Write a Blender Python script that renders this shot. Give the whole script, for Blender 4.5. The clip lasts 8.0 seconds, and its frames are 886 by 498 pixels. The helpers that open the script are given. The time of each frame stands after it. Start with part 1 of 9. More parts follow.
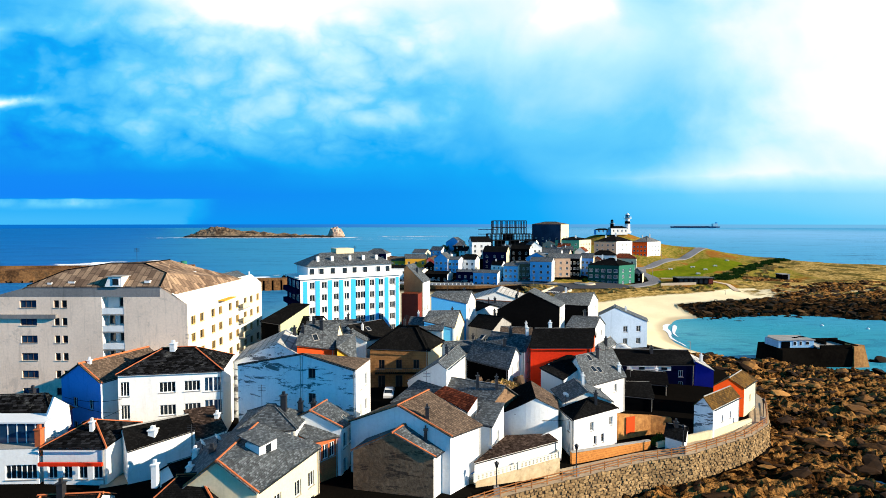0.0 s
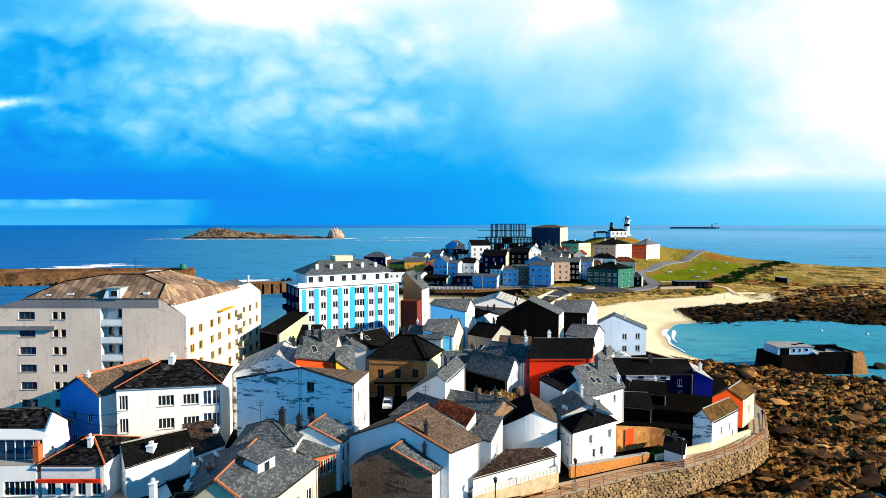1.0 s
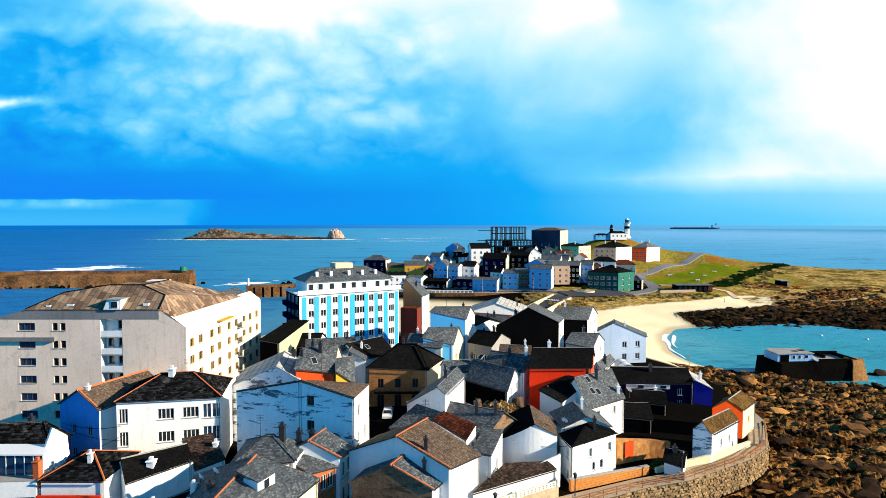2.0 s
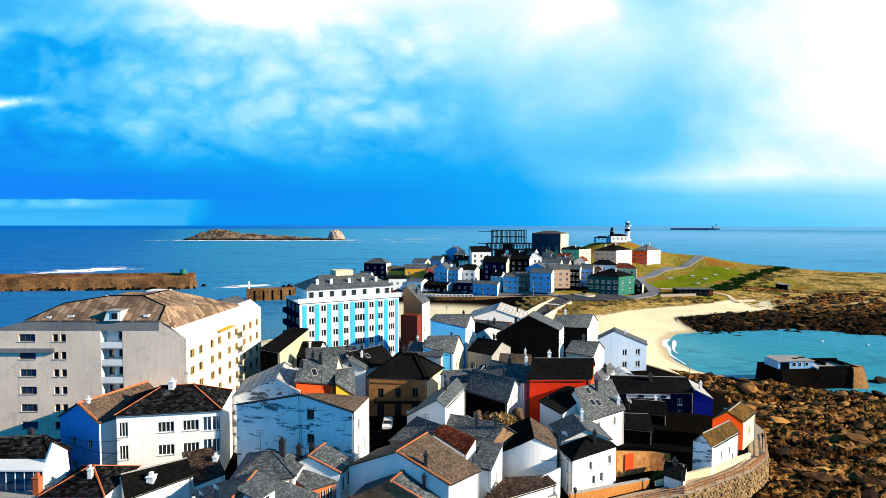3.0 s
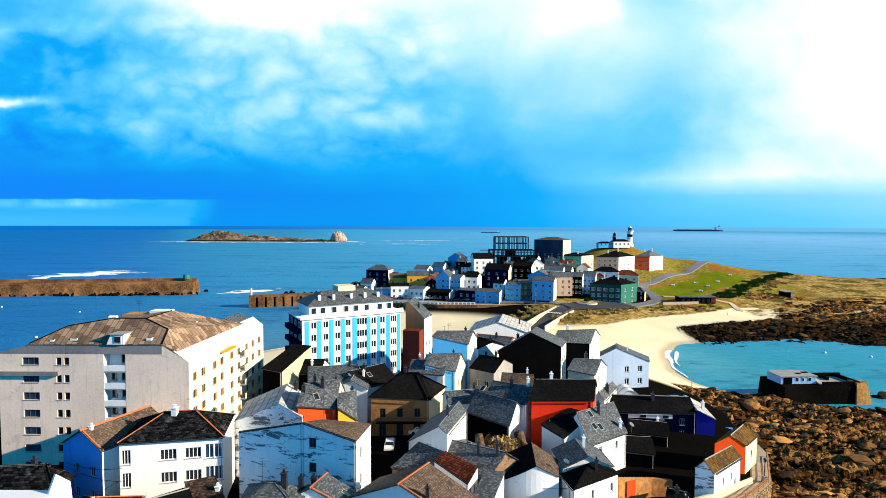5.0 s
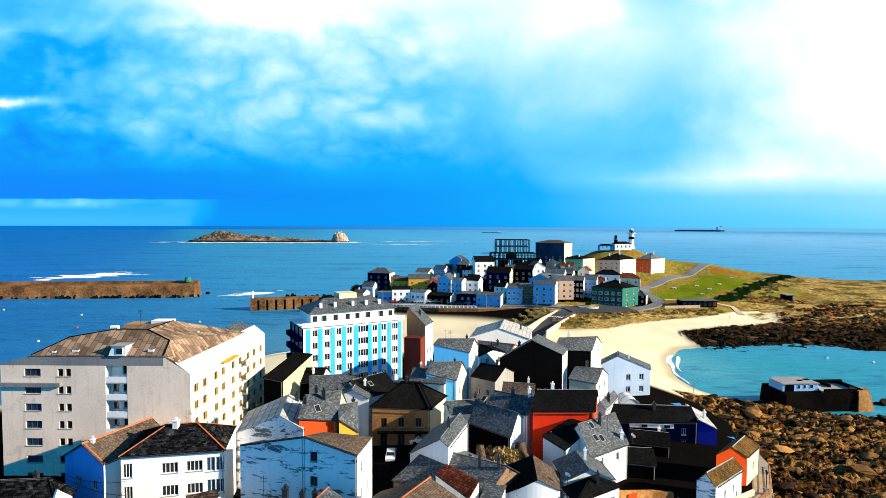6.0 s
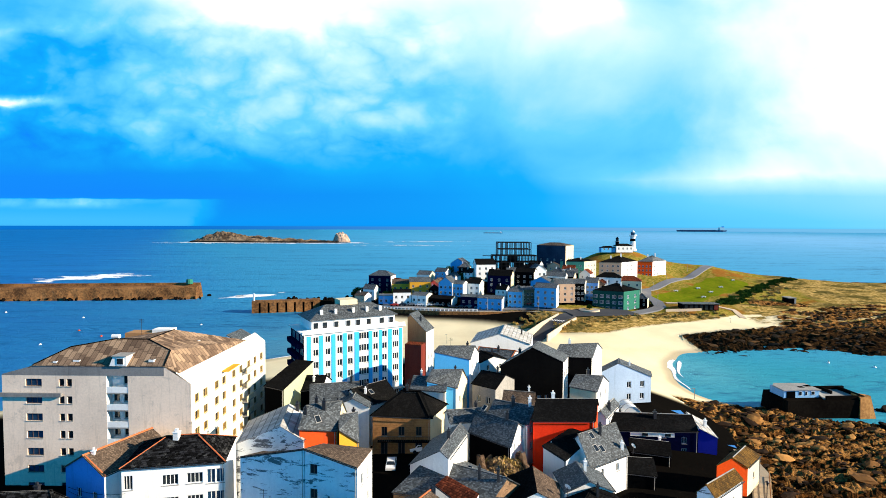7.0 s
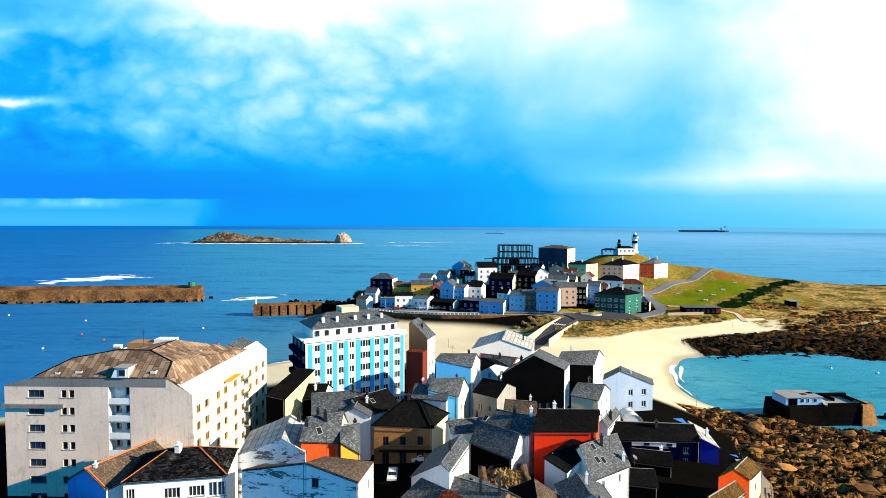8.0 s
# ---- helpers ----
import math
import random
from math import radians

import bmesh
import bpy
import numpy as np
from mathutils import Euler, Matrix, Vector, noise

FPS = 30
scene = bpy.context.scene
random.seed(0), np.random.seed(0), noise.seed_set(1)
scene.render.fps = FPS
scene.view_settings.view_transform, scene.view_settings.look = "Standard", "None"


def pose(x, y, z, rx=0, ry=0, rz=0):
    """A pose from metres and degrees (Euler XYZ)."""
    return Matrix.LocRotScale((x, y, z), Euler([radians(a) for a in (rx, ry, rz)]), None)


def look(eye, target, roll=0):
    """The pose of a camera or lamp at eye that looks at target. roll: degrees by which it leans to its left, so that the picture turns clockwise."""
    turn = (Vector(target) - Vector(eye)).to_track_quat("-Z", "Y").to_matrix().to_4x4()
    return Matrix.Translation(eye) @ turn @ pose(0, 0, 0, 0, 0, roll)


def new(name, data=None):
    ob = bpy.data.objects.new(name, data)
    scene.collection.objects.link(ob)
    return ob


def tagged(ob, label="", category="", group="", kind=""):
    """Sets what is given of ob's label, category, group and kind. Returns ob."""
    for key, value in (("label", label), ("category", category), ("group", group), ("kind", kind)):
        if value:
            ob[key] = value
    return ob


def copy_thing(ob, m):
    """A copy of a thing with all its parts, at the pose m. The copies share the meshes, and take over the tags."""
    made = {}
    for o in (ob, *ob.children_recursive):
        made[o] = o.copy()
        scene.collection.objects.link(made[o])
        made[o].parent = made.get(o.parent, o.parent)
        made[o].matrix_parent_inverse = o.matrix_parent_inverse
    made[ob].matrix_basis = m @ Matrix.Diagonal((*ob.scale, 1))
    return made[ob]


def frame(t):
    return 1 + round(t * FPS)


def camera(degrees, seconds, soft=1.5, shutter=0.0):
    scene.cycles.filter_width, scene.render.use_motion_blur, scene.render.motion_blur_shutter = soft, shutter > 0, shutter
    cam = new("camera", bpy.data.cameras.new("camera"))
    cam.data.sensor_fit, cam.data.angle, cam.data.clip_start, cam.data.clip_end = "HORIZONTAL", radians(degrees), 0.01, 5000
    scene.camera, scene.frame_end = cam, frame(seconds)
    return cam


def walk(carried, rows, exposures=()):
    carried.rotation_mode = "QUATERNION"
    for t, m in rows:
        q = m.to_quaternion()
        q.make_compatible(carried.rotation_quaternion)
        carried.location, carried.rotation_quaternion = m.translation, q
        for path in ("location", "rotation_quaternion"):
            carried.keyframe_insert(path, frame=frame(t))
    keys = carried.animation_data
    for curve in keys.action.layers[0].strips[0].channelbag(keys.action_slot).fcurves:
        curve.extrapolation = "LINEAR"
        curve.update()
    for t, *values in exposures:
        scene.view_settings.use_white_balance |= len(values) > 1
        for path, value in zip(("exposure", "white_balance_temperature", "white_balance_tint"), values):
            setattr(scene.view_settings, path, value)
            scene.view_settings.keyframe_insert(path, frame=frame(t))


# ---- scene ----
# the camera rises almost straight up, turning very slowly to its left
cam = camera(78.47, 8.0, soft=0.7)
# seconds, x, y, z, yaw, pitch, lean
ROWS = [
    (0, -0.000, -0.000, 37.364, -0.000, -2.726, -0.000),
    (0.5, 0.051, 0.049, 38.179, -0.029, -2.696, 0.017),
    (1, 0.105, 0.093, 39.028, -0.042, -2.672, -0.002),
    (1.5, 0.106, 0.133, 39.888, -0.043, -2.671, -0.011),
    (3, 0.140, 0.237, 42.470, 0.013, -2.631, -0.097),
    (3.5, 0.153, 0.283, 43.377, 0.064, -2.623, -0.122),
    (4, 0.133, 0.287, 44.306, 0.117, -2.593, -0.130),
    (4.5, 0.158, 0.315, 45.196, 0.187, -2.585, -0.160),
    (6, 0.141, 0.442, 47.914, 0.394, -2.596, -0.216),
    (6.5, 0.191, 0.512, 48.723, 0.467, -2.611, -0.220),
    (7, 0.335, 0.498, 49.548, 0.560, -2.608, -0.245),
    (7.5, 0.380, 0.534, 50.445, 0.658, -2.606, -0.275),
    (8, 0.376, 0.571, 51.364, 0.740, -2.620, -0.253),
]
walk(cam, [(t, pose(x, y, z, 90 + pitch, lean, yaw)) for t, x, y, z, yaw, pitch, lean in ROWS], [(0, 1.05), (4.5, 1.08), (6, 1.14), (8, 1.14)])

# ---- world, sun ----
SUN_DIR = Vector((0.98, -0.20, 0.0)).normalized()
SUN_EL = radians(20.0)


class Net:
    """Small helper to write shader arithmetic."""

    def __init__(self, tree, fresh=True):
        self.t = tree
        if fresh:
            tree.nodes.clear()

    def node(self, kind, **sets):
        n = self.t.nodes.new(kind)
        for k, v in sets.items():
            if k == "operation":
                n.operation = v
            elif k == "blend_type":
                n.blend_type = v
            elif k == "data_type":
                n.data_type = v
        return n

    def put(self, socket, v):
        if isinstance(v, bpy.types.NodeSocket):
            self.t.links.new(v, socket)
        elif isinstance(v, (tuple, list)) and len(v) == 3 and socket.type == "RGBA":
            socket.default_value = (*v, 1)
        else:
            socket.default_value = v

    def m(self, op, a, b=0.0, c=0.0):
        n = self.node("ShaderNodeMath", operation=op)
        self.put(n.inputs[0], a), self.put(n.inputs[1], b), self.put(n.inputs[2], c)
        return n.outputs[0]

    def mix(self, f, a, b, blend="MIX"):
        n = self.t.nodes.new("ShaderNodeMix")
        n.data_type = "RGBA"
        n.blend_type = blend
        n.clamp_factor = True
        self.put(n.inputs[0], f), self.put(n.inputs[6], a), self.put(n.inputs[7], b)
        return n.outputs[2]

    def step(self, v, lo, hi):
        n = self.t.nodes.new("ShaderNodeMapRange")
        n.interpolation_type = "SMOOTHSTEP"
        self.put(n.inputs[0], v)
        n.inputs[1].default_value, n.inputs[2].default_value = lo, hi
        return n.outputs[0]

    def noise(self, vec, scale, detail=5.0, rough=0.55, distort=0.0):
        n = self.t.nodes.new("ShaderNodeTexNoise")
        if vec is not None:
            self.put(n.inputs["Vector"], vec)
        n.inputs["Scale"].default_value, n.inputs["Detail"].default_value = scale, detail
        n.inputs["Roughness"].default_value, n.inputs["Distortion"].default_value = rough, distort
        return n.outputs[0]

    def vmul(self, vec, k):
        n = self.node("ShaderNodeVectorMath", operation="MULTIPLY")
        self.put(n.inputs[0], vec)
        n.inputs[1].default_value = k
        return n.outputs[0]

    def xyz(self, vec):
        n = self.t.nodes.new("ShaderNodeSeparateXYZ")
        self.put(n.inputs[0], vec)
        return n.outputs


def lin(r, g, b):
    """Linear colour of an everyday 0..255 colour."""
    return tuple((v / 255 / 12.92) if v < 10.3 else ((v / 255 + 0.055) / 1.055) ** 2.4 for v in (r, g, b))


# brightness of the cloud cover, row by row from the horizon up: height over the horizon, then the cover at nine bearings from left to right
CLOUD_BEARINGS = (-0.82, -0.61, -0.40, -0.19, 0.02, 0.225, 0.43, 0.60, 0.82)
CLOUD_ROWS = (
    (0.007, (0.16, 0.15, 0.13, 0.13, 0.16, 0.30, 0.42, 0.45, 0.52)),
    (0.054, (0.04, 0.04, 0.07, 0.11, 0.16, 0.32, 0.52, 0.52, 0.60)),
    (0.090, (0.05, 0.08, 0.13, 0.22, 0.22, 0.42, 0.76, 0.84, 0.84)),
    (0.137, (0.14, 0.32, 0.42, 0.48, 0.34, 0.38, 0.52, 0.72, 0.94)),
    (0.190, (0.24, 0.42, 0.60, 0.64, 0.40, 0.40, 0.55, 0.82, 1.00)),
    (0.242, (0.36, 0.44, 0.66, 0.68, 0.46, 0.52, 0.60, 0.84, 1.00)),
    (0.299, (0.34, 0.38, 0.66, 0.76, 0.58, 0.68, 0.64, 0.88, 1.00)),
    (0.350, (0.28, 0.52, 0.82, 0.84, 0.68, 0.80, 0.62, 0.92, 1.00)),
    (0.408, (0.26, 0.58, 0.98, 0.92, 0.76, 0.84, 0.60, 0.93, 1.00)),
)


def blob(n, u, v, u0, v0, wu, wv):
    """A soft patch of cloud round a bearing and a height, 0..1."""
    du = n.m("DIVIDE", n.m("SUBTRACT", u, u0), wu)
    dv = n.m("DIVIDE", n.m("SUBTRACT", v, v0), wv)
    r2 = n.m("ADD", n.m("MULTIPLY", du, du), n.m("MULTIPLY", dv, dv))
    return n.m("POWER", 2.718, n.m("MULTIPLY", r2, -1.0))


def ramp(n, value, stops, smooth=True):
    """A colour ramp through (place, colour) stops."""
    r = n.t.nodes.new("ShaderNodeValToRGB")
    r.color_ramp.interpolation = "B_SPLINE" if smooth else "LINEAR"
    els = r.color_ramp.elements
    while len(els) < len(stops):
        els.new(0.5)
    for e, (p, c) in zip(els, stops):
        e.position, e.color = p, (*c, 1.0)
    n.put(r.inputs[0], value)
    return r.outputs[0]


def build_world():
    w = bpy.data.worlds.new("sky")
    w.use_nodes = True
    scene.world = w
    n = Net(w.node_tree)
    co = n.t.nodes.new("ShaderNodeTexCoord").outputs["Generated"]
    x, y, z = n.xyz(co)
    az = n.m("ARCTAN2", x, y)
    el = n.m("ARCSINE", n.m("MINIMUM", n.m("MAXIMUM", z, -1.0), 1.0))
    # the northern sky laid out flat: u to the east, v up
    north = n.m("MAXIMUM", y, 0.15)
    u, v = n.m("DIVIDE", x, north), n.m("DIVIDE", z, north)
    flat = n.t.nodes.new("ShaderNodeCombineXYZ")
    n.put(flat.inputs[0], u), n.put(flat.inputs[1], n.m("MULTIPLY", v, 1.5)), n.put(flat.inputs[2], 0.37)
    plane = flat.outputs[0]
    n1 = n.noise(plane, 4.2, 8.0, 0.5, 0.25)
    n2 = n.noise(plane, 10.0, 8.0, 0.55, 0.3)
    n3 = n.noise(n.vmul(plane, (1.0, 1.0, 3.0)), 2.1, 6.0, 0.5, 0.1)
    low = n.step(v, 0.03, 0.12)
    wu = n.m("ADD", u, n.m("MULTIPLY", low, n.m("ADD", n.m("MULTIPLY", n.m("SUBTRACT", n1, 0.5), 0.34), n.m("MULTIPLY", n.m("SUBTRACT", n2, 0.5), 0.08))))
    wv = n.m("ADD", v, n.m("MULTIPLY", low, n.m("ADD", n.m("MULTIPLY", n.m("SUBTRACT", n3, 0.5), 0.10), n.m("MULTIPLY", n.m("SUBTRACT", n2, 0.5), 0.04))))
    first, last = CLOUD_BEARINGS[0], CLOUD_BEARINGS[-1]
    t = n.m("DIVIDE", n.m("SUBTRACT", wu, first), last - first)
    cover = None
    before = 0.0
    for height, values in CLOUD_ROWS:
        row = ramp(n, t, [((p - first) / (last - first), (c * 0.9, c * 0.9, c * 0.9)) for p, c in zip(CLOUD_BEARINGS, values)])
        row = n.xyz(row)[0]
        if cover is None:
            cover = row
        else:
            mr = n.t.nodes.new("ShaderNodeMapRange")
            n.put(mr.inputs[0], wv)
            mr.inputs[1].default_value, mr.inputs[2].default_value = before, height
            f = mr.outputs[0]
            cover = n.m("ADD", n.m("MULTIPLY", cover, n.m("SUBTRACT", 1.0, f)), n.m("MULTIPLY", row, f))
        before = height
    cover = n.m("ADD", n.m("DIVIDE", cover, 0.86), n.m("MULTIPLY", n.step(v, 0.08, 0.2), 0.03))
    # rounded heads of cumulus, with creases between them, over the western half
    def billow(q):
        return n.m("ABSOLUTE", n.m("SUBTRACT", n.m("MULTIPLY", q, 2.0), 1.0))
    heads = n.m("ADD", n.m("MULTIPLY", billow(n.noise(plane, 4.6, 2.0, 0.5, 0.15)), 0.7), n.m("ADD", n.m("MULTIPLY", billow(n.noise(plane, 10.5, 4.0, 0.5, 0.15)), 0.5), n.m("MULTIPLY", n.m("SUBTRACT", n2, 0.5), 0.22)))
    west = n.m("MULTIPLY", n.m("MULTIPLY", n.step(v, 0.09, 0.16), n.step(v, 0.44, 0.33)), n.step(u, 0.12, -0.10))
    cover = n.m("ADD", cover, n.m("MULTIPLY", west, n.m("MULTIPLY", n.m("SUBTRACT", heads, 0.27), 0.75)))
    # soft veils of rain and thin cloud over the rest
    veil = n.noise(n.vmul(plane, (1.0, 0.8, 1.0)), 3.4, 6.0, 0.5, 0.7)
    cover = n.m("ADD", cover, n.m("MULTIPLY", n.m("MULTIPLY", n.step(u, -0.15, 0.15), n.step(v, 0.02, 0.12)), n.m("MULTIPLY", n.m("SUBTRACT", veil, 0.5), 0.5)))
    # the head of the tallest cumulus, white puffs, and the pale gap under the cloud base
    cover = n.m("ADD", cover, n.m("MULTIPLY", blob(n, wu, wv, -0.055, 0.19, 0.06, 0.045), 0.16))
    for u0, v0, su, sv, k in ((0.215, 0.395, 0.045, 0.03, 0.35), (-0.80, 0.219, 0.06, 0.008, 0.75), (-0.34, 0.385, 0.12, 0.03, 0.25)):
        cover = n.m("ADD", cover, n.m("MULTIPLY", blob(n, wu, n.m("ADD", v, n.m("MULTIPLY", n.m("SUBTRACT", n2, 0.5), 0.03)), u0, v0, su, sv), k))
    edge = n.m("ADD", v, n.m("MULTIPLY", n.m("SUBTRACT", n.noise(n.vmul(plane, (1.0, 2.0, 1.0)), 16.0, 5.0), 0.5), 0.007))
    gap = n.m("MULTIPLY", n.step(edge, 0.0465, 0.043), n.step(n.m("ADD", n.m("ADD", u, n.m("MULTIPLY", v, -0.6)), n.m("MULTIPLY", n.m("SUBTRACT", n2, 0.5), 0.08)), -0.425, -0.49))
    shine = n.m("MULTIPLY", n.m("MULTIPLY", n.step(edge, 0.022, 0.037), n.step(n1, 0.32, 0.6)), n.step(u, -0.43, -0.62))
    cover = n.m("ADD", cover, n.m("MULTIPLY", gap, n.m("ADD", 0.20, n.m("MULTIPLY", shine, 0.48))))
    tone = 1.0 / (0.985 * 0.6 * 2 ** 1.05)
    stops = [(0.0, lin(0, 126, 250)), (0.12, lin(0, 146, 244)), (0.28, lin(10, 172, 250)), (0.5, lin(100, 207, 254)), (0.74, lin(192, 243, 255)), (0.94, (1.04, 1.04, 1.04))]
    sky = ramp(n, cover, [(p, tuple(q * tone for q in c)) for p, c in stops], False)
    # overhead and behind, where the sun stands, the sky has cleared to plain blue
    clear = n.m("MAXIMUM", n.step(el, 0.42, 0.75), n.m("MULTIPLY", n.step(n.m("ABSOLUTE", az), 0.80, 1.15), n.step(el, -0.1, 0.05)))
    blue = n.mix(n.step(el, 0.15, 0.9), (0.02, 0.49, 1.12), (0.006, 0.085, 0.24))
    sky = n.mix(clear, sky, blue)
    # below the horizon: sea-coloured
    sky = n.mix(n.step(el, 0.0, -0.02), sky, lin(20, 80, 140))
    nishita = n.t.nodes.new("ShaderNodeTexSky")
    nishita.sky_type = "NISHITA"
    nishita.sun_disc = False
    nishita.sun_elevation = SUN_EL
    nishita.sun_rotation = math.atan2(SUN_DIR.x, SUN_DIR.y)
    bg1 = n.t.nodes.new("ShaderNodeBackground")
    n.put(bg1.inputs[0], nishita.outputs[0])
    bg1.inputs[1].default_value = 0.04
    bg2 = n.t.nodes.new("ShaderNodeBackground")
    n.put(bg2.inputs[0], sky)
    bg2.inputs[1].default_value = 0.6
    mx = n.t.nodes.new("ShaderNodeMixShader")
    mx.inputs[0].default_value = 0.985
    n.put(mx.inputs[1], bg1.outputs[0]), n.put(mx.inputs[2], bg2.outputs[0])
    out = n.t.nodes.new("ShaderNodeOutputWorld")
    n.put(out.inputs[0], mx.outputs[0])


build_world()
sun = new("sun", bpy.data.lights.new("sun", "SUN"))
sun.data.energy, sun.data.angle, sun.data.color = 5.0, radians(0.5), (1.0, 0.87, 0.67)
toward = SUN_DIR * math.cos(SUN_EL) + Vector((0, 0, math.sin(SUN_EL)))
sun.matrix_world = look(toward * 300, (0, 0, 0))

# ---- materials ----
def surface(name, a, b=None, rough=0.85, big=0.15, fine=3.0, spread=(0.35, 0.65), bump=0.3, metal=0.0, stain=None, stain_amount=0.0, courses=0.0, vary=0.0, streak=0.0, flat_stain=False, slates=None, shine=None, island=0.0):
    """A matt surface with variation at two scales. a, b: the two colours; courses: height of roof or stone courses in metres; streak: rain streaks."""
    mt = bpy.data.materials.new(name)
    mt.use_nodes = True
    n = Net(mt.node_tree)
    pos = n.t.nodes.new("ShaderNodeNewGeometry").outputs["Position"]
    b = b or tuple(v * 0.8 for v in a)
    f1, f2 = n.noise(pos, big, 4.0), n.noise(pos, fine, 6.0, 0.65)
    f = n.m("ADD", n.m("MULTIPLY", f1, 0.5), n.m("MULTIPLY", f2, 0.5))
    col = n.mix(n.step(f, *spread), a, b)
    if streak:
        s = n.noise(n.vmul(pos, (1.0, 1.0, 0.08)), 1.6, 5.0, 0.7)
        col = n.mix(n.m("MULTIPLY", n.step(s, 0.5, 0.72), streak), col, tuple(v * 0.55 for v in b))
    if stain:
        s = n.noise(n.vmul(pos, (0.4, 0.4, 1.5)) if flat_stain else pos, 0.62 if flat_stain else 0.45, 10.0, 0.74, 0.5)
        col = n.mix(n.m("MULTIPLY", n.step(s, 0.53, 0.565) if flat_stain else n.step(s, 0.55, 0.64), stain_amount), col, stain)
    height = f2
    if slates:
        # every slate or tile of the courses has its own tone; the courses follow the slope of the roof
        su, sv, _ = n.xyz(n.t.nodes.new("ShaderNodeUVMap").outputs[0])
        along_v = n.m("DIVIDE", n.m("ADD", sv, n.m("MULTIPLY", f2, 0.22)), slates[1])
        v = n.m("FLOOR", along_v)
        along_u = n.m("ADD", n.m("DIVIDE", n.m("ADD", su, n.m("MULTIPLY", f2, 0.35)), slates[0]), n.m("MULTIPLY", v, 0.37))
        u = n.m("FLOOR", along_u)
        cell = n.t.nodes.new("ShaderNodeTexWhiteNoise")
        cell.noise_dimensions = "2D"
        both = n.t.nodes.new("ShaderNodeCombineXYZ")
        n.put(both.inputs[0], u), n.put(both.inputs[1], v)
        n.put(cell.inputs["Vector"], both.outputs[0])
        r = cell.outputs["Value"]
        col = n.mix(n.m("MULTIPLY", n.step(r, 0.5, 0.95), slates[2]), col, tuple(min(0.9, q * 2.4) for q in a))
        col = n.mix(n.m("MULTIPLY", n.step(r, 0.5, 0.05), slates[2]), col, tuple(q * 0.3 for q in b))
        gap = n.m("MAXIMUM", n.step(n.m("FRACT", along_v), 0.24, 0.02), n.m("MULTIPLY", n.step(n.m("FRACT", along_u), 0.12, 0.01), 0.6))
        col = n.mix(n.m("MULTIPLY", gap, 0.75), col, tuple(q * 0.18 for q in b))
        height = n.m("ADD", n.m("MULTIPLY", f2, 0.6), n.m("SUBTRACT", n.m("MULTIPLY", r, 0.9), gap))
    if courses:
        zz = n.xyz(pos)[2]
        w = n.m("FRACT", n.m("DIVIDE", n.m("ADD", zz, n.m("MULTIPLY", f1, 0.12)), courses))
        line = n.step(w, 0.16, 0.0)
        col = n.mix(n.m("MULTIPLY", line, 0.45), col, tuple(v * 0.35 for v in b))
        height = n.m("SUBTRACT", height, n.m("MULTIPLY", line, 0.5))
    if vary:
        r = n.t.nodes.new("ShaderNodeObjectInfo").outputs["Random"]
        col = n.mix(n.m("MULTIPLY", r, vary), col, tuple(v * 0.5 for v in b))
    if island:
        r = n.t.nodes.new("ShaderNodeNewGeometry").outputs["Random Per Island"]
        col = n.mix(n.m("MULTIPLY", r, island), col, tuple(v * 0.5 for v in b))
    p = n.t.nodes.new("ShaderNodeBsdfPrincipled")
    n.put(p.inputs["Base Color"], col)
    n.put(p.inputs["Roughness"], rough)
    p.inputs["Metallic"].default_value = metal
    p.inputs["Specular IOR Level"].default_value = 0.5 if rough < 0.6 else (0.06 if max(a) > 0.1 else 0.0) if shine is None else shine
    bp = n.t.nodes.new("ShaderNodeBump")
    bp.inputs["Strength"].default_value, bp.inputs["Distance"].default_value = bump, 0.05
    n.put(bp.inputs["Height"], height)
    n.put(p.inputs["Normal"], bp.outputs[0])
    out = n.t.nodes.new("ShaderNodeOutputMaterial")
    n.put(out.inputs[0], p.outputs[0])
    return mt


M = {}
M["white"] = surface("white_wall", (0.85, 0.84, 0.80), (0.76, 0.74, 0.70), streak=0.22, stain=(0.46, 0.43, 0.38), stain_amount=0.22)
M["peeling"] = surface("peeling_wall", (0.88, 0.89, 0.88), (0.74, 0.77, 0.78), stain=(0.07, 0.07, 0.08), stain_amount=0.9, streak=0.2, flat_stain=True)
M["cream"] = surface("cream_wall", (0.74, 0.62, 0.40), (0.62, 0.52, 0.33), streak=0.2)
M["grey"] = surface("grey_render", (0.90, 0.70, 0.54), (0.74, 0.57, 0.44), streak=0.4, stain=(0.50, 0.40, 0.32), stain_amount=0.5)
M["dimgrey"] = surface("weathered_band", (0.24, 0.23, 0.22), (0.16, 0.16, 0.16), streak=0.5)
M["tan"] = surface("brown_rubble_wall", (0.27, 0.165, 0.095), (0.12, 0.072, 0.042), fine=2.6, bump=1.0, stain=(0.035, 0.024, 0.018), stain_amount=0.75, flat_stain=True)
M["goldstone"] = surface("golden_stone", (0.55, 0.26, 0.08), (0.22, 0.09, 0.03), fine=1.6, bump=1.0)
M["rubble"] = surface("rubble_stone", (0.46, 0.34, 0.20), (0.22, 0.15, 0.09), fine=1.6, spread=(0.4, 0.6), bump=0.8)
M["lightblue"] = surface("light_blue_paint", (0.09, 0.42, 0.74), (0.07, 0.35, 0.66), streak=0.15)
M["stripe"] = surface("bright_blue_paint", (0.05, 0.42, 0.80), (0.04, 0.36, 0.72), streak=0.1)
M["red"] = surface("red_paint", (0.80, 0.04, 0.010), (0.68, 0.03, 0.008), streak=0.15)
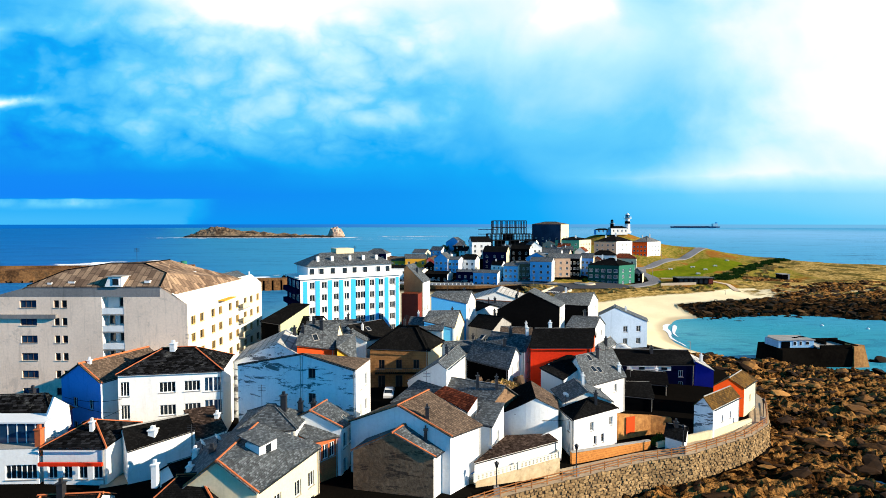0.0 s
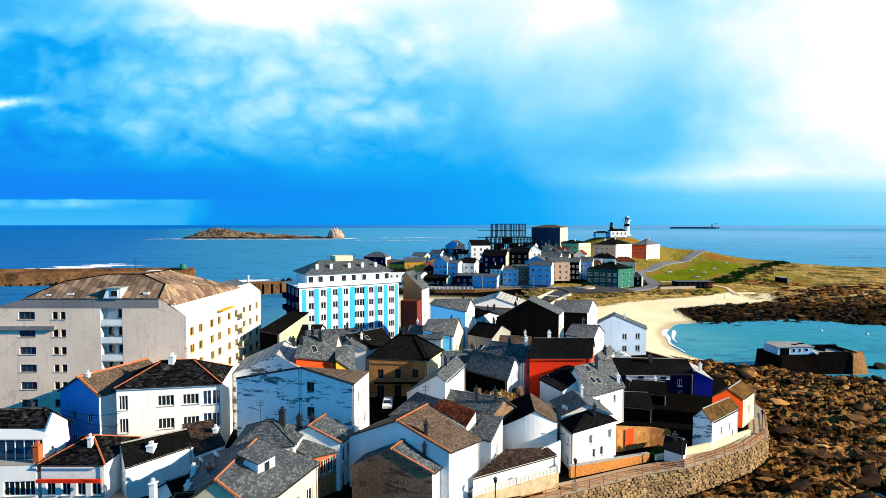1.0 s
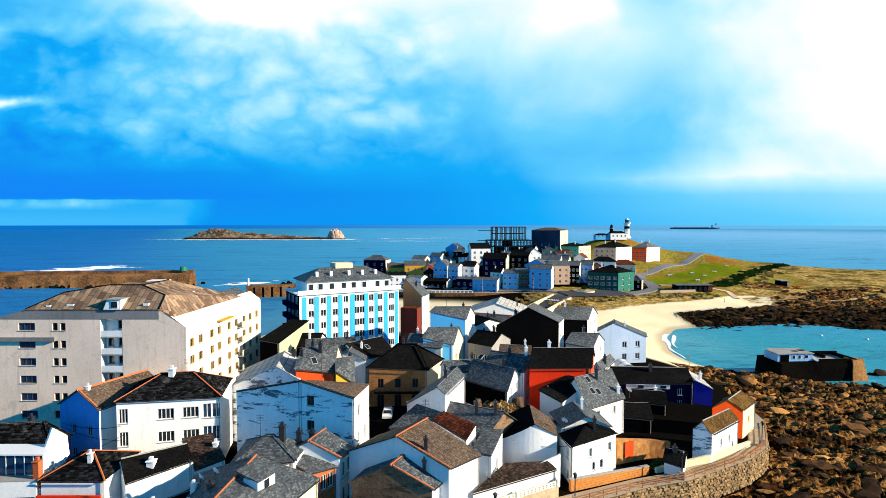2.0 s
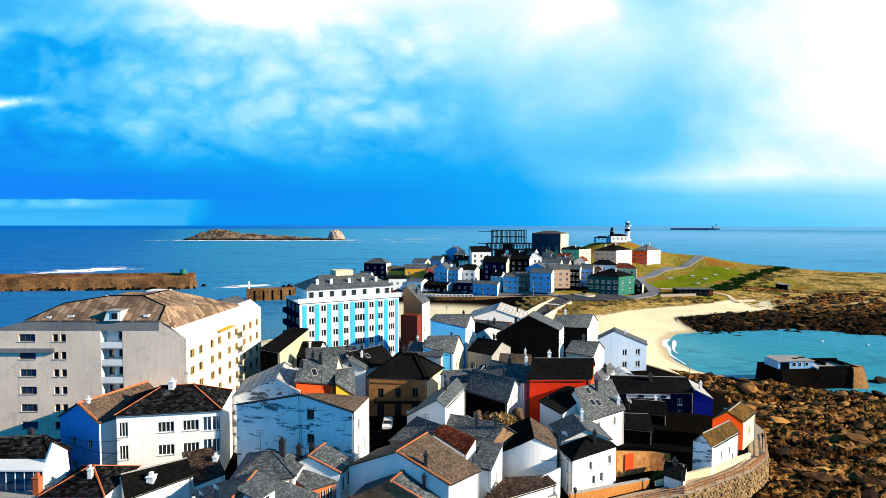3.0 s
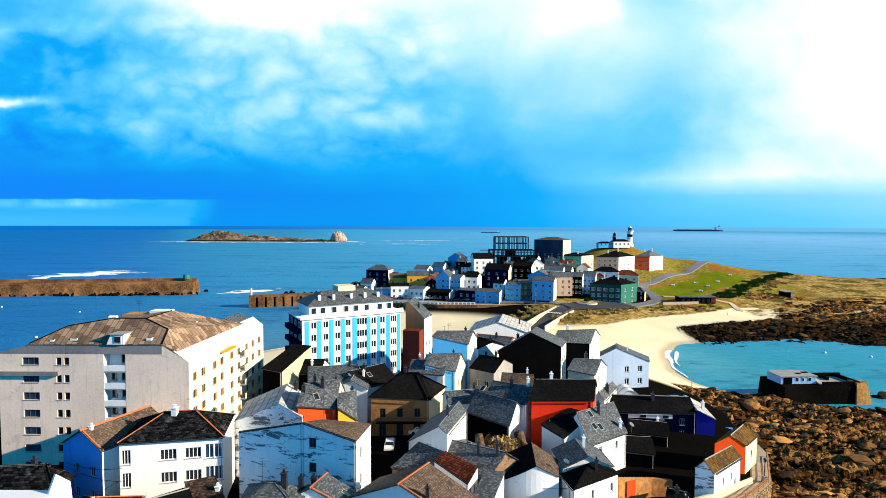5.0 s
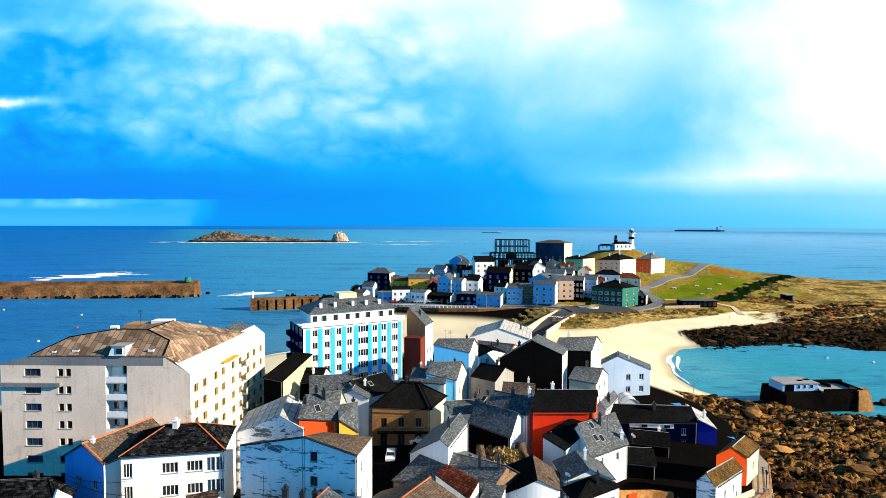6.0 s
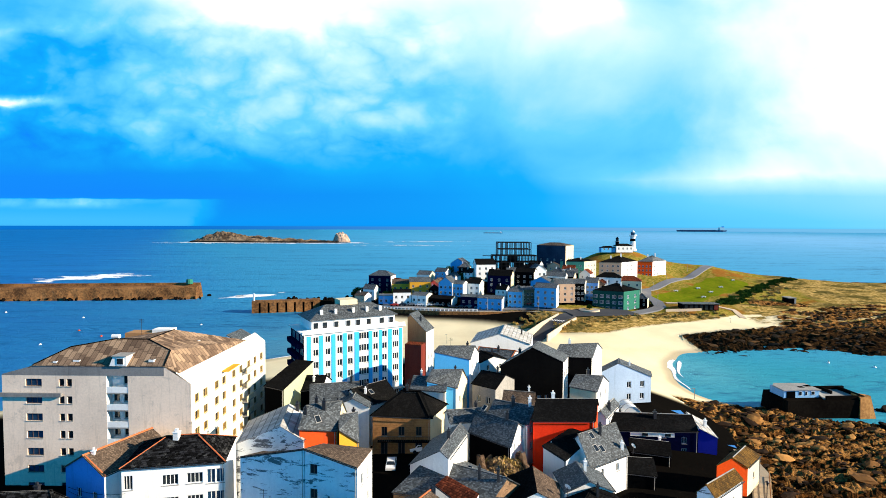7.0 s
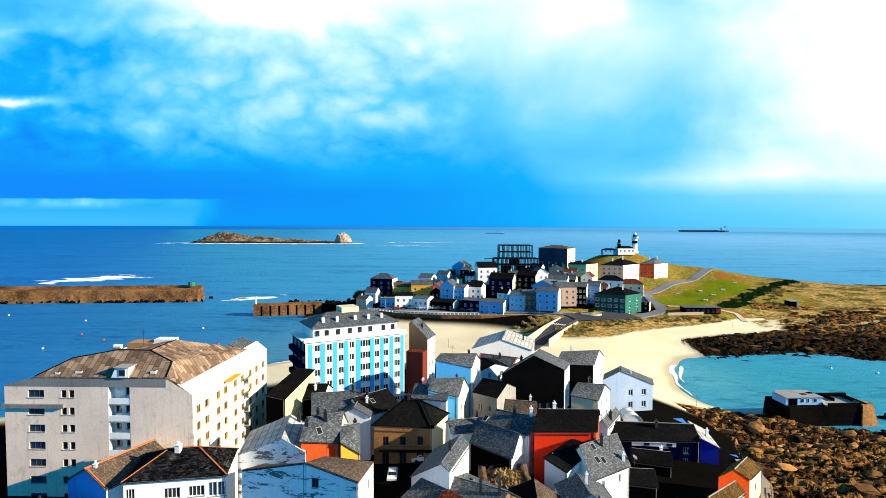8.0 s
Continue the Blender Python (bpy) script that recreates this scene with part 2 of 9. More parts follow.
M["orange"] = surface("orange_paint", (0.66, 0.075, 0.014), (0.54, 0.06, 0.012), streak=0.2)
M["brick"] = surface("orange_brick", (0.55, 0.14, 0.05), (0.38, 0.09, 0.035), courses=0.22)
M["maroon"] = surface("maroon_paint", (0.16, 0.03, 0.02), (0.11, 0.02, 0.015))
M["navy"] = surface("navy_paint", (0.003, 0.005, 0.030), (0.002, 0.003, 0.020))
M["tanpaint"] = surface("tan_render", (0.46, 0.25, 0.11), (0.36, 0.19, 0.085), streak=0.25)
# cream white; on sunward house walls it carries painted sunlight
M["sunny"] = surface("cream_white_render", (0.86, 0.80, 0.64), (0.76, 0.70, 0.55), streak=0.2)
M["oak"] = surface("varnished_oak_frame", (0.55, 0.34, 0.08), (0.42, 0.25, 0.06), rough=0.5, bump=0.05)
M["deepgreen"] = surface("shaded_green_paint", (0.012, 0.07, 0.06), (0.009, 0.05, 0.043))
M["inn"] = surface("brown_inn_stone", (0.34, 0.17, 0.065), (0.19, 0.09, 0.035), fine=2.2, courses=0.45, bump=0.6)
M["vivid"] = surface("vivid_orange_paint", (0.88, 0.093, 0.01), (0.74, 0.0744, 0.008), streak=0.15)
# near black; on fronts beside pale side walls it paints in their shade
M["darkwall"] = surface("near_black_wall", (0.003, 0.0032, 0.0036), (0.0015, 0.0016, 0.002), courses=0.3)
# white wall with blue shade mixed into its colour
M["bluewhite"] = surface("blue_shaded_white", (0.50, 0.60, 0.72), (0.40, 0.50, 0.62), streak=0.3)
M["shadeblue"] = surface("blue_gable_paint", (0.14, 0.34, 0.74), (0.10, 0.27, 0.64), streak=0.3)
M["cobalt"] = surface("cobalt_paint", (0.012, 0.02, 0.30), (0.010, 0.016, 0.24))
M["green2"] = surface("sea_green_paint", (0.06, 0.26, 0.18), (0.05, 0.21, 0.15), streak=0.2)
M["bluebrick"] = surface("blue_grey_brick", (0.035, 0.055, 0.09), (0.02, 0.032, 0.055), courses=0.4, streak=0.3)
M["green"] = surface("green_paint", (0.03, 0.16, 0.11), (0.022, 0.12, 0.085))
M["palegreen"] = surface("pale_green_render", (0.42, 0.44, 0.26), (0.34, 0.36, 0.22), streak=0.2)
M["yellow"] = surface("yellow_paint", (0.72, 0.36, 0.04), (0.60, 0.29, 0.03))
M["pink"] = surface("pink_render", (0.55, 0.36, 0.24), (0.46, 0.30, 0.20))
M["olive"] = surface("olive_render", (0.16, 0.13, 0.07), (0.12, 0.10, 0.06))
M["slate"] = surface("slate_roof", (0.074, 0.084, 0.09), (0.030, 0.036, 0.041), rough=0.62, fine=2.4, spread=(0.36, 0.64), bump=0.9, slates=(0.27, 0.2, 0.55), streak=0.45, shine=0.4)
M["darkroof"] = surface("dark_tile_roof", (0.006, 0.006, 0.006), (0.02, 0.019, 0.018), rough=0.75, fine=3.4, spread=(0.5, 0.66), bump=0.8, slates=(0.26, 0.2, 0.5), stain=(0.03, 0.027, 0.024), stain_amount=0.3)
M["brownroof"] = surface("brown_tile_roof", (0.125, 0.088, 0.062), (0.066, 0.046, 0.034), rough=0.8, fine=2.2, big=0.25, bump=0.8, slates=(0.22, 0.24, 0.3), streak=0.35)
M["speckled"] = surface("uneven_slab_roof", (0.012, 0.012, 0.013), (0.006, 0.006, 0.006), rough=0.7, fine=3.6, big=1.2, bump=1.0, slates=(0.5, 0.3, 0.8), stain=(0.16, 0.16, 0.15), stain_amount=0.5)
M["oldroof"] = surface("old_patched_roof", (0.075, 0.05, 0.038), (0.026, 0.018, 0.014), rough=0.8, fine=2.6, bump=0.9, slates=(0.28, 0.24, 0.4), stain=(0.20, 0.13, 0.09), stain_amount=0.4)
# brown tiles with golden sunlight put into their colour
M["goldlitroof"] = surface("golden_lit_tile_roof", (0.15, 0.075, 0.014), (0.035, 0.020, 0.007), rough=0.8, fine=1.4, big=0.3, bump=0.6, slates=(0.22, 0.24, 0.2), streak=0.5)
M["redroof"] = surface("red_tile_roof", (0.17, 0.038, 0.015), (0.08, 0.018, 0.008), bump=0.9, slates=(0.26, 0.38, 0.45))
M["paleroof"] = surface("pale_cement_roof", (0.48, 0.46, 0.42), (0.33, 0.32, 0.30), bump=0.6, slates=(0.9, 1.2, 0.25), stain=(0.16, 0.15, 0.14), stain_amount=0.4)
M["ridge"] = surface("clay_ridge_tile", (0.55, 0.16, 0.06), (0.36, 0.10, 0.04))
M["concrete"] = surface("weathered_concrete", (0.36, 0.34, 0.31), (0.24, 0.23, 0.21), streak=0.4)
M["darkmetal"] = surface("dark_steel", (0.045, 0.045, 0.05), (0.03, 0.03, 0.033), rough=0.5, metal=0.6)
M["asphalt"] = surface("asphalt", (0.075, 0.078, 0.085), (0.05, 0.052, 0.058), big=0.05, fine=5.0)
M["paleasphalt"] = surface("pale_worn_asphalt", (0.20, 0.20, 0.21), (0.13, 0.13, 0.14), big=0.05, fine=5.0)
M["frame"] = surface("white_window_frame", (0.78, 0.78, 0.76), (0.7, 0.7, 0.68), rough=0.5, bump=0.05)
M["darkframe"] = surface("brown_window_frame", (0.10, 0.06, 0.04), (0.07, 0.04, 0.03), rough=0.5, bump=0.05)
M["tarp"] = surface("blue_tarpaulin", (0.03, 0.22, 0.60), (0.02, 0.16, 0.45), rough=0.4)


def sheet_roof():
    """Old roofing sheets, each weathered to its own tone."""
    mt = surface("patched_sheet_roof", (0.24, 0.16, 0.105), (0.14, 0.09, 0.06), rough=0.8, fine=1.6, big=0.3, bump=0.6, streak=0.4)
    n = Net(mt.node_tree, False)
    p = [q for q in n.t.nodes if q.type == "BSDF_PRINCIPLED"][0]
    old = p.inputs["Base Color"].links[0].from_socket
    su, sv, _ = n.xyz(n.t.nodes.new("ShaderNodeUVMap").outputs[0])
    along_u = n.m("DIVIDE", su, 0.85)
    u = n.m("FLOOR", along_u)
    along_v = n.m("DIVIDE", n.m("ADD", sv, n.m("MULTIPLY", u, 0.37)), 1.6)
    v = n.m("FLOOR", along_v)
    cell = n.t.nodes.new("ShaderNodeTexWhiteNoise")
    cell.noise_dimensions = "2D"
    both = n.t.nodes.new("ShaderNodeCombineXYZ")
    n.put(both.inputs[0], u), n.put(both.inputs[1], v)
    n.put(cell.inputs["Vector"], both.outputs[0])
    r = cell.outputs["Value"]
    col = n.mix(n.m("MULTIPLY", n.step(r, 0.45, 1.0), 0.75), old, (0.40, 0.27, 0.17))
    col = n.mix(n.m("MULTIPLY", n.step(r, 0.4, 0.0), 0.7), col, (0.075, 0.047, 0.032))
    ribs = n.m("ABSOLUTE", n.m("SUBTRACT", n.m("FRACT", n.m("MULTIPLY", along_u, 3.0)), 0.5))
    lap = n.m("MAXIMUM", n.step(n.m("FRACT", along_u), 0.16, 0.03), n.m("MULTIPLY", n.step(n.m("FRACT", along_v), 0.10, 0.02), 0.8))
    col = n.mix(n.m("MULTIPLY", n.step(ribs, 0.22, 0.02), 0.35), col, (0.05, 0.03, 0.02))
    col = n.mix(n.m("MULTIPLY", lap, 0.8), col, (0.022, 0.013, 0.009))
    n.put(p.inputs["Base Color"], col)
    return mt


M["sheets"] = sheet_roof()


def glass(name, tint):
    mt = bpy.data.materials.new(name)
    mt.use_nodes = True
    n = Net(mt.node_tree)
    p = n.t.nodes.new("ShaderNodeBsdfPrincipled")
    pos = n.t.nodes.new("ShaderNodeNewGeometry").outputs["Position"]
    n.put(p.inputs["Base Color"], n.mix(n.noise(pos, 0.8, 2.0), tint, tuple(v * 0.3 for v in tint)))
    p.inputs["Roughness"].default_value = 0.08
    out = n.t.nodes.new("ShaderNodeOutputMaterial")
    n.put(out.inputs[0], p.outputs[0])
    return mt


M["pane"] = glass("dark_window_glass", (0.02, 0.028, 0.035))
M["bluepane"] = glass("blue_window_glass", (0.02, 0.07, 0.14))

# ---- ground, rocks, sea ----
def part(name, bm, material, parent, label="", m=None):
    """Links a bmesh as one mesh object under a thing or a part."""
    me = bpy.data.meshes.new(name)
    bm.to_mesh(me)
    bm.free()
    return part_mesh(name, me, material, parent, label, m)


ROOF_COVERS = ("slate", "darkroof", "brownroof", "goldlitroof", "speckled", "oldroof", "redroof", "paleroof", "sheets")


def lay_courses(me):
    """Texture places in metres: along the eaves and up the slope of each face."""
    uv = me.uv_layers.new(name="courses").data
    for f in me.polygons:
        e = Vector((-f.normal.y, f.normal.x, 0.0))
        e = e.normalized() if e.length > 0.05 else Vector((1.0, 0.0, 0.0))
        up = f.normal.cross(e)
        for k in f.loop_indices:
            p = me.vertices[me.loops[k].vertex_index].co
            uv[k].uv = (p.dot(e), p.dot(up))


def part_mesh(name, me, material, parent, label="", m=None):
    ob = new(name, me)
    if material in ROOF_COVERS and not me.uv_layers:
        lay_courses(me)
    if material is not None and not me.materials:
        me.materials.append(M[material] if isinstance(material, str) else material)
    if parent is not None:
        ob.parent = parent
    if m is not None:
        ob.matrix_basis = m
    return tagged(ob, label)


def polyline_side(px, py, line):
    """Signed distance to an open line: plus on its right-hand side when walking along it."""
    best = np.full(px.shape, 1e9)
    sign = np.ones(px.shape)
    for (ax, ay), (bx, by) in zip(line[:-1], line[1:]):
        dx, dy = bx - ax, by - ay
        u = np.clip(((px - ax) * dx + (py - ay) * dy) / (dx * dx + dy * dy), 0, 1)
        d = np.hypot(px - ax - u * dx, py - ay - u * dy)
        s = np.where((px - ax) * dy - (py - ay) * dx > 0, 1.0, -1.0)
        near = d < best
        best, sign = np.where(near, d, best), np.where(near, s, sign)
    return best * sign


# heights of the ground here and there: x, y, z
TOWN_HEIGHTS = [(-200, 20, 11), (-100, 20, 11), (-30, 20, 10), (20, 20, 7), (-190, 88, 6), (-100, 70, 10), (-60, 70, 9.5), (-25, 62, 9), (0, 64, 7.6), (16, 68, 6.7), (34, 76, 6.5),
                (48, 84, 6.3), (-45, 110, 8), (-20, 100, 7), (10, 100, 7.5), (40, 100, 6.5), (56, 100, 5.6), (-30, 130, 8), (20, 130, 8), (46, 122, 8.6), (62, 120, 4.5), (-130, 118, 1.5), (-75, 150, 3)]
NECK_HEIGHTS = [(-66, 196, 0), (-62, 202, -0.2), (-60, 177, 1.6), (-40, 165, 4), (-20, 200, 2.2), (-30, 225, 0), (0, 235, 2.0), (30, 226, 2.8), (-55, 265, -1), (-60, 240, -1.5), (-110, 210, -3), (-137, 150, -2), (-100, 165, -1.5), (-190, 118, -1),
                (60, 150, 3.2), (74, 154, 0), (79, 149, 0), (72, 167, 0.1), (78, 190, 0), (92, 209, 0), (114, 216, 0), (60, 190, 2.2), (40, 180, 4), (80, 225, 2.2), (110, 245, 2.6), (100, 180, -1.2), (130, 190, -2)]
HEAD_HEIGHTS = [(150, 272, 2.2), (130, 262, 3), (55, 240, 5.2), (70, 256, 5.6), (115, 273, 5.2), (56, 259, 6.2), (-40, 285, 6.3), (-26, 275, 6.2), (19, 272, 6.2), (105, 292, 6.2), (131, 286, 6.8), (-48, 310, 7.5), (-75, 320, 0.3),
                (-60, 345, 0.5), (0, 310, 11), (8, 332, 19.5), (-12, 320, 13), (20, 312, 15), (-32, 318, 10.5), (40, 320, 18), (40, 345, 21), (85, 310, 11), (70, 345, 20), (130, 352, 9.5), (110, 380, 16), (145, 385, 15), (168, 398, 12), (145, 430, 30), (120, 430, 28.5), (205, 425, 18), (218, 450, 14)]
EAST_HEIGHTS = [(121, 309, 7.2), (165, 330, 8.5), (200, 345, 8), (231, 400, 9.5), (263, 420, 9.8), (320, 400, 6.5), (205, 322, 4), (211, 288, 3), (260, 330, 4), (300, 330, 3), (340, 300, 1), (162, 237, 1.6), (138, 244, 2.4), (170, 208, 0.5), (200, 230, 2), (250, 250, 1.5),
                (150, 200, -2), (200, 170, -3), (160, 130, -3), (120, 145, 0), (420, 440, 1.5), (380, 470, 0), (300, 480, -1), (230, 520, -2), (140, 500, -2), (40, 420, 0), (-20, 380, 0.5), (60, 470, -3), (500, 560, -2), (600, 450, -2), (450, 330, -2)]
SEA_HEIGHTS = [(-250, 160, -3), (-250, 300, -5), (-120, 330, -3), (-100, 420, -5), (0, 500, -6), (150, 620, -6), (-300, 600, -6), (400, 640, -6), (700, 640, -6), (700, 300, -6), (500, 150, -5), (300, 100, -5), (150, 60, -3), (110, 90, 0.2), (75, 60, 0.8), (60, 35, 1), (120, 30, -3), (700, 20, -6), (-420, 20, 6), (-420, 100, -2), (-420, 640, -6)]
SPOTS = np.array(TOWN_HEIGHTS + NECK_HEIGHTS + HEAD_HEIGHTS + EAST_HEIGHTS + SEA_HEIGHTS, float)
# outer face of the sea wall, from the near end round the point
WALL_LINE = [(-12, 40), (2.8, 56.5), (7.4, 59.5), (16.0, 63.8), (26.8, 69.0), (33.0, 71.0), (45.1, 77.9), (50.8, 83.1), (56.8, 94.0), (58.5, 104.0), (63, 118), (62, 140)]


def spline_weights(pts):
    d = np.hypot(pts[:, None, 0] - pts[None, :, 0], pts[:, None, 1] - pts[None, :, 1])
    k = np.sqrt(d * d + 36.0)
    one = np.ones((len(pts), 1))
    a = np.block([[k + np.eye(len(pts)) * -1.5, one], [one.T, np.zeros((1, 1))]])
    return np.linalg.solve(a, np.append(pts[:, 2], 0))


WEIGHTS = spline_weights(SPOTS)


def fbm(x, y, scale, octaves=4, seed=3.1):
    """Cheap smooth value noise, -1..1."""
    total, amp, norm = np.zeros_like(x), 1.0, 0.0
    for o in range(octaves):
        gx, gy = x / scale + seed * (o + 1), y / scale - seed * (o + 2)
        ix, iy = np.floor(gx), np.floor(gy)
        fx, fy = gx - ix, gy - iy
        fx, fy = fx * fx * (3 - 2 * fx), fy * fy * (3 - 2 * fy)

        def rnd(i, j):
            v = np.sin(i * 127.1 + j * 311.7 + o * 17.3) * 43758.5453
            return 2 * (v - np.floor(v)) - 1

        v = (rnd(ix, iy) * (1 - fx) + rnd(ix + 1, iy) * fx) * (1 - fy) + (rnd(ix, iy + 1) * (1 - fx) + rnd(ix + 1, iy + 1) * fx) * fy
        total, norm, amp, scale = total + amp * v, norm + amp, amp * 0.5, scale * 0.5
    return total / norm


def smooth(v, lo, hi):
    t = np.clip((v - lo) / (hi - lo), 0, 1)
    return t * t * (3 - 2 * t)


def ground_base(x, y):
    x, y = np.asarray(x, float), np.asarray(y, float)
    flat = np.stack([x.ravel(), y.ravel()], 1)
    h = np.full(len(flat), WEIGHTS[-1])
    for (sx, sy, _), w in zip(SPOTS, WEIGHTS[:-1]):
        h += w * np.sqrt((flat[:, 0] - sx) ** 2 + (flat[:, 1] - sy) ** 2 + 36.0)
    return h.reshape(x.shape)


# middle of the mown meadow on the headland
MEADOW_LINE = [(132, 312), (150, 330), (172, 350), (196, 382)]


def zones(x, y, h):
    """How much the ground is shore rock, sand, grass and dry grass at a place."""
    out = polyline_side(x, y, WALL_LINE)
    rock_near = smooth(out, 0.0, 1.0) * smooth(y, 152, 142) * smooth(x, 0, 12)
    # the reef and the rocky shore of the headland
    wob = fbm(x, y, 30, 3) * 14
    reef = smooth((x - 100) * 0.35 + 232 - y + wob * 0.4, -6, 2) * smooth(x, 97, 104) * smooth(y, 200, 206)
    turf = smooth(y + wob * 0.5, 240, 258) * smooth(fbm(x, y * 2.0, 26, 4, 5.5), -0.07, 0.13)
    reef = np.maximum(reef, smooth(x + wob - (155 + (y - 250) * 0.28), 0, 10) * smooth(y, 330, 305) * smooth(y, 198, 206) * (1 - 0.95 * turf))
    reef = np.maximum(reef, smooth(h, 0.9, 0.1) * smooth(y, 295, 310))
    rock = np.clip(np.maximum(rock_near, reef), 0, 1)
    sand = smooth(h, 4.6, 3.4) * smooth(y, 128, 140) * smooth(y, 300, 290) * (1 - rock)
    grass = smooth(y + fbm(x, y, 18, 3) * 7, 262, 276) * smooth(h, 2.6, 4.0) * (1 - rock)
    grass = grass * (1 - smooth(x, 118, 104) * smooth(y, 276, 284) * smooth(y, 372, 355))
    meadow = smooth(np.abs(polyline_side(x, y, MEADOW_LINE)) + fbm(x, y, 12, 2) * 3, 17, 12)
    grass = np.maximum(grass * 0.72, meadow)
    dune = smooth(y, 225, 232) * smooth(y, 282, 268) * smooth(x, 35, 50) * smooth(h, 3.0, 4.2) * (1 - rock)
    dune = np.maximum(dune, turf * smooth(x, 140, 165) * smooth(h, 0.8, 1.6) * smooth(y, 335, 315) * 0.9)
    dry = np.clip(np.maximum(dune, smooth(x + fbm(x, y, 45, 3) * 40, 215, 250) * (1 - meadow)), 0, 1)
    return rock, sand, grass, dry


def ground_z(x, y, fine=True):
    x, y = np.asarray(x, float), np.asarray(y, float)
    h = ground_base(x, y)
    out = polyline_side(x, y, WALL_LINE)
    near = smooth(out, -1.0, -0.4) * smooth(y, 146, 138) * smooth(x, -4, 6)
    foot = 2.6 - 0.045 * np.clip(out, 0, 60) - 1.4 * smooth(out, 55, 85)
    foot = np.maximum(foot, np.where(y > 100, 0.6 - 0.01 * (y - 100), -9))
    foot = foot - 3.0 * smooth(y, 131, 145) * smooth(x, 84, 92) - 2.4 * smooth(out, 70, 110)
    h = h * (1 - near) + np.minimum(foot, h + 1.0) * near
    rock, sand, grass, dry = zones(x, y, h)
    if fine:
        u, v = x * 0.96 + y * 0.28, (y * 0.96 - x * 0.28) * 3.0
        wx, wy = u + fbm(x, y, 6, 2) * 1.5, v + fbm(x, y, 6, 2, 8.3) * 1.5
        slabs = blocks(wx, wy, 9.0, 0.3) * 0.5 + blocks(wx, wy, 3.6, 2.1) * 0.42 + blocks(wx, wy, 1.7, 4.7) * 0.36
        h = h + rock * (slabs + 0.1) * smooth(h, -2.5, 0.6)
        h = h - 3.4 * np.exp(-((x - 61.5) / 3.0) ** 2 - ((y - 75.5) / 1.6) ** 2) - 3.0 * np.exp(-((x - 66) / 2.4) ** 2 - ((y - 73) / 1.3) ** 2)
        h = h + (grass + dry) * fbm(x, y, 18, 4) * 0.9 + sand * fbm(x, y, 9, 2) * 0.12
    return h


def blocks(x, y, size, seed):
    """Heights of tilted, broken slabs of rock: each cell of a jittered mosaic has its own level and slope. -1..1."""
    gx, gy = x / size, y / size
    best, h = np.full(x.shape, 1e9), np.zeros(x.shape)
    ix, iy = np.floor(gx), np.floor(gy)

    def rnd(i, j, k):
        v = np.sin(i * 127.1 + j * 311.7 + k * 74.7 + seed) * 43758.5453
        return v - np.floor(v)

    for a in (-1, 0, 1):
        for b in (-1, 0, 1):
            i, j = ix + a, iy + b
            px, py = i + rnd(i, j, 1), j + rnd(i, j, 2)
            d = (gx - px) ** 2 + (gy - py) ** 2
            v = rnd(i, j, 3) * 2 - 1 + (gx - px) * (rnd(i, j, 4) * 2.2 - 0.7) + (gy - py) * (rnd(i, j, 5) * 2 - 1)
            near = d < best
            best, h = np.where(near, d, best), np.where(near, v, h)
    return h


def sheet(name, xs, ys, zf, material, label, category):
    """A grid of ground with its zones stored on the points."""
    gx, gy = np.meshgrid(xs, ys)
    gz = zf(gx, gy)
    nx, ny = len(xs), len(ys)
    co = np.stack([gx, gy, gz], -1).reshape(-1, 3)
    i = np.arange(nx * ny).reshape(ny, nx)
    faces = np.stack([i[:-1, :-1], i[:-1, 1:], i[1:, 1:], i[1:, :-1]], -1).reshape(-1, 4)
    me = bpy.data.meshes.new(name)
    me.from_pydata(co.tolist(), [], faces.tolist())
    rock, sand, grass, dry = zones(gx, gy, ground_z(gx, gy, False))
    at = me.color_attributes.new("zone", "FLOAT_COLOR", "POINT")
    at.data.foreach_set("color", np.stack([rock, sand, grass, dry], -1).astype(np.float32).ravel())
    me.shade_flat()
    me.materials.append(material)
    return tagged(new(name, me), label, category, kind="structure")


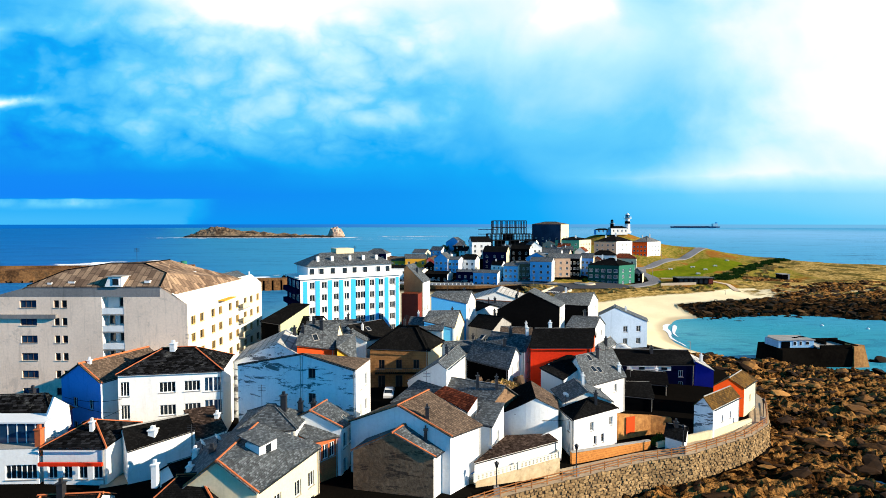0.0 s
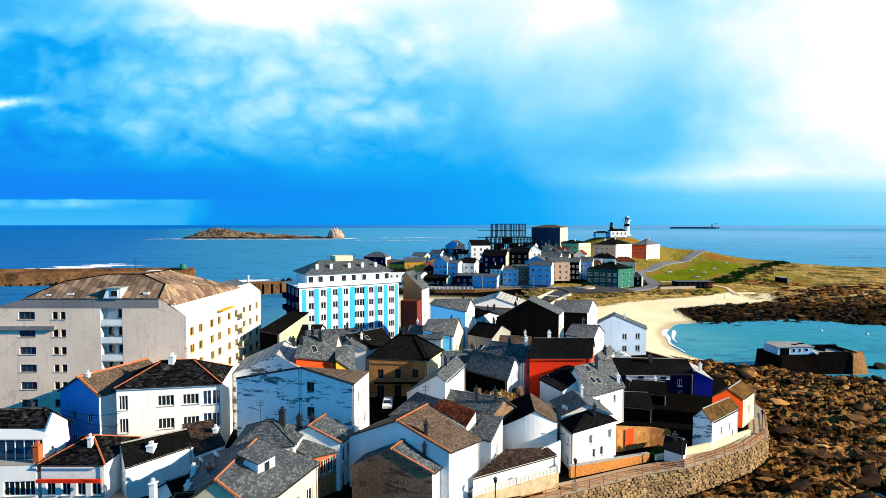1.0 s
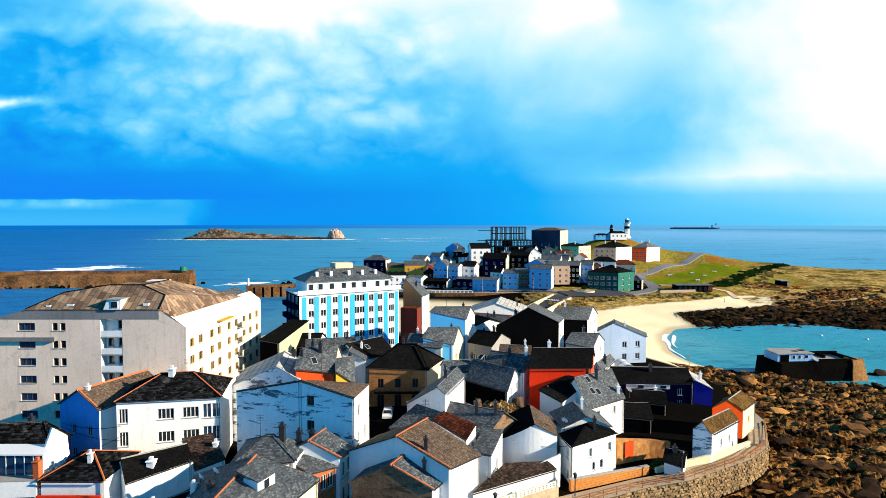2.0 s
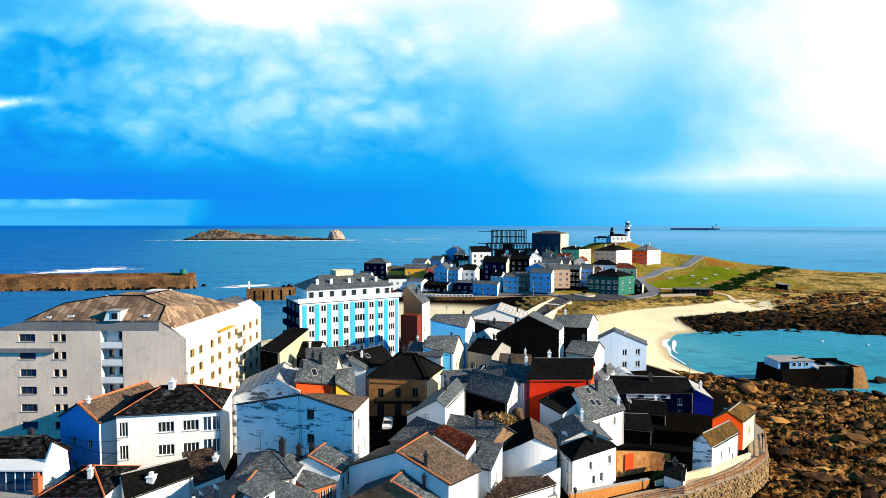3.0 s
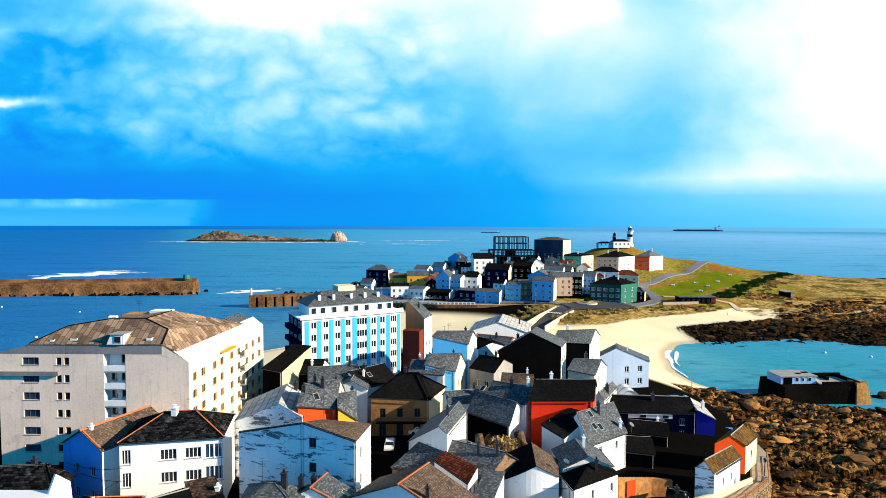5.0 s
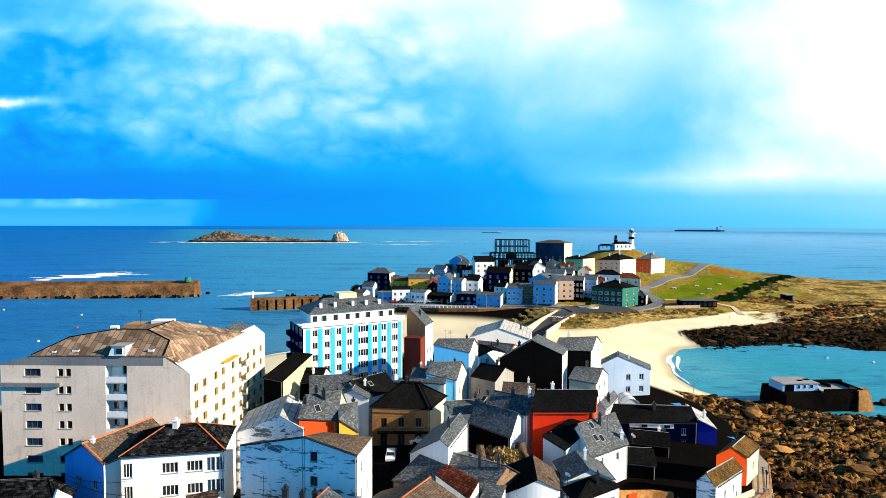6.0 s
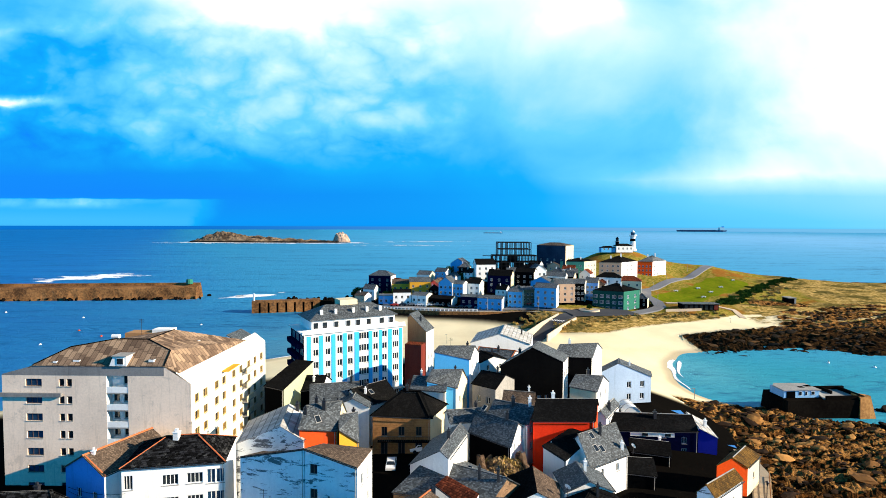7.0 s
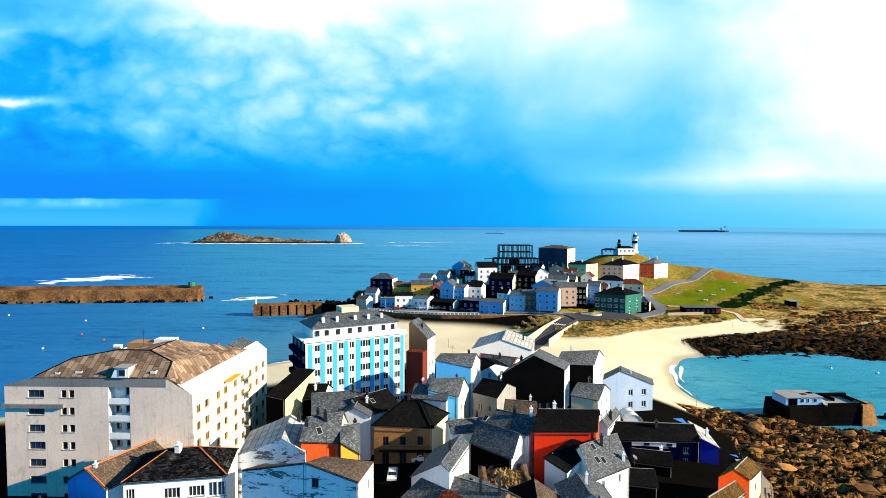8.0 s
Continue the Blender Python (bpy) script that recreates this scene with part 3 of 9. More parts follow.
def ground_material():
    mt = bpy.data.materials.new("ground")
    mt.use_nodes = True
    n = Net(mt.node_tree)
    pos = n.t.nodes.new("ShaderNodeNewGeometry").outputs["Position"]
    at = n.t.nodes.new("ShaderNodeAttribute")
    at.attribute_name = "zone"
    sep = n.t.nodes.new("ShaderNodeSeparateColor")
    n.put(sep.inputs[0], at.outputs["Color"])
    rock, sand, grass, dry = sep.outputs[0], sep.outputs[1], sep.outputs[2], at.outputs["Alpha"]
    f1, f2, f3 = n.noise(pos, 0.06, 5.0, 0.6), n.noise(pos, 0.5, 7.0, 0.65), n.noise(pos, 2.6, 7.0, 0.7)
    # town ground near black: the shade between the houses, put into its colour
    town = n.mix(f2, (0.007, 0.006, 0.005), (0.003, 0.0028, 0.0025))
    sandc = n.mix(n.step(f1, 0.3, 0.7), (0.84, 0.71, 0.45), (0.76, 0.62, 0.38))
    sandc = n.mix(n.m("MULTIPLY", n.step(n.xyz(pos)[2], 0.55, 0.15), 0.6), sandc, (0.36, 0.27, 0.17))
    grassc = n.mix(n.step(f2, 0.35, 0.68), (0.11, 0.155, 0.006), (0.17, 0.17, 0.010))
    rough = n.mix(n.step(f2, 0.38, 0.6), (0.11, 0.115, 0.012), (0.30, 0.21, 0.045))
    rough = n.mix(n.m("MULTIPLY", n.step(f1, 0.5, 0.62), 0.85), rough, (0.26, 0.095, 0.018))
    grassc = n.mix(n.step(n.m("ADD", grass, n.m("MULTIPLY", n.m("SUBTRACT", f2, 0.5), 0.3)), 0.95, 0.82), grassc, rough)
    dryc = n.mix(n.step(f2, 0.36, 0.62), (0.56, 0.36, 0.12), (0.17, 0.115, 0.025))
    dryc = n.mix(n.m("MULTIPLY", n.step(n.noise(n.vmul(pos, (1.0, 1.8, 1.0)), 0.045, 6.0, 0.65, 0.5), 0.47, 0.60), 0.85), dryc, (0.055, 0.05, 0.013))
    # broken slabs: cracks between cells, each slab with its own tone
    turned = n.t.nodes.new("ShaderNodeMapping")
    turned.inputs["Rotation"].default_value = (0, 0, -0.28)
    turned.inputs["Scale"].default_value = (0.42, 1.6, 0.9)
    n.put(turned.inputs["Vector"], pos)
    bent = n.t.nodes.new("ShaderNodeVectorMath")
    bent.operation = "ADD"
    wob = n.t.nodes.new("ShaderNodeTexNoise")
    n.put(wob.inputs["Vector"], pos)
    wob.inputs["Scale"].default_value, wob.inputs["Detail"].default_value = 0.45, 5.0
    n.put(bent.inputs[0], turned.outputs[0]), n.put(bent.inputs[1], n.vmul(wob.outputs["Color"], (1.6, 1.6, 1.0)))

    def cells(scale, feature):
        v = n.t.nodes.new("ShaderNodeTexVoronoi")
        v.feature = feature
        n.put(v.inputs["Vector"], bent.outputs[0])
        v.inputs["Scale"].default_value = scale
        return v.outputs["Distance"] if feature == "DISTANCE_TO_EDGE" else v.outputs["Color"]

    tone = n.xyz(cells(0.30, "F1"))
    tone2 = n.xyz(cells(0.95, "F1"))
    t = n.m("ADD", n.m("MULTIPLY", tone[0], 0.5), n.m("MULTIPLY", tone2[1], 0.5))
    rockc = n.mix(n.step(t, 0.25, 0.8), (0.004, 0.0025, 0.001), (0.13, 0.05, 0.013))
    rockc = n.mix(n.m("MULTIPLY", n.step(f3, 0.42, 0.66), 0.7), rockc, (0.03, 0.017, 0.009))
    rockc = n.mix(n.m("MULTIPLY", n.step(n.m("ADD", f2, n.m("MULTIPLY", tone[2], 0.3)), 0.55, 0.74), 0.75), rockc, (0.40, 0.19, 0.055))
    crack = n.m("MAXIMUM", n.m("MULTIPLY", n.step(cells(0.30, "DISTANCE_TO_EDGE"), 0.07, 0.01), 0.8), n.m("MULTIPLY", n.step(cells(0.95, "DISTANCE_TO_EDGE"), 0.08, 0.01), 0.5))
    rockc = n.mix(n.m("MULTIPLY", crack, 0.85), rockc, (0.006, 0.004, 0.003))
    px, py, pz = n.xyz(pos)
    # weed and wet rock at the tide line; over the reef, shade put into the colour
    weed_shade = n.m("MAXIMUM", n.step(pz, 1.35, 0.5), n.m("MULTIPLY", n.step(py, 196.0, 200.0), n.m("MULTIPLY", n.step(py, 262.0, 238.0), n.step(pz, 6.5, 4.2))))
    rockc = n.mix(n.m("MULTIPLY", weed_shade, 0.86), rockc, (0.006, 0.005, 0.004))
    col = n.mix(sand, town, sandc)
    col = n.mix(n.step(n.m("ADD", grass, n.m("MULTIPLY", n.m("SUBTRACT", f2, 0.5), 0.6)), 0.35, 0.6), col, grassc)
    col = n.mix(n.step(n.m("ADD", dry, n.m("MULTIPLY", n.m("SUBTRACT", f2, 0.5), 0.9)), 0.4, 0.75), col, dryc)
    col = n.mix(n.step(n.m("ADD", rock, n.m("MULTIPLY", n.m("SUBTRACT", f2, 0.5), 0.5)), 0.4, 0.6), col, rockc)
    p = n.t.nodes.new("ShaderNodeBsdfPrincipled")
    n.put(p.inputs["Base Color"], col)
    p.inputs["Roughness"].default_value = 0.9
    p.inputs["Specular IOR Level"].default_value = 0.0
    bp = n.t.nodes.new("ShaderNodeBump")
    n.put(bp.inputs["Strength"], n.m("ADD", 0.25, n.m("MULTIPLY", rock, 0.7)))
    bp.inputs["Distance"].default_value = 0.35
    n.put(bp.inputs["Height"], n.m("SUBTRACT", n.m("ADD", f3, f2), n.m("MULTIPLY", n.m("MULTIPLY", crack, rock), 0.8)))
    n.put(p.inputs["Normal"], bp.outputs[0])
    out = n.t.nodes.new("ShaderNodeOutputMaterial")
    n.put(out.inputs[0], p.outputs[0])
    return mt


def hull_shapes(count, seed, points=13, rounded=False):
    """A few angular rock shapes: corner and face arrays of unit size."""
    rng = random.Random(seed)
    shapes = []
    for _ in range(count):
        bm = bmesh.new()
        for _ in range(points):
            p = Vector((rng.uniform(-1, 1), rng.uniform(-1, 1), rng.uniform(-1, 1)))
            p = p / max(abs(p.x), abs(p.y), abs(p.z)) * (0.55 + 0.45 * rng.random())
            bm.verts.new(p)
        made = bmesh.ops.convex_hull(bm, input=bm.verts)
        bmesh.ops.delete(bm, geom=[q for q in made["geom_interior"] if isinstance(q, bmesh.types.BMVert)], context="VERTS")
        if rounded:
            bmesh.ops.subdivide_edges(bm, edges=bm.edges, cuts=1, use_grid_fill=True, smooth=0.9)
        bm.verts.index_update()
        shapes.append((np.array([v.co[:] for v in bm.verts]), [[v.index for v in f.verts] for f in bm.faces]))
        bm.free()
    return shapes


def scatter(name, shapes, places, material):
    """One mesh of many copies of the shapes, one for each matrix."""
    rng = random.Random(77)
    co, faces, k = [], [], 0
    for m in places:
        v, f = rng.choice(shapes)
        a = np.array(m)
        co.append(v @ a[:3, :3].T + a[:3, 3])
        faces += [[i + k for i in q] for q in f]
        k += len(v)
    me = bpy.data.meshes.new(name)
    me.from_pydata(np.concatenate(co).tolist(), [], faces)
    me.materials.append(material)
    return me


def slab_material():
    """Shore rock: every boulder with its own tone, wet and weedy low down, the reef darkened by painted shade."""
    mt = surface("shore_boulder", (0.20, 0.085, 0.024), (0.022, 0.010, 0.004), fine=1.7, big=0.3, bump=1.0)
    n = Net(mt.node_tree, False)
    p = [q for q in n.t.nodes if q.type == "BSDF_PRINCIPLED"][0]
    old = p.inputs["Base Color"].links[0].from_socket
    g = n.t.nodes.new("ShaderNodeNewGeometry")
    r = g.outputs["Random Per Island"]
    px, py, pz = n.xyz(g.outputs["Position"])
    col = n.mix(n.m("MULTIPLY", n.step(r, 0.74, 0.95), 0.9), old, (0.56, 0.26, 0.07))
    col = n.mix(n.m("MULTIPLY", n.step(r, 0.80, 0.45), 0.9), col, (0.012, 0.006, 0.003))
    # dark at the tide line, and over the reef as painted shade
    weed_shade = n.m("MAXIMUM", n.step(pz, 1.35, 0.5), n.m("MULTIPLY", n.m("MULTIPLY", n.step(py, 196.0, 200.0), n.m("MULTIPLY", n.step(px, 300.0, 200.0), n.step(py, 285.0, 250.0))), n.step(pz, 5.5, 3.5)))
    col = n.mix(n.m("MULTIPLY", weed_shade, 0.8), col, (0.010, 0.008, 0.005))
    patch = n.noise(g.outputs["Position"], 0.10, 4.0, 0.6)
    col = n.mix(n.m("MULTIPLY", n.step(patch, 0.46, 0.60), 0.7), col, (0.012, 0.006, 0.003))
    n.put(p.inputs["Base Color"], col)
    return mt


def boulders():
    rng = random.Random(31)
    spots = []
    while len(spots) < 6000:
        spots.append((rng.uniform(20, 150), 40 + 106 * rng.random() ** 1.1, 0))
    while len(spots) < 9600:
        spots.append((rng.uniform(97, 330), rng.uniform(199, 345), 1))
    P = np.array(spots)
    z = ground_z(P[:, 0], P[:, 1])
    out = polyline_side(P[:, 0], P[:, 1], WALL_LINE)
    rock = zones(P[:, 0], P[:, 1], ground_z(P[:, 0], P[:, 1], False))[0]
    near, far = [], []
    for (x, y, side), zz, o, k in zip(spots, z, out, rock):
        if zz < -0.25 or k < 0.75 or (side == 0 and o < 1.2) or (85 < x < 116 and 136 < y < 150):
            continue
        size = min(2.3, (0.5 if side == 0 else 0.85) * math.exp(rng.gauss(0, 0.7)))
        m = Matrix.Translation((x, y, zz + size * 0.02)) @ Euler((rng.gauss(0.1, 0.16), rng.gauss(0, 0.2), rng.gauss(0.12, 0.32))).to_matrix().to_4x4()
        m = m @ Matrix.Diagonal((size, size * rng.uniform(0.35, 0.65), size * rng.uniform(0.12, 0.3), 1))
        (far if side else near).append(m)
    shapes = hull_shapes(18, 5, 15, True)
    for places, label in ((near, "tilted brown slabs of shore rock below the sea wall"), (far, "dark reef rocks beyond the cove, shade in their colour")):
        tagged(new("shore_rocks", scatter("shore_rocks", shapes, places, M["boulder"])), label, "rocks", kind="stuff")


def water_material():
    mt = bpy.data.materials.new("sea_water")
    mt.use_nodes = True
    n = Net(mt.node_tree)
    pos = n.t.nodes.new("ShaderNodeNewGeometry").outputs["Position"]
    x, y, z = n.xyz(pos)

    def pool(x0, y0, rx, ry):
        a = n.m("DIVIDE", n.m("SUBTRACT", x, x0), rx)
        b = n.m("DIVIDE", n.m("SUBTRACT", y, y0), ry)
        return n.m("POWER", 2.718, n.m("MULTIPLY", n.m("ADD", n.m("MULTIPLY", a, a), n.m("MULTIPLY", b, b)), -1.0))

    patch = n.noise(n.vmul(pos, (1.0, 2.5, 1.0)), 0.012, 6.0, 0.6)
    col = n.mix(n.step(patch, 0.35, 0.65), (0.0, 0.105, 0.35), (0.0, 0.13, 0.39))
    # out to the east the water is paler and greener; the darker west is a cloud shadow painted in
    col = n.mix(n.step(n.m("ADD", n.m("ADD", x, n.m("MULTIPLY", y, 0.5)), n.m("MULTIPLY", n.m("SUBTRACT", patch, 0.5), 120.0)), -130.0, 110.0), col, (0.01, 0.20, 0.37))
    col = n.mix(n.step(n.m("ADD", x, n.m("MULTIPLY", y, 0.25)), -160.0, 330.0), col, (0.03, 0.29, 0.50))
    # the sheltered bay inside the breakwater is darker, sandy in its corner
    bay = n.m("MULTIPLY", n.step(y, 365.0, 300.0), n.step(x, 20.0, -90.0))
    col = n.mix(n.m("MULTIPLY", bay, 0.35), col, (0.0, 0.09, 0.24))
    col = n.mix(n.m("MULTIPLY", pool(-52, 218, 40, 42), 0.85), col, (0.06, 0.19, 0.26))
    shoal = n.m("MULTIPLY", pool(110, 176, 85, 58), n.m("ADD", 0.75, n.m("MULTIPLY", patch, 0.5)))
    col = n.mix(shoal, col, (0.0, 0.25, 0.31))
    col = n.mix(pool(84, 186, 16, 26), col, (0.07, 0.33, 0.38))
    # bright glitter far out to the east, laid on as paler water
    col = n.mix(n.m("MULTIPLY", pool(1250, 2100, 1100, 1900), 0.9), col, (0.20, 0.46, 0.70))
    chop = n.noise(n.vmul(pos, (0.3, 1.0, 1.0)), 0.30, 7.0, 0.72, 0.6)
    swell = n.noise(n.vmul(pos, (0.2, 1.0, 1.0)), 0.03, 6.0, 0.7, 0.4)
    both = n.m("ADD", n.m("MULTIPLY", chop, 0.5), n.m("MULTIPLY", swell, 0.5))
    # wave shade and highlights painted in with the ripples
    col = n.mix(n.m("MULTIPLY", n.step(both, 0.50, 0.36), 0.7), col, (0.0, 0.045, 0.14))
    col = n.mix(n.m("MULTIPLY", n.step(both, 0.54, 0.68), 0.5), col, (0.02, 0.32, 0.50))
    bp = n.t.nodes.new("ShaderNodeBump")
    bp.inputs["Strength"].default_value, bp.inputs["Distance"].default_value = 0.8, 1.2
    n.put(bp.inputs["Height"], n.m("ADD", chop, n.m("MULTIPLY", swell, 2.0)))
    body = n.t.nodes.new("ShaderNodeBsdfDiffuse")
    n.put(body.inputs["Color"], col), n.put(body.inputs["Normal"], bp.outputs[0])
    sheen = n.t.nodes.new("ShaderNodeBsdfGlossy")
    sheen.inputs["Roughness"].default_value = 0.3
    sheen.inputs["Color"].default_value = (0.45, 0.85, 1.0, 1.0)
    n.put(sheen.inputs["Normal"], bp.outputs[0])
    mx = n.t.nodes.new("ShaderNodeMixShader")
    mx.inputs[0].default_value = 0.10
    n.put(mx.inputs[1], body.outputs[0]), n.put(mx.inputs[2], sheen.outputs[0])
    out = n.t.nodes.new("ShaderNodeOutputMaterial")
    n.put(out.inputs[0], mx.outputs[0])
    return mt


M["ground"] = ground_material()
M["water"] = water_material()
M["boulder"] = slab_material()
# one continuous sheet, with closer points over the near shore
xs = np.concatenate([np.arange(-420, -30, 6.0), np.arange(-30, 24, 3.0), np.arange(24, 140, 0.55), np.arange(140, 300, 1.6), np.arange(300, 705, 8.0)])
ys = np.concatenate([np.arange(-160, 12, 8.0), np.arange(12, 58, 3.0), np.arange(58, 148, 0.6), np.arange(148, 335, 1.6), np.arange(335, 645, 5.0)])
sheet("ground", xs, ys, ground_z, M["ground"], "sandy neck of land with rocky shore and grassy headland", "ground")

bm = bmesh.new()
ring = [bm.verts.new((4900 * math.cos(a), 4900 * math.sin(a), 0)) for a in [i * math.tau / 96 for i in range(96)]]
bm.faces.new(ring)
me = bpy.data.meshes.new("sea")
bm.to_mesh(me)
bm.free()
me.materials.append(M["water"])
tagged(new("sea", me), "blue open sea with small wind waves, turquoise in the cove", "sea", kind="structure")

# the last strip of sea under the horizon, past the end of the sheet: an upright band that glows by itself
def far_sea():
    mt = bpy.data.materials.new("far_sea")
    mt.use_nodes = True
    n = Net(mt.node_tree)
    x, y, z = n.xyz(n.t.nodes.new("ShaderNodeNewGeometry").outputs["Position"])
    # glow colour brightens eastward in place of lit water
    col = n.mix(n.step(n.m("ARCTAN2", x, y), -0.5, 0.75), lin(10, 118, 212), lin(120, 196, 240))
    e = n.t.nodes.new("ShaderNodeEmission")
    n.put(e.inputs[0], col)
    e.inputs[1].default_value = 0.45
    out = n.t.nodes.new("ShaderNodeOutputMaterial")
    n.put(out.inputs[0], e.outputs[0])
    bm = bmesh.new()
    k = 96
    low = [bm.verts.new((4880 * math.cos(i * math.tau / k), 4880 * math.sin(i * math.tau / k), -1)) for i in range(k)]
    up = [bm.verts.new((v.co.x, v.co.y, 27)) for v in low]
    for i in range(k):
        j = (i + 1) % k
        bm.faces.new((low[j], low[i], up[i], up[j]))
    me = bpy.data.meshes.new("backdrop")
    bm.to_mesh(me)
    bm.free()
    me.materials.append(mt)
    tagged(new("backdrop", me), "glowing band standing for distant blue sea along the horizon", "sea", kind="structure")


far_sea()
boulders()

# ---- houses ----
def empty(name, x, y, z, label, category, group="", rot=0.0):
    ob = new(name)
    ob.empty_display_size = 0.5
    ob.matrix_basis = pose(x, y, z, 0, 0, rot)
    return tagged(ob, label, category, group)


def box_into(bm, x0, y0, z0, x1, y1, z1):
    v = [bm.verts.new((x, y, z)) for z in (z0, z1) for x, y in ((x0, y0), (x1, y0), (x1, y1), (x0, y1))]
    for f in ((3, 2, 1, 0), (4, 5, 6, 7), (0, 1, 5, 4), (1, 2, 6, 5), (2, 3, 7, 6), (3, 0, 4, 7)):
        bm.faces.new([v[i] for i in f])


def slab_into(bm, top, thick):
    """A sheet of given thickness under a flat polygon of points."""
    up = [bm.verts.new(p) for p in top]
    low = [bm.verts.new((p[0], p[1], p[2] - thick)) for p in top]
    bm.faces.new(up)
    bm.faces.new(low[::-1])
    k = len(top)
    for i in range(k):
        j = (i + 1) % k
        bm.faces.new((up[j], up[i], low[i], low[j]))


def lattice_into(bm, xs, zs, y0, y1, solid):
    """One connected frame: the cells of a grid for which solid(i, j) holds, between y0 and y1."""
    made = {}

    def vert(i, k, j):
        if (i, k, j) not in made:
            made[(i, k, j)] = bm.verts.new((xs[i], (y0, y1)[k], zs[j]))
        return made[(i, k, j)]

    nx, nz = len(xs) - 1, len(zs) - 1

    def full(i, j):
        return 0 <= i < nx and 0 <= j < nz and solid(i, j)

    for i in range(nx):
        for j in range(nz):
            if not full(i, j):
                continue
            bm.faces.new([vert(i, 0, j), vert(i + 1, 0, j), vert(i + 1, 0, j + 1), vert(i, 0, j + 1)])
            bm.faces.new([vert(i, 1, j + 1), vert(i + 1, 1, j + 1), vert(i + 1, 1, j), vert(i, 1, j)])
            if not full(i - 1, j):
                bm.faces.new([vert(i, 0, j), vert(i, 0, j + 1), vert(i, 1, j + 1), vert(i, 1, j)])
            if not full(i + 1, j):
                bm.faces.new([vert(i + 1, 1, j), vert(i + 1, 1, j + 1), vert(i + 1, 0, j + 1), vert(i + 1, 0, j)])
            if not full(i, j - 1):
                bm.faces.new([vert(i, 1, j), vert(i + 1, 1, j), vert(i + 1, 0, j), vert(i, 0, j)])
            if not full(i, j + 1):
                bm.faces.new([vert(i, 0, j + 1), vert(i + 1, 0, j + 1), vert(i + 1, 1, j + 1), vert(i, 1, j + 1)])


WINDOW_MESHES = {}


def window_meshes(w, h, frame_mat, glass_mat, bars):
    key = (round(w, 2), round(h, 2), frame_mat, glass_mat, bars)
    if key not in WINDOW_MESHES:
        t = min(0.09, w * 0.12)
        cuts = [-w / 2, -w / 2 + t]
        for i in range(1, bars + 1):
            xx = -w / 2 + w * i / (bars + 1)
            cuts += [xx - t * 0.45, xx + t * 0.45]
        cuts += [w / 2 - t, w / 2]
        bm = bmesh.new()
        lattice_into(bm, cuts, [0, t, h - t, h], 0.0, 0.09, lambda i, j: not (i % 2 == 1 and j == 1))
        fr = bpy.data.meshes.new("window")
        bm.to_mesh(fr)
        bm.free()
        fr.materials.append(M[frame_mat])
        bm = bmesh.new()
        box_into(bm, -w / 2 + t, 0.04, t, w / 2 - t, 0.06, h - t)
        gl = bpy.data.meshes.new("pane")
        bm.to_mesh(gl)
        bm.free()
        gl.materials.append(M[glass_mat])
        bm = bmesh.new()
        box_into(bm, -w / 2 - 0.06, -0.2, -0.09, w / 2 + 0.06, 0.0, -0.005)
        sl = bpy.data.meshes.new("window_sill")
        bm.to_mesh(sl)
        bm.free()
        sl.materials.append(M["concrete"])
        WINDOW_MESHES[key] = (fr, gl, sl)
    return WINDOW_MESHES[key]


def grid_windows(us, zs, w, h, bars=1, sash="frame", pane="pane", sill=True):
    """Windows in columns and rows: us are fractions along the wall, zs the sill heights over the house's foot."""
    return [(u, z, w, h, bars, sash, pane, sill) for u in us for z in zs]


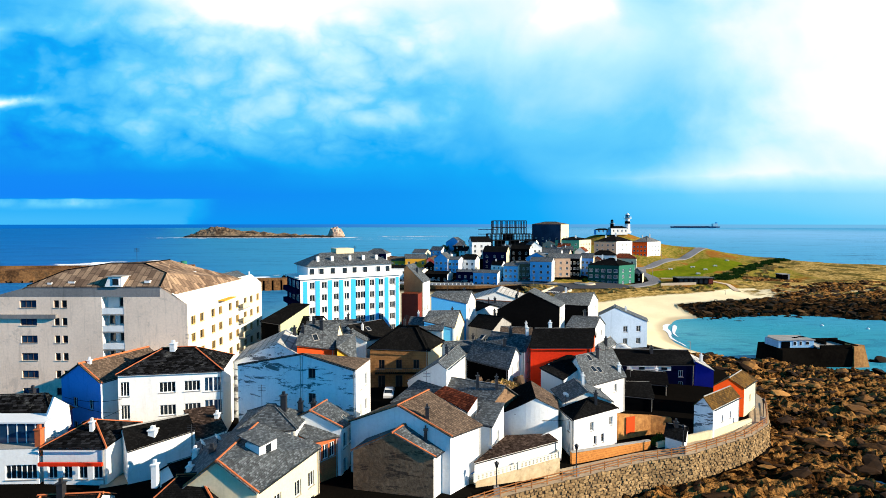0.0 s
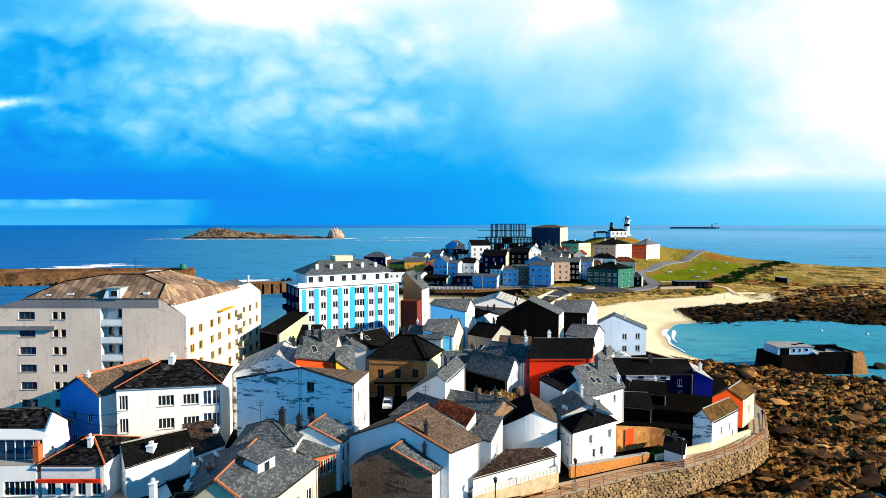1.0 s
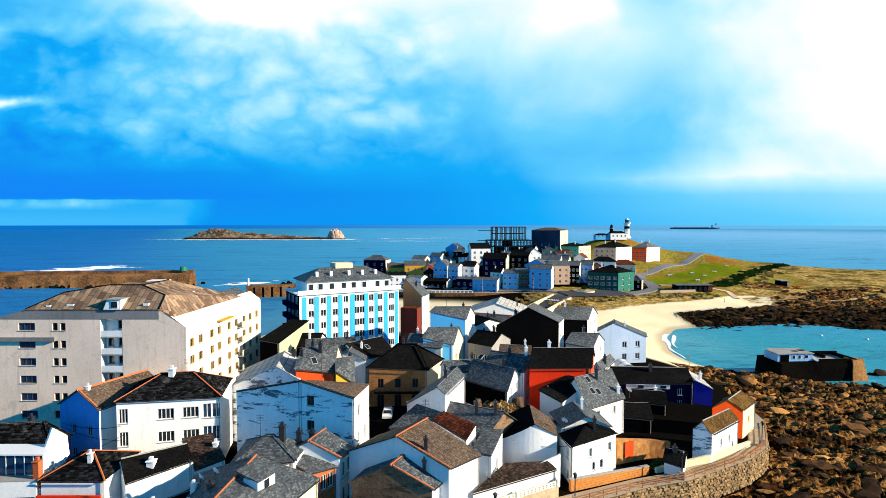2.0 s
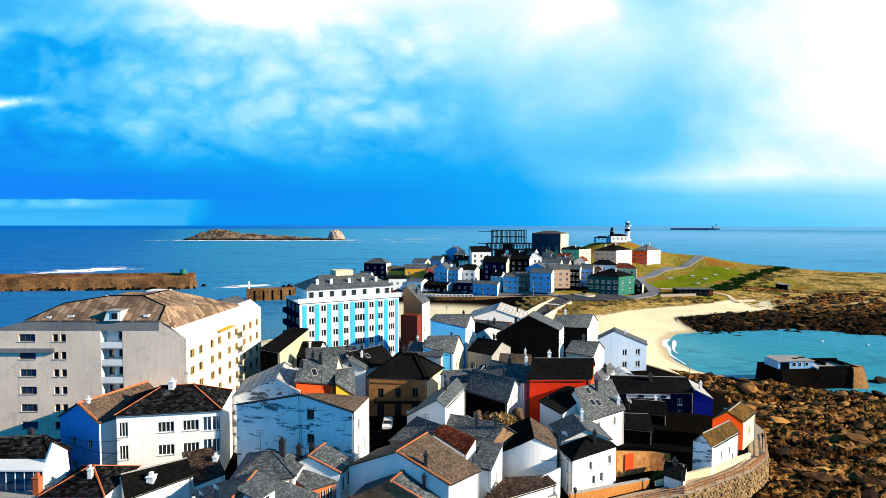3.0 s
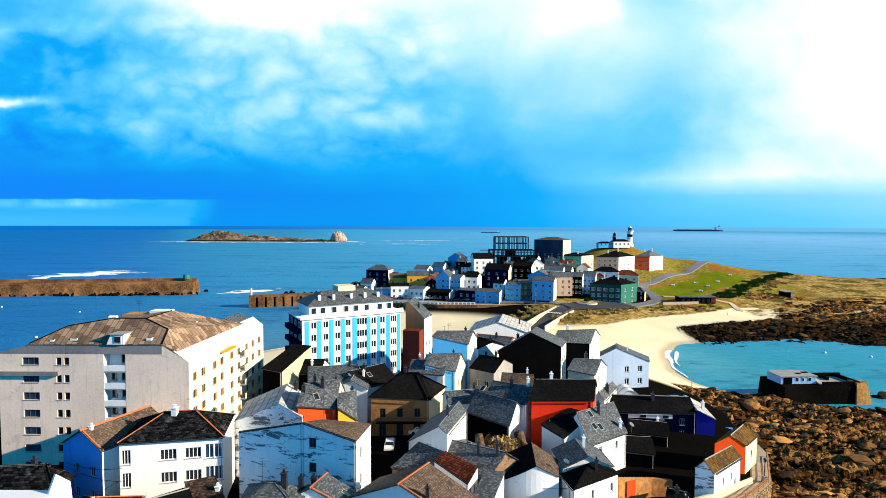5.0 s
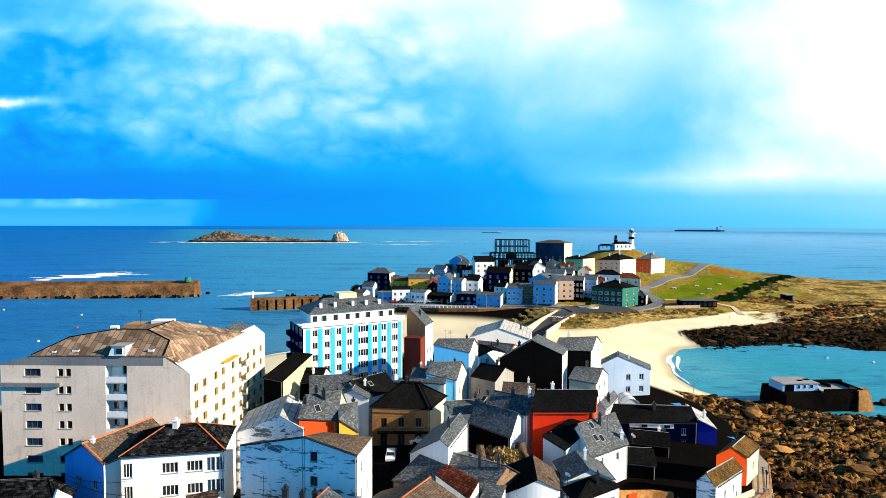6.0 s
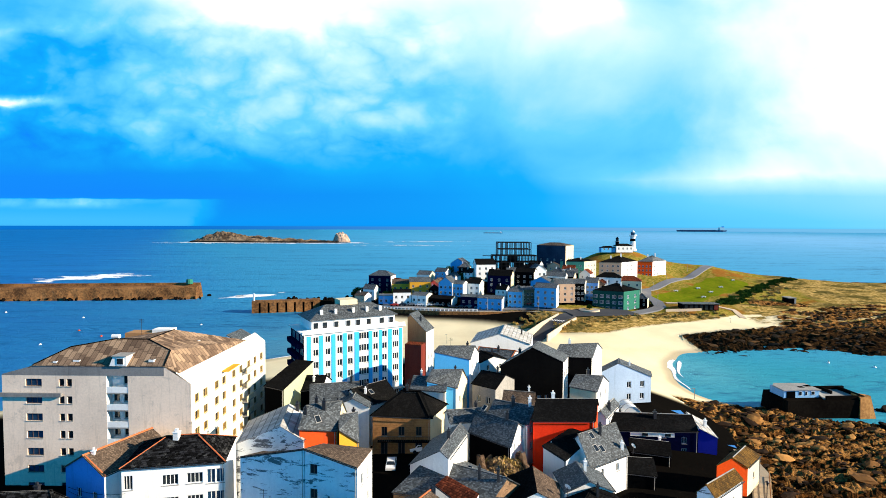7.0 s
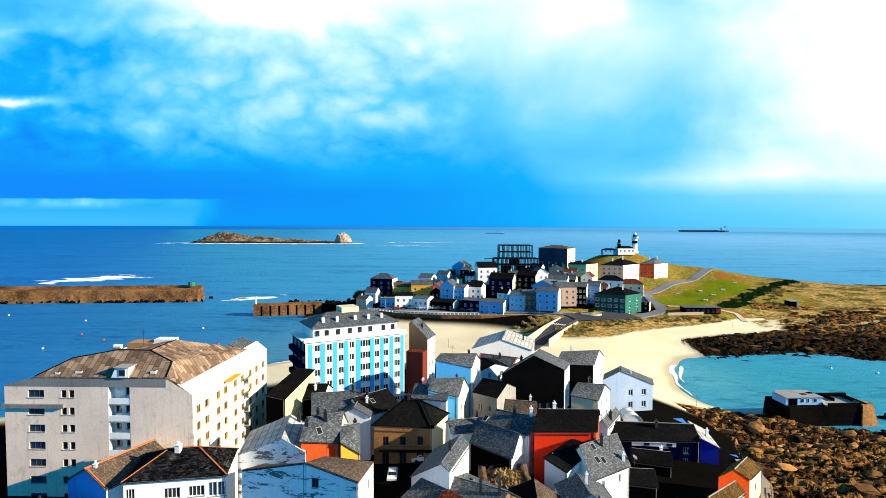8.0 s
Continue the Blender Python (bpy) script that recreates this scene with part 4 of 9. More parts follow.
def facade(parent, name, a, b, z0, za, zb, wins, material, inward, label=""):
    """A wall from a to b (plan points, outside to the right of the way), foot z0, top za to zb, with recessed window openings."""
    a, b = Vector(a), Vector(b)
    length = (b - a).length
    if length < 0.2:
        return
    ux = (b - a) / length
    deep = 0.22
    ang = math.atan2(ux.y, ux.x)
    low = min(za, zb)
    holes = []
    for u, z, w, h, bars, fr, pn, sill in wins:
        c = u * length
        if c - w / 2 > 0.05 and c + w / 2 < length - 0.05 and z0 + z + h < low - 0.05:
            holes.append((c - w / 2, z, c + w / 2, z + h, bars, fr, pn, sill))
    xs = sorted({0.0, length, *[v for q in holes for v in (q[0], q[2])]})
    zs = sorted({0.0, low - z0, *[v for q in holes for v in (q[1], q[3])]})
    bm = bmesh.new()
    grid = {}

    def vert(x, y, z):
        k = (round(x, 3), round(y, 3), round(z, 3))
        if k not in grid:
            grid[k] = bm.verts.new(k)
        return grid[k]

    for x0, x1 in zip(xs[:-1], xs[1:]):
        for q0, q1 in zip(zs[:-1], zs[1:]):
            cx, cz = (x0 + x1) / 2, (q0 + q1) / 2
            if x1 - x0 < 0.002 or q1 - q0 < 0.002 or any(q[0] < cx < q[2] and q[1] < cz < q[3] for q in holes):
                continue
            bm.faces.new([vert(x0, 0, q0), vert(x1, 0, q0), vert(x1, 0, q1), vert(x0, 0, q1)])
    if abs(za - zb) > 0.02:
        if za > zb:
            bm.faces.new([vert(0, 0, low - z0), vert(length, 0, low - z0), vert(0, 0, za - z0)])
        else:
            bm.faces.new([vert(0, 0, low - z0), vert(length, 0, low - z0), vert(length, 0, zb - z0)])
    for q in holes:
        r = [(q[0], q[1]), (q[2], q[1]), (q[2], q[3]), (q[0], q[3])]
        for i in range(4):
            p, s = r[i], r[(i + 1) % 4]
            bm.faces.new([vert(p[0], 0, p[1]), vert(p[0], deep, p[1]), vert(s[0], deep, s[1]), vert(s[0], 0, s[1])])
    place = Matrix.Translation((a.x, a.y, 0)) @ Matrix.Rotation(ang, 4, "Z")
    wall = part(name, bm, material, parent, label, place)
    for q in holes:
        fr, gl, sl = window_meshes(q[2] - q[0], q[3] - q[1], q[5], q[6], q[4])
        wo = part_mesh("window", fr, None, parent, "", place @ Matrix.Translation(((q[0] + q[2]) / 2, deep - 0.09, q[1])))
        part_mesh("pane", gl, None, wo)
        if q[7]:
            part_mesh("window_sill", sl, None, wo)
    return wall


def chimney(parent, x, y, z, h=1.3, w=0.55, material="white"):
    bm = bmesh.new()
    box_into(bm, -w / 2, -w / 2, -0.9, w / 2, w / 2, h)
    box_into(bm, -w / 2 - 0.08, -w / 2 - 0.08, h, w / 2 + 0.08, w / 2 + 0.08, h + 0.12)
    box_into(bm, -w / 4, -w / 4, h + 0.12, w / 4, w / 4, h + 0.5)
    return part("chimney", bm, material, parent, "", pose(x, y, z))


def house(label, corners, z0, eaves, zr, roof="gx", wall="white", cover="slate", wins=None, apex=0.5, over=0.28, walls=None, ridge_tiles=False, chimneys=(), name="house", category="house", group="houses of the town"):
    """A house on four plan corners (front left, front right, back right, back left). eaves: the heights over the four corners.
    roof: gx, the ridge runs from the left side to the right; gy, from the front to the back; hip; shed, rising to the back; flat."""
    cx, cy = sum(c[0] for c in corners) / 4, sum(c[1] for c in corners) / 4
    root = empty(name, cx, cy, z0, label, category, group)
    c = [Vector((p[0] - cx, p[1] - cy)) for p in corners]
    e = [v - z0 for v in (eaves if isinstance(eaves, (tuple, list)) else (eaves,) * 4)]
    top = zr - z0
    wins, walls = wins or {}, walls or {}
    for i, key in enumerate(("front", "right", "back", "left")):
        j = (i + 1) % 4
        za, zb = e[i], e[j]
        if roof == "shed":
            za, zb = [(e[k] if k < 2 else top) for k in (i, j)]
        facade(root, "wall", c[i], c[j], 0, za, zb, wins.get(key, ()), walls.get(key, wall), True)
    bm = bmesh.new()
    P = [Vector((v.x, v.y, h)) for v, h in zip(c, e)]
    mid = sum(c, Vector((0, 0))) / 4
    slopes = []
    gables = []
    if roof in ("gx", "gy", "hip"):
        if roof == "gy":
            r0 = c[0].lerp(c[1], apex)
            r1 = c[3].lerp(c[2], apex)
            R0, R1 = Vector((r0.x, r0.y, top)), Vector((r1.x, r1.y, top))
            slopes = [[P[0], R0, R1, P[3]], [P[1], P[2], R1, R0]]
            gables = [(P[0], P[1], R0, walls.get("front", wall)), (P[2], P[3], R1, walls.get("back", wall))]
        else:
            r0 = c[0].lerp(c[3], apex)
            r1 = c[1].lerp(c[2], apex)
            if roof == "hip":
                span = (c[1] - c[0]).length
                k = min(0.48, 0.5 * (c[3] - c[0]).length / span)
                r0, r1 = r0.lerp(r1, k), r1.lerp(r0, k)
            R0, R1 = Vector((r0.x, r0.y, top)), Vector((r1.x, r1.y, top))
            slopes = [[P[0], P[1], R1, R0], [P[2], P[3], R0, R1]]
            if roof == "hip":
                slopes += [[P[1], P[2], R1], [P[3], P[0], R0]]
            else:
                gables = [(P[1], P[2], R1, walls.get("right", wall)), (P[3], P[0], R0, walls.get("left", wall))]
        ridge = (R0, R1)
    elif roof == "shed":
        slopes = [[P[0], P[1], Vector((c[2].x, c[2].y, top)), Vector((c[3].x, c[3].y, top))]]
        ridge = None
    else:
        slopes = [P]
        ridge = None
    for g0, g1, r, mt in gables:
        gb = bmesh.new()
        gb.faces.new([gb.verts.new(p) for p in (g0, g1, r)])
        part("gable", gb, mt, root)
    for s in slopes:
        mid3 = sum(s, Vector()) / len(s)
        nrm = (s[1] - s[0]).cross(s[2] - s[0])
        pts = s if nrm.z > 0 else s[::-1]
        grown = []
        for p in pts:
            d = p - mid3
            grown.append(p + d.normalized() * over + Vector((0, 0, 0.13)) if roof != "flat" else p + Vector((0, 0, 0.1)))
        bm = bmesh.new()
        slab_into(bm, grown, 0.12)
        part("roof", bm, cover, root)
    if cy < 116 and ridge and not ridge_tiles:
        bm = bmesh.new()
        tube_into(bm, ridge[0] + Vector((0, 0, 0.13)), ridge[1] + Vector((0, 0, 0.13)), 0.09)
        part("ridge_cap", bm, "concrete", root)
    if cy < 116 and roof != "flat":
        eave = (P[1], P[2]) if roof == "gy" else (P[0], P[1])
        away = Vector((eave[1].y - eave[0].y, eave[0].x - eave[1].x, 0)).normalized() * (over + 0.03)
        bm = bmesh.new()
        tube_into(bm, eave[0] + away + Vector((0, 0, -0.06)), eave[1] + away + Vector((0, 0, -0.06)), 0.075)
        part("gutter", bm, "darkmetal", root)
        bm = bmesh.new()
        foot = eave[1] + away * 0.3 + (eave[0] - eave[1]).normalized() * 0.25
        tube_into(bm, foot, Vector((foot.x, foot.y, 0.2)), 0.05)
        part("downpipe", bm, "concrete", root)
    if ridge_tiles and ridge:
        bm = bmesh.new()
        d = (ridge[1] - ridge[0]).normalized() * over
        tube_into(bm, ridge[0] - d + Vector((0, 0, 0.14)), ridge[1] + d + Vector((0, 0, 0.14)), 0.14)
        part("ridge_tiles", bm, "ridge", root, "orange clay ridge tiles")
        if roof == "hip":
            for g, r in zip(P, (ridge[0], ridge[1], ridge[1], ridge[0])):
                bm = bmesh.new()
                tube_into(bm, r + Vector((0, 0, 0.14)), g + (g - r).normalized() * over + Vector((0, 0, 0.14)), 0.11)
                part("hip_tiles", bm, "ridge", root, "orange clay hip tiles")
        else:
            ends = [(P[0], P[1], ridge[0])] if roof == "gy" else [(P[1], P[2], ridge[1]), (P[3], P[0], ridge[0])]
            for g0, g1, r in ends:
                bm = bmesh.new()
                for g in (g0, g1):
                    out = (g - r).normalized() * over
                    tube_into(bm, r + Vector((0, 0, 0.14)), g + out + Vector((0, 0, 0.14)), 0.11)
                part("verge_tiles", bm, "ridge", root, "orange clay verge tiles")
    for u, v, h, w, mt in chimneys:
        q = c[0].lerp(c[1], u).lerp(c[3].lerp(c[2], u), v)
        if roof == "gy":
            k = 1 - abs(u - apex) / max(apex, 1 - apex)
        elif roof in ("gx", "hip"):
            k = 1 - abs(v - apex) / max(apex, 1 - apex)
        else:
            k = v if roof == "shed" else 0
        chimney(root, q.x, q.y, min(e) + (top - min(e)) * max(0, k), h, w, mt)
    return root


def tube_into(bm, a, b, r, sides=6):
    d = (b - a)
    m = Matrix.Translation((a + b) / 2) @ d.to_track_quat("Z", "Y").to_matrix().to_4x4()
    bmesh.ops.create_cone(bm, cap_ends=True, segments=sides, radius1=r, radius2=r, depth=d.length, matrix=m)

# ---- the houses, near ones first ----
house("white three-storey house with black tile roof and glazed gallery", [(-41.4, 68.2), (-29.2, 70.9), (-31.0, 79.2), (-43.2, 76.6)], 8.0, (18.1, 17.9, 17.9, 18.1), 20.2, roof='hip', cover='speckled', ridge_tiles=True, wins={"front": grid_windows((0.06,), (1.2, 4.2, 7.2), 1.1, 1.9, 2) + grid_windows((0.46, 0.7), (1.4, 4.4, 7.4), 2.0, 1.4, 3) + grid_windows((0.86, 0.95), (1.2, 4.2, 7.2), 1.1, 1.9, 1, pane="bluepane")}, chimneys=[(0.45, 0.45, 1.0, 0.7, "white")])
house("white house with blue gable end and brown tiled roof", [(-50.8, 71.3), (-43.8, 68.5), (-40.1, 77.8), (-47.1, 80.6)], 8.0, (16.8, 17.0, 17.0, 16.8), 19.0, roof='gy', cover='brownroof', walls={"front": "shadeblue"}, ridge_tiles=True, wins={"front": grid_windows((0.35, 0.75), (2.0, 5.2), 0.9, 1.3)}, chimneys=[(0.55, 0.1, 0.5, 0.4, "white")])
house("white house with low black roof", [(-33.7, 56.8), (-28.4, 61.0), (-31.8, 65.2), (-37.1, 61.0)], 7.0, (13.0, 13.7, 13.7, 13.0), 14.7, roof='gx', cover='darkroof', over=0.06, chimneys=[(0.40, 0.2, 0.7, 0.75, "white")])
# added house: brown roof paints the sunlit right slope of the black roof
house("added low house, its brown roof standing for the neighbour's lit slope", [(-28.3, 61.1), (-25.4, 62.6), (-28.6, 66.8), (-31.6, 65.1)], 7.0, (12.5, 13.2, 13.2, 12.5), 14.5, roof='shed', cover='oldroof', over=0.05, chimneys=[(0.9, 0.5, 0.8, 0.5, "white")])
house("small white house with hipped slate roof and clay ridge tiles", [(-42.4, 56.4), (-35.7, 56.4), (-35.7, 62.9), (-42.4, 62.9)], 7.0, (13.6, 13.6, 13.8, 13.8), 15.3, roof='hip', cover='speckled', ridge_tiles=True, wins={"front": grid_windows((0.14, 0.38, 0.62, 0.86), (3.2,), 1.0, 1.5)}, chimneys=[(0.6, 0.3, 1.0, 0.4, "white")])
house("white house with flat roof terrace", [(-50.1, 55.9), (-42.9, 56.4), (-43.2, 61.4), (-50.4, 60.9)], 7.0, (13.5, 13.5, 13.5, 13.5), 13.5, roof='flat', cover='concrete', wins={"front": grid_windows((0.75,), (3.2,), 3.2, 1.6, 5)}, chimneys=[(0.98, 0.1, 1.9, 0.6, "brick")])
house("dark-roofed house behind the terrace", [(-56.1, 62.8), (-46.5, 63.8), (-46.9, 67.6), (-56.5, 66.6)], 7.0, (14.0, 14.0, 14.0, 14.0), 16.4, roof='hip', cover='speckled', wall='navy', wins={"right": grid_windows((0.3, 0.72), (4.9, 2.1,), 0.8, 1.3)}, chimneys=[(0.62, 0.61, 1.1, 0.50, "darkmetal")])
house("low house with black roof and orange verge tiles", [(-35.7, 44.9), (-30.7, 45.4), (-31.2, 50.4), (-36.2, 49.9)], 6.0, (11.5, 11.5, 11.5, 11.5), 12.9, roof='gx', cover='darkroof', ridge_tiles=True, wins={"right": grid_windows((0.3, 0.72), (3.4,), 0.8, 1.3)}, chimneys=[(0.36, 0.47, 1.3, 0.53, "darkmetal")])
house("low house with black hipped roof and orange ridge tiles", [(-26.6, 46.3), (-19.9, 46.8), (-20.3, 51.8), (-27.0, 51.3)], 6.0, (12.0, 12.0, 12.0, 12.0), 14.0, roof='hip', cover='darkroof', ridge_tiles=True, chimneys=[(0.05, 0.5, 1.2, 0.5, "white"), (0.4, 0.9, 1.6, 0.5, "white")], wins={"right": grid_windows((0.3, 0.72), (3.9,), 0.8, 1.3)})
house("white house with slate roof and roof aerials", [(-24.9, 50.7), (-22.0, 54.0), (-26.1, 57.6), (-29.0, 54.4)], 7.0, (12.0, 12.5, 12.5, 12.0), 13.5, roof='gx', cover='darkroof', wins={"right": grid_windows((0.3, 0.72), (3.3,), 0.8, 1.3)}, chimneys=[(0.49, 0.36, 1.4, 0.51, "white")])
house("cream house with wide slate roof, orange verge tiles and dormer", [(-24.0, 48.3), (-16.9, 48.1), (-13.2, 56.7), (-26.6, 57.4)], 6.0, (13.0, 13.0, 13.6, 13.6), 15.8, roof='gy', cover='slate', wall='cream', ridge_tiles=True, wins={"right": grid_windows((0.3, 0.62, 0.85), (1.2, 3.9), 1.0, 1.6)}, chimneys=[(0.27, 0.39, 1.0, 0.50, "darkmetal")])
house("white house with low slate roof", [(-23.0, 57.3), (-16.1, 58.6), (-15.8, 63.1), (-23.1, 63.5)], 7.0, (14.5, 14.8, 14.8, 15.0), 16.6, roof='hip', cover='slate', chimneys=[(0.7, 0.5, 1.2, 0.6, "darkmetal"), (0.9, 0.8, 1.2, 0.5, "darkmetal")], wins={"right": grid_windows((0.3, 0.72), (5.4, 2.6,), 0.8, 1.3)})
house("narrow house with orange gallery front", [(-14.5, 58.0), (-12.1, 61.1), (-16.1, 64.1), (-18.5, 61.0)], 7.0, (13.6, 13.0, 13.0, 13.6), 14.6, roof='shed', cover='slate', wall='brick', wins={"front": grid_windows((0.3, 0.55, 0.8), (3.9,), 0.8, 1.7)})
house("tall narrow white house with mottled slate roof", [(-18.7, 61.3), (-11.7, 61.1), (-10.8, 64.9), (-17.5, 64.3)], 7.0, (14.0, 14.0, 13.6, 13.6), 15.8, roof='gy', cover='slate', ridge_tiles=True, wins={"right": grid_windows((0.3, 0.7), (1.2, 4.2), 1.0, 1.8)}, chimneys=[(0.39, 0.60, 0.8, 0.55, "darkmetal")])
house("stone house with slate roof", [(-9.8, 58.0), (-1.0, 56.9), (0.2, 59.0), (-8.6, 60.9)], 6.0, (12.6, 12.4, 12.5, 12.7), 14.7, roof='gy', cover='slate', wall='tan', ridge_tiles=True, walls={"right": "white"}, chimneys=[(0.80, 0.70, 1.3, 0.35, "darkmetal")])
house("white house with wide brown roof and clay verge", [(-10.8, 62.3), (0.8, 58.0), (4.4, 62.6), (-8.1, 68.2)], 6.0, (14.2, 14.2, 13.7, 13.7), 16.8, roof='gy', cover='brownroof', ridge_tiles=True, chimneys=[(0.75, 0.1, 1.5, 0.4, "darkmetal")])
house("small white house with slate lean-to roof", [(3.7, 65.2), (6.0, 64.6), (7.9, 69.6), (5.5, 69.7)], 6.5, (13.0, 12.8, 13.2, 13.6), 13.8, roof='shed', cover='slate', wins={"right": grid_windows((0.5,), (3.4,), 0.8, 1.5)})
house("house with blue-grey slate roof", [(-7.0, 73.2), (5.6, 69.8), (11.0, 75.0), (2.6, 83.6)], 6.5, 12.8, 15.3, roof='gx', cover='slate', chimneys=[(0.75, 0.35, 2.0, 0.35, "darkmetal"), (0.95, 0.4, 1.8, 0.35, "darkmetal")], wall='tan', wins={"right": grid_windows((0.3, 0.72), (4.2, 1.4,), 0.8, 1.3)})
house("white gabled house with grey slate roof", [(-5.1, 78.4), (0.5, 74.1), (3.5, 84.4), (-2.1, 88.7)], 7.0, (14.4, 17.2, 16.8, 14.0), 17.9, roof='gy', apex=0.8, cover='slate', wins={"right": grid_windows((0.3, 0.72), (4.9, 2.1,), 0.8, 1.3)}, chimneys=[(0.79, 0.40, 1.3, 0.43, "darkmetal")])
house("white house with black roof beside the sea path", [(16.2, 73.1), (16.9, 68.8), (23.9, 73.3), (23.2, 77.7)], 6.5, (12.0, 12.0, 12.0, 12.0), 13.4, roof='hip', cover='darkroof', wins={"right": grid_windows((0.48, 0.66), (1.4,), 0.6, 1.2, 0) + grid_windows((0.4,), (3.4,), 0.7, 1.2) + grid_windows((0.85,), (3.4,), 0.7, 1.2), "front": grid_windows((0.6,), (3.4, 0.4), 0.8, 1.4)}, chimneys=[(0.73, 0.57, 1.1, 0.37, "darkmetal")])
house("house with grey slate roof and pale blue gable", [(20.6, 90.4), (22.2, 81.6), (29.5, 86.8), (27.9, 95.6)], 6.5, (12.6, 12.6, 12.6, 12.6), 16.0, roof='gy', cover='slate', chimneys=[(0.6, 0.5, 1.7, 0.4, "darkmetal"), (0.9, 0.9, 1.0, 0.5, "white")], wins={"right": grid_windows((0.3, 0.72), (4.0,), 0.8, 1.3)})
house("white house with flat dark roof and clay verge", [(15.7, 85.9), (18.7, 82.9), (24.3, 88.6), (21.3, 91.6)], 6.5, (14.2, 13.2, 13.2, 14.2), 14.8, roof='shed', cover='darkroof', chimneys=[(0.1, 0.2, 0.6, 0.3, "white")], wins={"right": grid_windows((0.3, 0.72), (4.6, 1.8,), 0.8, 1.3)})
house("low pale gabled house with slate roof", [(16.7, 74.3), (23.6, 74.8), (23.2, 80.7), (16.3, 80.3)], 6.5, (12.4, 12.4, 12.4, 12.4), 13.9, roof='gy', cover='slate', wins={"front": grid_windows((0.5,), (4.6,), 1.0, 0.7)}, chimneys=[(0.56, 0.56, 1.5, 0.37, "white")])
house("small white house with brown tiled roof on the sea path", [(36.7, 78.1), (38.8, 76.7), (45.3, 81.8), (43.2, 83.2)], 6.0, (10.8, 10.6, 10.8, 11.0), 12.2, roof='gy', cover='goldlitroof', walls={"front": "peeling"}, wins={"right": grid_windows((0.35, 0.66), (2.2,), 0.5, 1.0, 0) + grid_windows((0.8,), (0.6,), 0.5, 1.4, 0)})
house("orange house with brown tiled roof on the sea path", [(43.3, 85.7), (48.4, 86.0), (52.9, 90.5), (47.8, 90.4)], 5.2, (11.3, 10.9, 10.9, 11.3), 12.5, roof='gy', cover='goldlitroof', wall='vivid', walls={"right": "cream"}, over=0.15, wins={"right": grid_windows((0.5,), (3.0,), 0.6, 1.0, 0)})
house("long navy house with dark roof and white band", [(31.4, 103.6), (47.9, 102.2), (48.5, 110.2), (32.0, 111.5)], 5.0, (10.0, 10.4, 10.4, 10.0), 12.2, roof='gx', cover='darkroof', wall='navy', wins={"front": grid_windows((0.1, 0.62), (3.9,), 1.0, 0.7) + grid_windows((0.85,), (0.8, 3.0), 0.9, 1.3)}, chimneys=[(0.57, 0.38, 1.2, 0.55, "darkmetal")])
# pale cover here imitates sunlight on a slate roof
house("cobalt blue gabled house end with slate roof coloured pale as if lit", [(48.0, 102.3), (51.4, 101.8), (52.9, 110.6), (49.5, 111.2)], 4.5, (10.8, 9.4, 9.4, 10.8), 11.0, roof='gy', apex=0.03, cover='paleroof', wall='cobalt', over=0.15, chimneys=[(0.63, 0.39, 1.4, 0.46, "white")])
house("low navy outbuilding with flat black roof", [(30.4, 103.8), (35.8, 103.7), (35.9, 109.7), (30.5, 109.8)], 5.5, (10.2, 10.0, 10.0, 10.2), 10.2, roof='flat', cover='darkroof', wall='navy')
house("bright red house with black slate roof", [(14.9, 91.4), (25.4, 91.6), (28.1, 99.5), (17.6, 99.5)], 6.5, (16.2, 16.2, 16.2, 16.2), 18.6, roof='gx', cover='darkroof', wall='red', walls={"right": "orange"}, chimneys=[(0.26, 0.53, 1.2, 0.52, "white")])
# front wall takes the shade-tinted white, the rest plain white
house("white two-storey house at the top of the beach", [(35.4, 122.6), (47.4, 124.9), (48.8, 129.2), (36.8, 126.9)], 8.6, (16.3, 14.6, 14.6, 16.3), 18.0, roof='gy', apex=0.33, cover='slate', walls={"front": "bluewhite"}, wins={"front": grid_windows((0.38,), (6.0,), 1.0, 1.3) + grid_windows((0.55, 0.82), (0.9, 3.7), 1.1, 1.4)}, chimneys=[(0.55, 0.38, 0.8, 0.35, "white")])
house("gabled house with near-black front and white side", [(12.2, 120.8), (26.8, 123.7), (29.2, 129.4), (14.6, 126.5)], 7.0, (18.0, 18.2, 18.2, 18.0), 21.8, roof='gy', cover='slate', wall='darkwall', walls={"right": "white"}, wins={"right": grid_windows((0.3, 0.7), (4.2, 7.2), 1.1, 1.4), "front": grid_windows((0.5, 0.62, 0.74, 0.86), (2.5,), 1.0, 1.3, 1, "darkframe", "bluepane")}, chimneys=[(0.22, 0.69, 0.9, 0.55, "darkmetal")])
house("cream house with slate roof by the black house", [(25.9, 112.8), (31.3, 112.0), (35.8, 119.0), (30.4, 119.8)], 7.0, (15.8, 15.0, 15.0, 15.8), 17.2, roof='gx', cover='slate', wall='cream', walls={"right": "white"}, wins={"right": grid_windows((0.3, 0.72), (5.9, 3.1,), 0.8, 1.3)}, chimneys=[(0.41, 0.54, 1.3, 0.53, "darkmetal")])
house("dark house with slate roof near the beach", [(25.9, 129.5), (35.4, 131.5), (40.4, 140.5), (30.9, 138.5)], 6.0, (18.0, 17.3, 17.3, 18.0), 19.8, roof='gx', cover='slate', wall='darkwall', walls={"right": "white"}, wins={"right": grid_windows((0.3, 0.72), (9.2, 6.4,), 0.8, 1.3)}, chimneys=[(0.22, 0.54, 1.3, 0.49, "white")])
